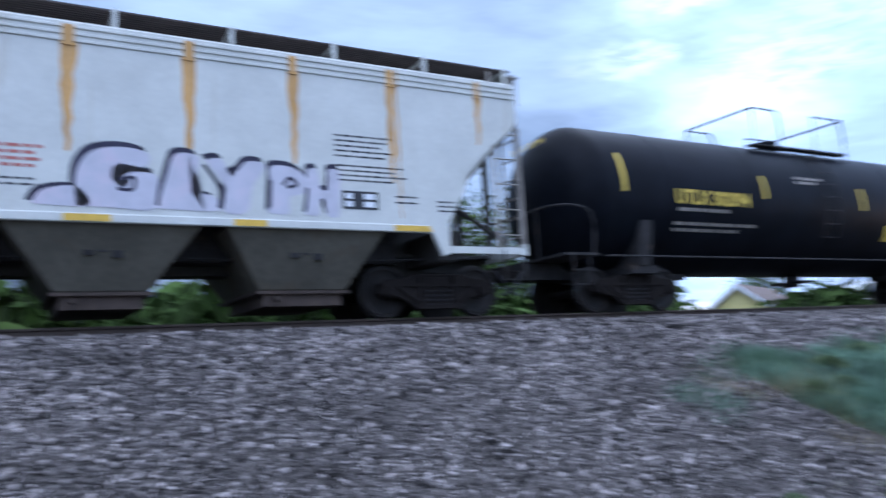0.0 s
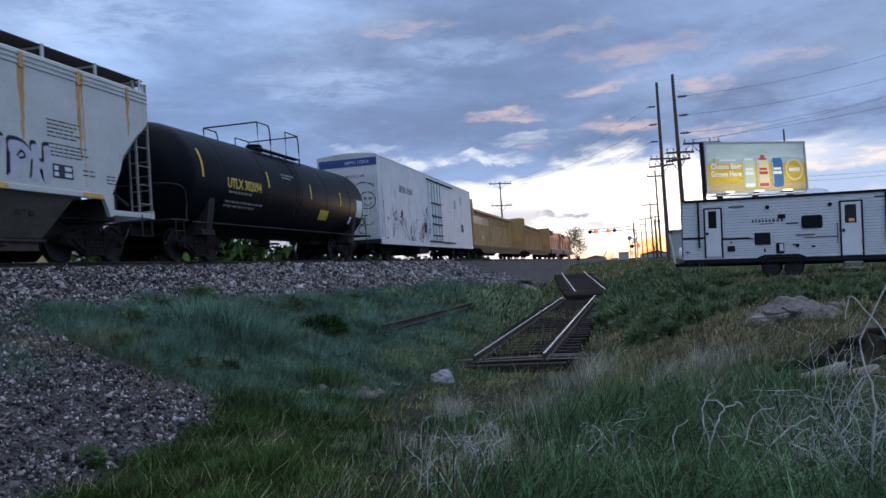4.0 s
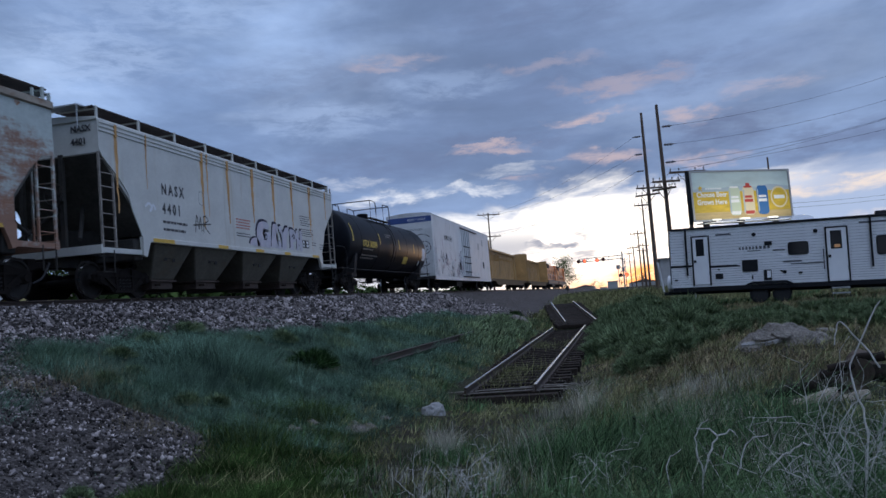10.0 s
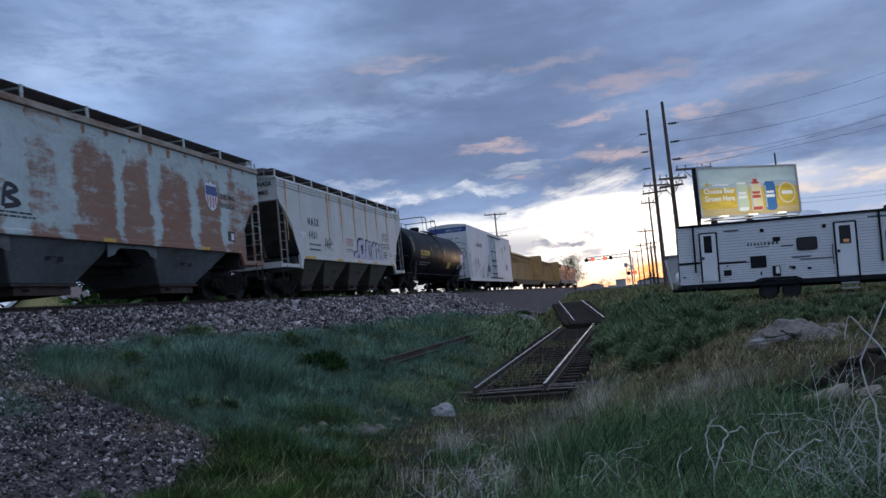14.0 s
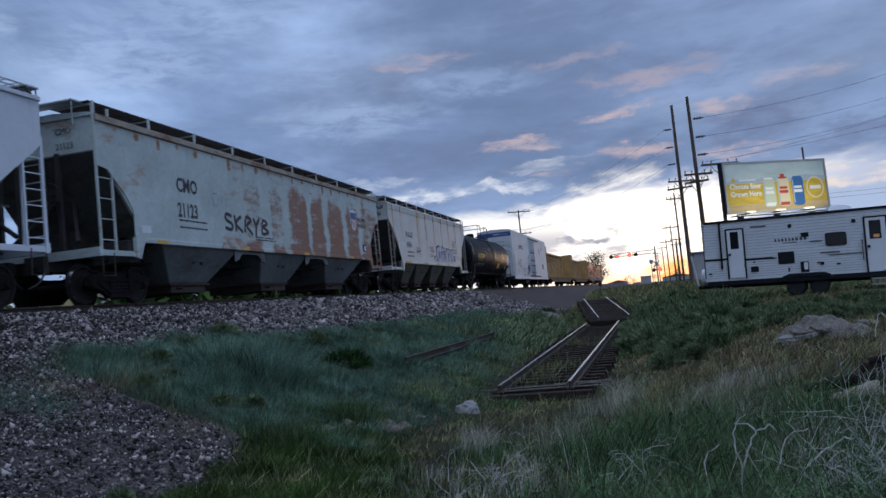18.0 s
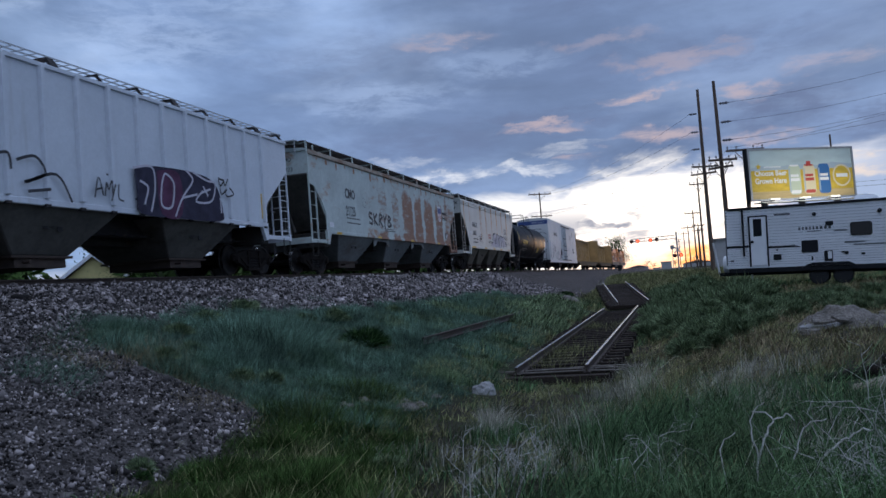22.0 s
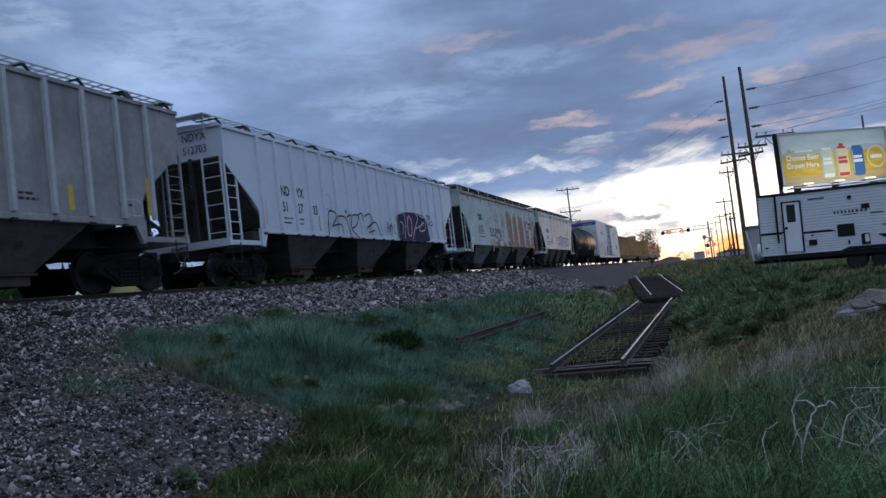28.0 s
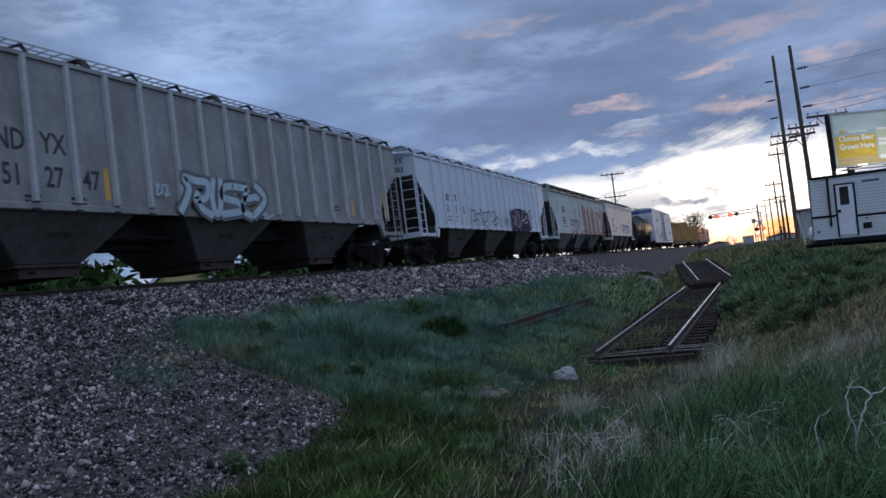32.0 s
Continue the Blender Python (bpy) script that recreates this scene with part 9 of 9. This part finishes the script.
def foliage(count, radius, leaf, rng, squash=0.6, shell=0.55, lumps=7):
    """Small leaves gathered in uneven clumps round the origin."""
    c = rng.normal(0, 1, (lumps, 3))
    c /= np.linalg.norm(c, axis=1, keepdims=True)
    c *= rng.uniform(0.25, 0.72, (lumps, 1)) * radius
    c[:, 2] = np.abs(c[:, 2])
    lr = rng.uniform(0.30, 0.55, lumps) * radius
    pick = rng.integers(0, lumps, count)
    d = rng.normal(0, 1, (count, 3))
    d /= np.linalg.norm(d, axis=1, keepdims=True)
    P = c[pick] + d * (lr[pick] * (shell + (1 - shell) * rng.random(count)))[:, None]
    P[:, 2] = np.maximum(P[:, 2] * squash, 0.0)
    u = rng.normal(0, 1, (count, 3))
    u /= np.linalg.norm(u, axis=1, keepdims=True)
    v = np.cross(u, rng.normal(0, 1, (count, 3)))
    v /= np.linalg.norm(v, axis=1, keepdims=True)
    s = (leaf * rng.uniform(0.6, 1.4, count))[:, None]
    V = np.stack([P - u * s, P + v * s * 0.35, P + u * s, P - v * s * 0.35], 1)
    return V.reshape(-1, 3), np.zeros((0, 3), int), np.arange(count)[:, None] * 4 + np.array([[0, 1, 2, 3]])


def tussock(count, rng):
    """A rounded fluffy clump: fine spikes fanned out into an uneven dome."""
    lumps = rng.normal(0, 1, (5, 3))
    lumps[:, 2] = np.abs(lumps[:, 2])
    lumps /= np.linalg.norm(lumps, axis=1, keepdims=True)
    d = rng.normal(0, 1, (count, 3))
    d[:, 2] = np.abs(d[:, 2]) * 0.9 + 0.05
    d /= np.linalg.norm(d, axis=1, keepdims=True)
    swell = 0.72 + 0.34 * np.max(d @ lumps.T, axis=1) ** 4
    reach = (0.60 * swell * rng.uniform(0.72, 1.08, count))[:, None]
    tip = d * reach * np.array([1, 1, 0.82])
    root = tip * rng.uniform(0.55, 0.85, (count, 1))
    side = np.cross(d, rng.normal(0, 1, (count, 3)))
    side /= np.linalg.norm(side, axis=1, keepdims=True)
    side *= 0.010 * rng.uniform(0.6, 1.4, (count, 1))
    V = np.stack([root - side, root + side, tip + rng.normal(0, 0.04, (count, 3))], 1)
    V[:, :, 2] = np.maximum(V[:, :, 2], -0.02)
    return V.reshape(-1, 3), np.arange(count * 3).reshape(count, 3), np.zeros((0, 4), int)


def shrubs():
    rng = np.random.default_rng(77)
    meshes = [quick_mesh("shrub_crown", *tussock(4200, rng), M["shrub_leaf"]) for _ in range(4)]
    stems = []
    for k in range(2):
        bm = bmesh.new()
        for i in range(7):
            a = rng.uniform(0, math.tau)
            path_tube(bm, [(0, 0, -0.08), (math.cos(a) * 0.12, math.sin(a) * 0.12, 0.12), (math.cos(a) * 0.3, math.sin(a) * 0.3, 0.30)], [0.015, 0.011, 0.005], 5)
        me = bpy.data.meshes.new("stem")
        bm.to_mesh(me)
        bm.free()
        me.materials.append(M["bark"])
        stems.append(me)
    spots = []
    while len(spots) < 190:
        y = 19 + 27 * rng.random() ** 0.75
        x = rng.uniform(-0.9, 9.5)
        if x > 0.34 * y or (x < 0.0 and 24 > y) or (np.hypot(x - 3.5, y - 18) < 2.6) or (y > 32.6 - 0.22 * x and x > 1.7) or (x > 0.115 * y and y > 27.5 and x < 0.30 * y):
            continue
        if any((x - a) ** 2 + (y - b) ** 2 < 0.45 for a, b, _ in spots):
            continue
        spots.append((x, y, rng.uniform(0.8, 1.6) * (0.62 if y < 25 or x > 0.1 * y else 1.0)))
    spots += [(2.0, 36.4, 0.9), (1.4, 40.0, 1.0), (0.6, 47.0, 0.9), (1.2, 52.0, 1.0), (2.0, 58.0, 1.0), (0.4, 44.0, 0.8)]
    spots += [(3.2, 33.0, 0.5), (4.3, 32.6, 0.45), (2.4, 33.6, 0.6), (5.6, 32.4, 0.5), (6.6, 31.8, 0.5), (8.2, 31.5, 0.5)]
    for az, d, s in ((30.5, 18.2, 0.7), (33.0, 16.2, 0.6), (26.5, 17.8, 0.6), (24.2, 19.5, 0.7), (35.0, 14.6, 0.55), (20.0, 22.5, 0.7), (29.0, 12.3, 0.5), (37.9, 8.3, 0.34), (34.0, 13.3, 0.5), (31.0, 12.2, 0.45), (36.0, 12.6, 0.42), (27.5, 14.3, 0.4), (21.2, 7.6, 0.35)):
        p = on_ground(az, d)
        spots.append((p.x, p.y, s))
    dark = [quick_mesh("shrub_crown", *tussock(4200, rng), M["weed_dark"]) for _ in range(2)]
    for x, y, s, q in ((-6.45, 15.7, 1.05, 0.85), (-4.94, 6.32, 0.42, 0.5), (-3.9, 9.4, 0.5, 0.5), (-4.9, 10.6, 0.55, 0.45), (-6.2, 47.0, 0.9, 0.8)):
        t = thing("dark_shrub", "dense dark green bush on the bank", "shrub", (x, y, ground_z(x, y) - 0.03), 20 * x, "dark bushes")
        t.scale = (s, s * 0.9, s * q)
        for nm, me in (("crown", dark[int(y) % 2]), ("stem", stems[0])):
            o = new(nm, me)
            o.parent = t
    for i, (x, y, s) in enumerate(spots):
        t = thing("shrub", "low grey-green shrub growing in the grass", "shrub", (x, y, ground_z(x, y) - 0.02), rng.uniform(0, 360), "low shrubs")
        t.scale = (s * rng.uniform(0.85, 1.2), s, s * rng.uniform(0.8, 1.1))
        for nm, me in (("crown", meshes[i % 4]), ("stem", stems[i % 2])):
            o = new(nm, me)
            o.parent = t


shrubs()


# ---- dead branches in the foreground ----
def dead_branch(name, label, root, direction, length, r, seed, depth=3, droop=0.0, spread=0.7):
    rng = random.Random(seed)
    bm = bmesh.new()

    def grow(p, d, l, rad, k):
        n = 6
        pts, q, v = [p], Vector(p), Vector(d).normalized()
        for i in range(n):
            v = (v + Vector((rng.uniform(-1, 1), rng.uniform(-1, 1), rng.uniform(-1, 1) - droop)) * 0.20).normalized()
            q = q + v * l / n
            pts.append(q.copy())
            if k > 0 and i > 0 and rng.random() < 0.75:
                side = v.cross(Vector((rng.uniform(-1, 1), rng.uniform(-1, 1), rng.uniform(-1, 1)))).normalized()
                grow(q.copy(), v * (1 - spread * 0.5) + side * spread, l * rng.uniform(0.35, 0.6), rad * 0.55, k - 1)
        path_tube(bm, pts, [rad * (1 - 0.75 * i / n) for i in range(n + 1)], 5)
    grow(Vector(root), Vector(direction), length, r, depth)
    ob = part(name, bm, M["dead_wood"])
    return tagged(ob, label, "dead branch", "dead branches")


# crooked stems that stand out of the tangle: waypoints and thickness
STEMS = (((0.36, 5.12, 0.05), (0.41, 5.16, 0.35), (0.50, 5.19, 0.54), (0.40, 5.20, 0.58)), ((0.50, 5.19, 0.53), (0.59, 5.18, 0.56), (0.62, 5.20, 0.52)), ((0.58, 5.10, 0.08), (0.79, 5.11, 0.35), (0.95, 5.11, 0.47), (1.02, 5.0, 0.50)),
         ((0.22, 5.10, -0.05), (0.19, 5.17, 0.36), (0.28, 5.19, 0.46)), ((0.40, 5.15, 0.30), (0.37, 5.20, 0.53), (0.46, 5.21, 0.63)), ((0.60, 5.14, 0.30), (0.67, 5.16, 0.48), (0.79, 5.15, 0.54)),
         ((1.18, 4.88, 0.0), (1.30, 4.95, 0.55), (1.27, 5.01, 0.93), (1.46, 4.99, 1.30)), ((1.41, 4.97, 0.92), (1.25, 5.04, 1.19), (1.20, 5.04, 1.06)), ((1.05, 5.0, 0.0), (1.22, 5.0, 0.34), (1.18, 5.05, 0.60), (1.34, 5.0, 0.78)),
         ((1.5, 4.9, 0.0), (1.42, 4.95, 0.45), (1.55, 4.9, 0.80), (1.50, 4.95, 1.15)), ((0.85, 5.0, 0.0), (1.05, 5.05, 0.26), (1.30, 5.0, 0.36)), ((1.15, 5.1, 0.15), (0.98, 5.05, 0.30), (0.92, 5.1, 0.18)))
for k, pts in enumerate(STEMS):
    bm = bmesh.new()
    line = curve_points(pts, 6)
    prng = random.Random(k)
    thick = 0.0070 if k in (0, 2, 6, 9) else 0.0048
    path_tube(bm, [(x + prng.gauss(0, 0.005), y + prng.gauss(0, 0.005), z + prng.gauss(0, 0.005)) for x, y, z in line], [thick * (1.1 - 0.65 * i / len(line)) for i in range(len(line))], 6)
    tagged(part("dead_branch", bm, M["dead_wood"], smooth=True), "bleached crooked dead branch standing in the grass", "dead branch", "dead branches")

tangle = random.Random(61)
for k in range(70):
    x = tangle.uniform(0.30, 1.75) if k < 8 else tangle.uniform(1.0, 1.8)
    y = tangle.uniform(4.6, 5.6)
    p = Vector((x, y, ground_z(x, y) + tangle.uniform(0.0, 0.12)))
    steep = tangle.uniform(0.05, 0.45) if x < 1.2 else tangle.uniform(0.1, 0.9)
    dead_branch("dead_branch", "thin bleached twig tangled in the grass", p, (tangle.uniform(-0.8, 0.9), tangle.uniform(-0.3, 0.3), steep), tangle.uniform(0.35, 0.75), tangle.uniform(0.0035, 0.0060), 300 + k, 2, 0.05, 0.8)
for k, (az, d, l) in enumerate(((13.0, 5.9, 0.30), (14.0, 6.0, 0.26), (11.8, 6.1, 0.28), (15.5, 5.8, 0.2), (13.6, 5.7, 0.3), (12.4, 5.8, 0.3), (16.2, 6.1, 0.25), (4.0, 5.6, 0.25), (2.0, 5.7, 0.3), (10.4, 6.2, 0.24))):
    dead_branch("dead_branch", "small pale dry twig in the short grass", on_ground(az, d), (0.3 - 0.1 * (k % 5), 0.1, 0.7), l * 1.5, 0.0055, 400 + k, 3, 0.05, 0.9)


# ---- trees ----
def tree(label, x, y, height, width, leaves, seed, bare=False):
    rng = np.random.default_rng(seed)
    prng = random.Random(seed)
    z0 = ground_z(x, y)
    t = thing("tree", label, "tree", (x, y, z0 - 0.1), 0, "trees")
    bm = bmesh.new()
    tips = []

    def limb(p, d, l, r, k):
        n = 5
        pts, q, v = [p], p.copy(), d.normalized()
        for i in range(n):
            v = (v + Vector((prng.uniform(-1, 1), prng.uniform(-1, 1), prng.uniform(-0.5, 0.9))) * 0.18).normalized()
            q = q + v * l / n
            pts.append(q.copy())
            if k > 0 and i >= 1:
                a = prng.uniform(0, math.tau)
                limb(q.copy(), Vector((math.cos(a), math.sin(a), prng.uniform(0.3, 0.9))), l * prng.uniform(0.4, 0.6), r * 0.5, k - 1)
        tips.append(q.copy())
        path_tube(bm, pts, [r * (1 - 0.7 * i / n) for i in range(n + 1)], 6)
    limb(Vector((0, 0, 0)), Vector((0, 0, 1)), height * 0.62, height * 0.022, 2 if not bare else 3)
    part("trunk", bm, M["bark"], t, "brown trunk with limbs")
    V = []
    per = max(40, leaves // max(1, len(tips)))
    for p in tips:
        n = per
        d = rng.normal(0, 1, (n, 3)) * np.array([1, 1, 0.75]) * width * 0.13 + np.array(p)
        u = rng.normal(0, 1, (n, 3))
        u /= np.linalg.norm(u, axis=1, keepdims=True)
        w = np.cross(u, rng.normal(0, 1, (n, 3)))
        w /= np.linalg.norm(w, axis=1, keepdims=True)
        s = height * 0.014 * rng.uniform(0.6, 1.4, n)[:, None]
        V.append(np.stack([d - u * s, d + w * s * 0.5, d + u * s, d - w * s * 0.5], 1).reshape(-1, 3))
    V = np.concatenate(V)
    n = len(V) // 4
    o = new("crown", quick_mesh("crown", V, np.zeros((0, 3), int), np.arange(n)[:, None] * 4 + np.array([[0, 1, 2, 3]]), M["tree_leaf"]))
    o.parent = t
    o["label"] = "loose crown of small leaves"


for k, (x, y, h, w, n) in enumerate(((-27, 16.5, 8.5, 6, 4200), (-33, 9, 7.5, 6, 3800), (-30, 2, 7.0, 6, 3600), (-36, 27, 7.0, 6, 3600), (-46, 60, 9, 7, 3600), (-33, 48, 4.6, 4, 2400), (-27, 38, 3.2, 3.4, 2200), (-24.5, 31, 2.6, 3.0, 2000),
                                     (-40, 78, 7, 6, 2600), (-34, 100, 6, 6, 2400), (-26, 62, 3.0, 3.4, 2000), (-25, 90, 3.4, 4, 1800), (-38, -8, 7, 6, 3000), (-29, 24, 4.0, 4, 2400), (-52, 40, 8, 7, 2600), (-23.5, 46, 2.4, 2.6, 1800))):
    tree("leafy green tree beyond the track", x, y, h, w, n, 200 + k)


def hedge():
    rng = np.random.default_rng(91)
    meshes = [quick_mesh("bush_crown", *foliage(1100, 1.0, 0.115, rng, 0.95, 0.45, 14), M["tree_leaf"]) for _ in range(3)]
    y, k = -14.0, 0
    rows = []
    while y < 150:
        x = -20.5 - rng.uniform(0, 7) - max(0, y - 60) * 0.03
        if not 36.5 < math.degrees(math.atan2(-x, y)) < 44.0 and math.degrees(math.atan2(-x, y)) > 10.5:
            rows.append((x, y, rng.uniform(3.2, 4.6) * (1.0 if y < 50 else 0.7)))
        y += rng.uniform(1.1, 2.9)
    y = -20.0
    while y < 190:
        rows.append((-64 - rng.uniform(0, 9), y, rng.uniform(8.0, 10.5) if y < 70 else 4.5))
        y += rng.uniform(3.0, 5.0)
    rows += [(-55.0 - 2.0 * (i % 3), 8.0 + 2.6 * i, 4.2 + 0.5 * (i % 2)) for i in range(16)]
    rows += [(-23.5, 31.3, 2.6), (-24.5, 33.6, 3.0), (-47.0, 49.5, 4.4), (-50.0, 55.0, 4.6), (-49.0, 52.0, 4.4), (-44.5, 46.0, 3.8), (-52.0, 59.5, 4.8), (-46.0, 43.0, 4.0)]
    for x, y, s in rows:
        t = thing("bush", "leafy green bush beyond the track", "bush", (x, y, ground_z(x, y) - 0.1), rng.uniform(0, 360), "bushes beyond the track")
        t.scale = (s, s, s * rng.uniform(0.8, 1.1))
        o = new("crown", meshes[k % 3])
        o.parent = t
        bm = bmesh.new()
        for i in range(5):
            a = rng.uniform(0, math.tau)
            path_tube(bm, [(0, 0, -0.05), (math.cos(a) * 0.15, math.sin(a) * 0.15, 0.25), (math.cos(a) * 0.4, math.sin(a) * 0.4, 0.6)], [0.03, 0.02, 0.008], 5)
        part("stem", bm, M["bark"], t)
        k += 1


hedge()
tree("half-bare tree by the far end of the line", -19.0, 262, 12.5, 9, 1500, 301, True)
tree("small leafy tree by the far end of the line", -18.5, 300, 9.0, 9, 2600, 302)
for k, (x, y, h) in enumerate(((-9, 420, 5.0), (-4, 440, 4.2), (12, 380, 6.5), (16, 330, 6.0), (20, 400, 7.5), (26, 420, 8.0), (9, 300, 5.0), (-28, 420, 9), (-40, 430, 10), (-14, 470, 6), (2, 520, 6), (33, 360, 8))):
    tree("far tree in the dusk on the horizon", x, y, h, h * 0.9, 900, 320 + k)


# ---- motion ----
def motions():
    for car, y0 in CARS:
        walk(car, [(t, pose(TRACK_X, y0 + s, RAIL_Z)) for t, s in TRAIN])
    times = [i * 0.25 for i in range(129)]
    at = lambda t: table(t, TRAIN)
    for wheel, y in WHEELSETS:
        walk(wheel, [(t, pose(0, y, 0.457, -math.degrees(at(t) / 0.457))) for t in times])


motions()
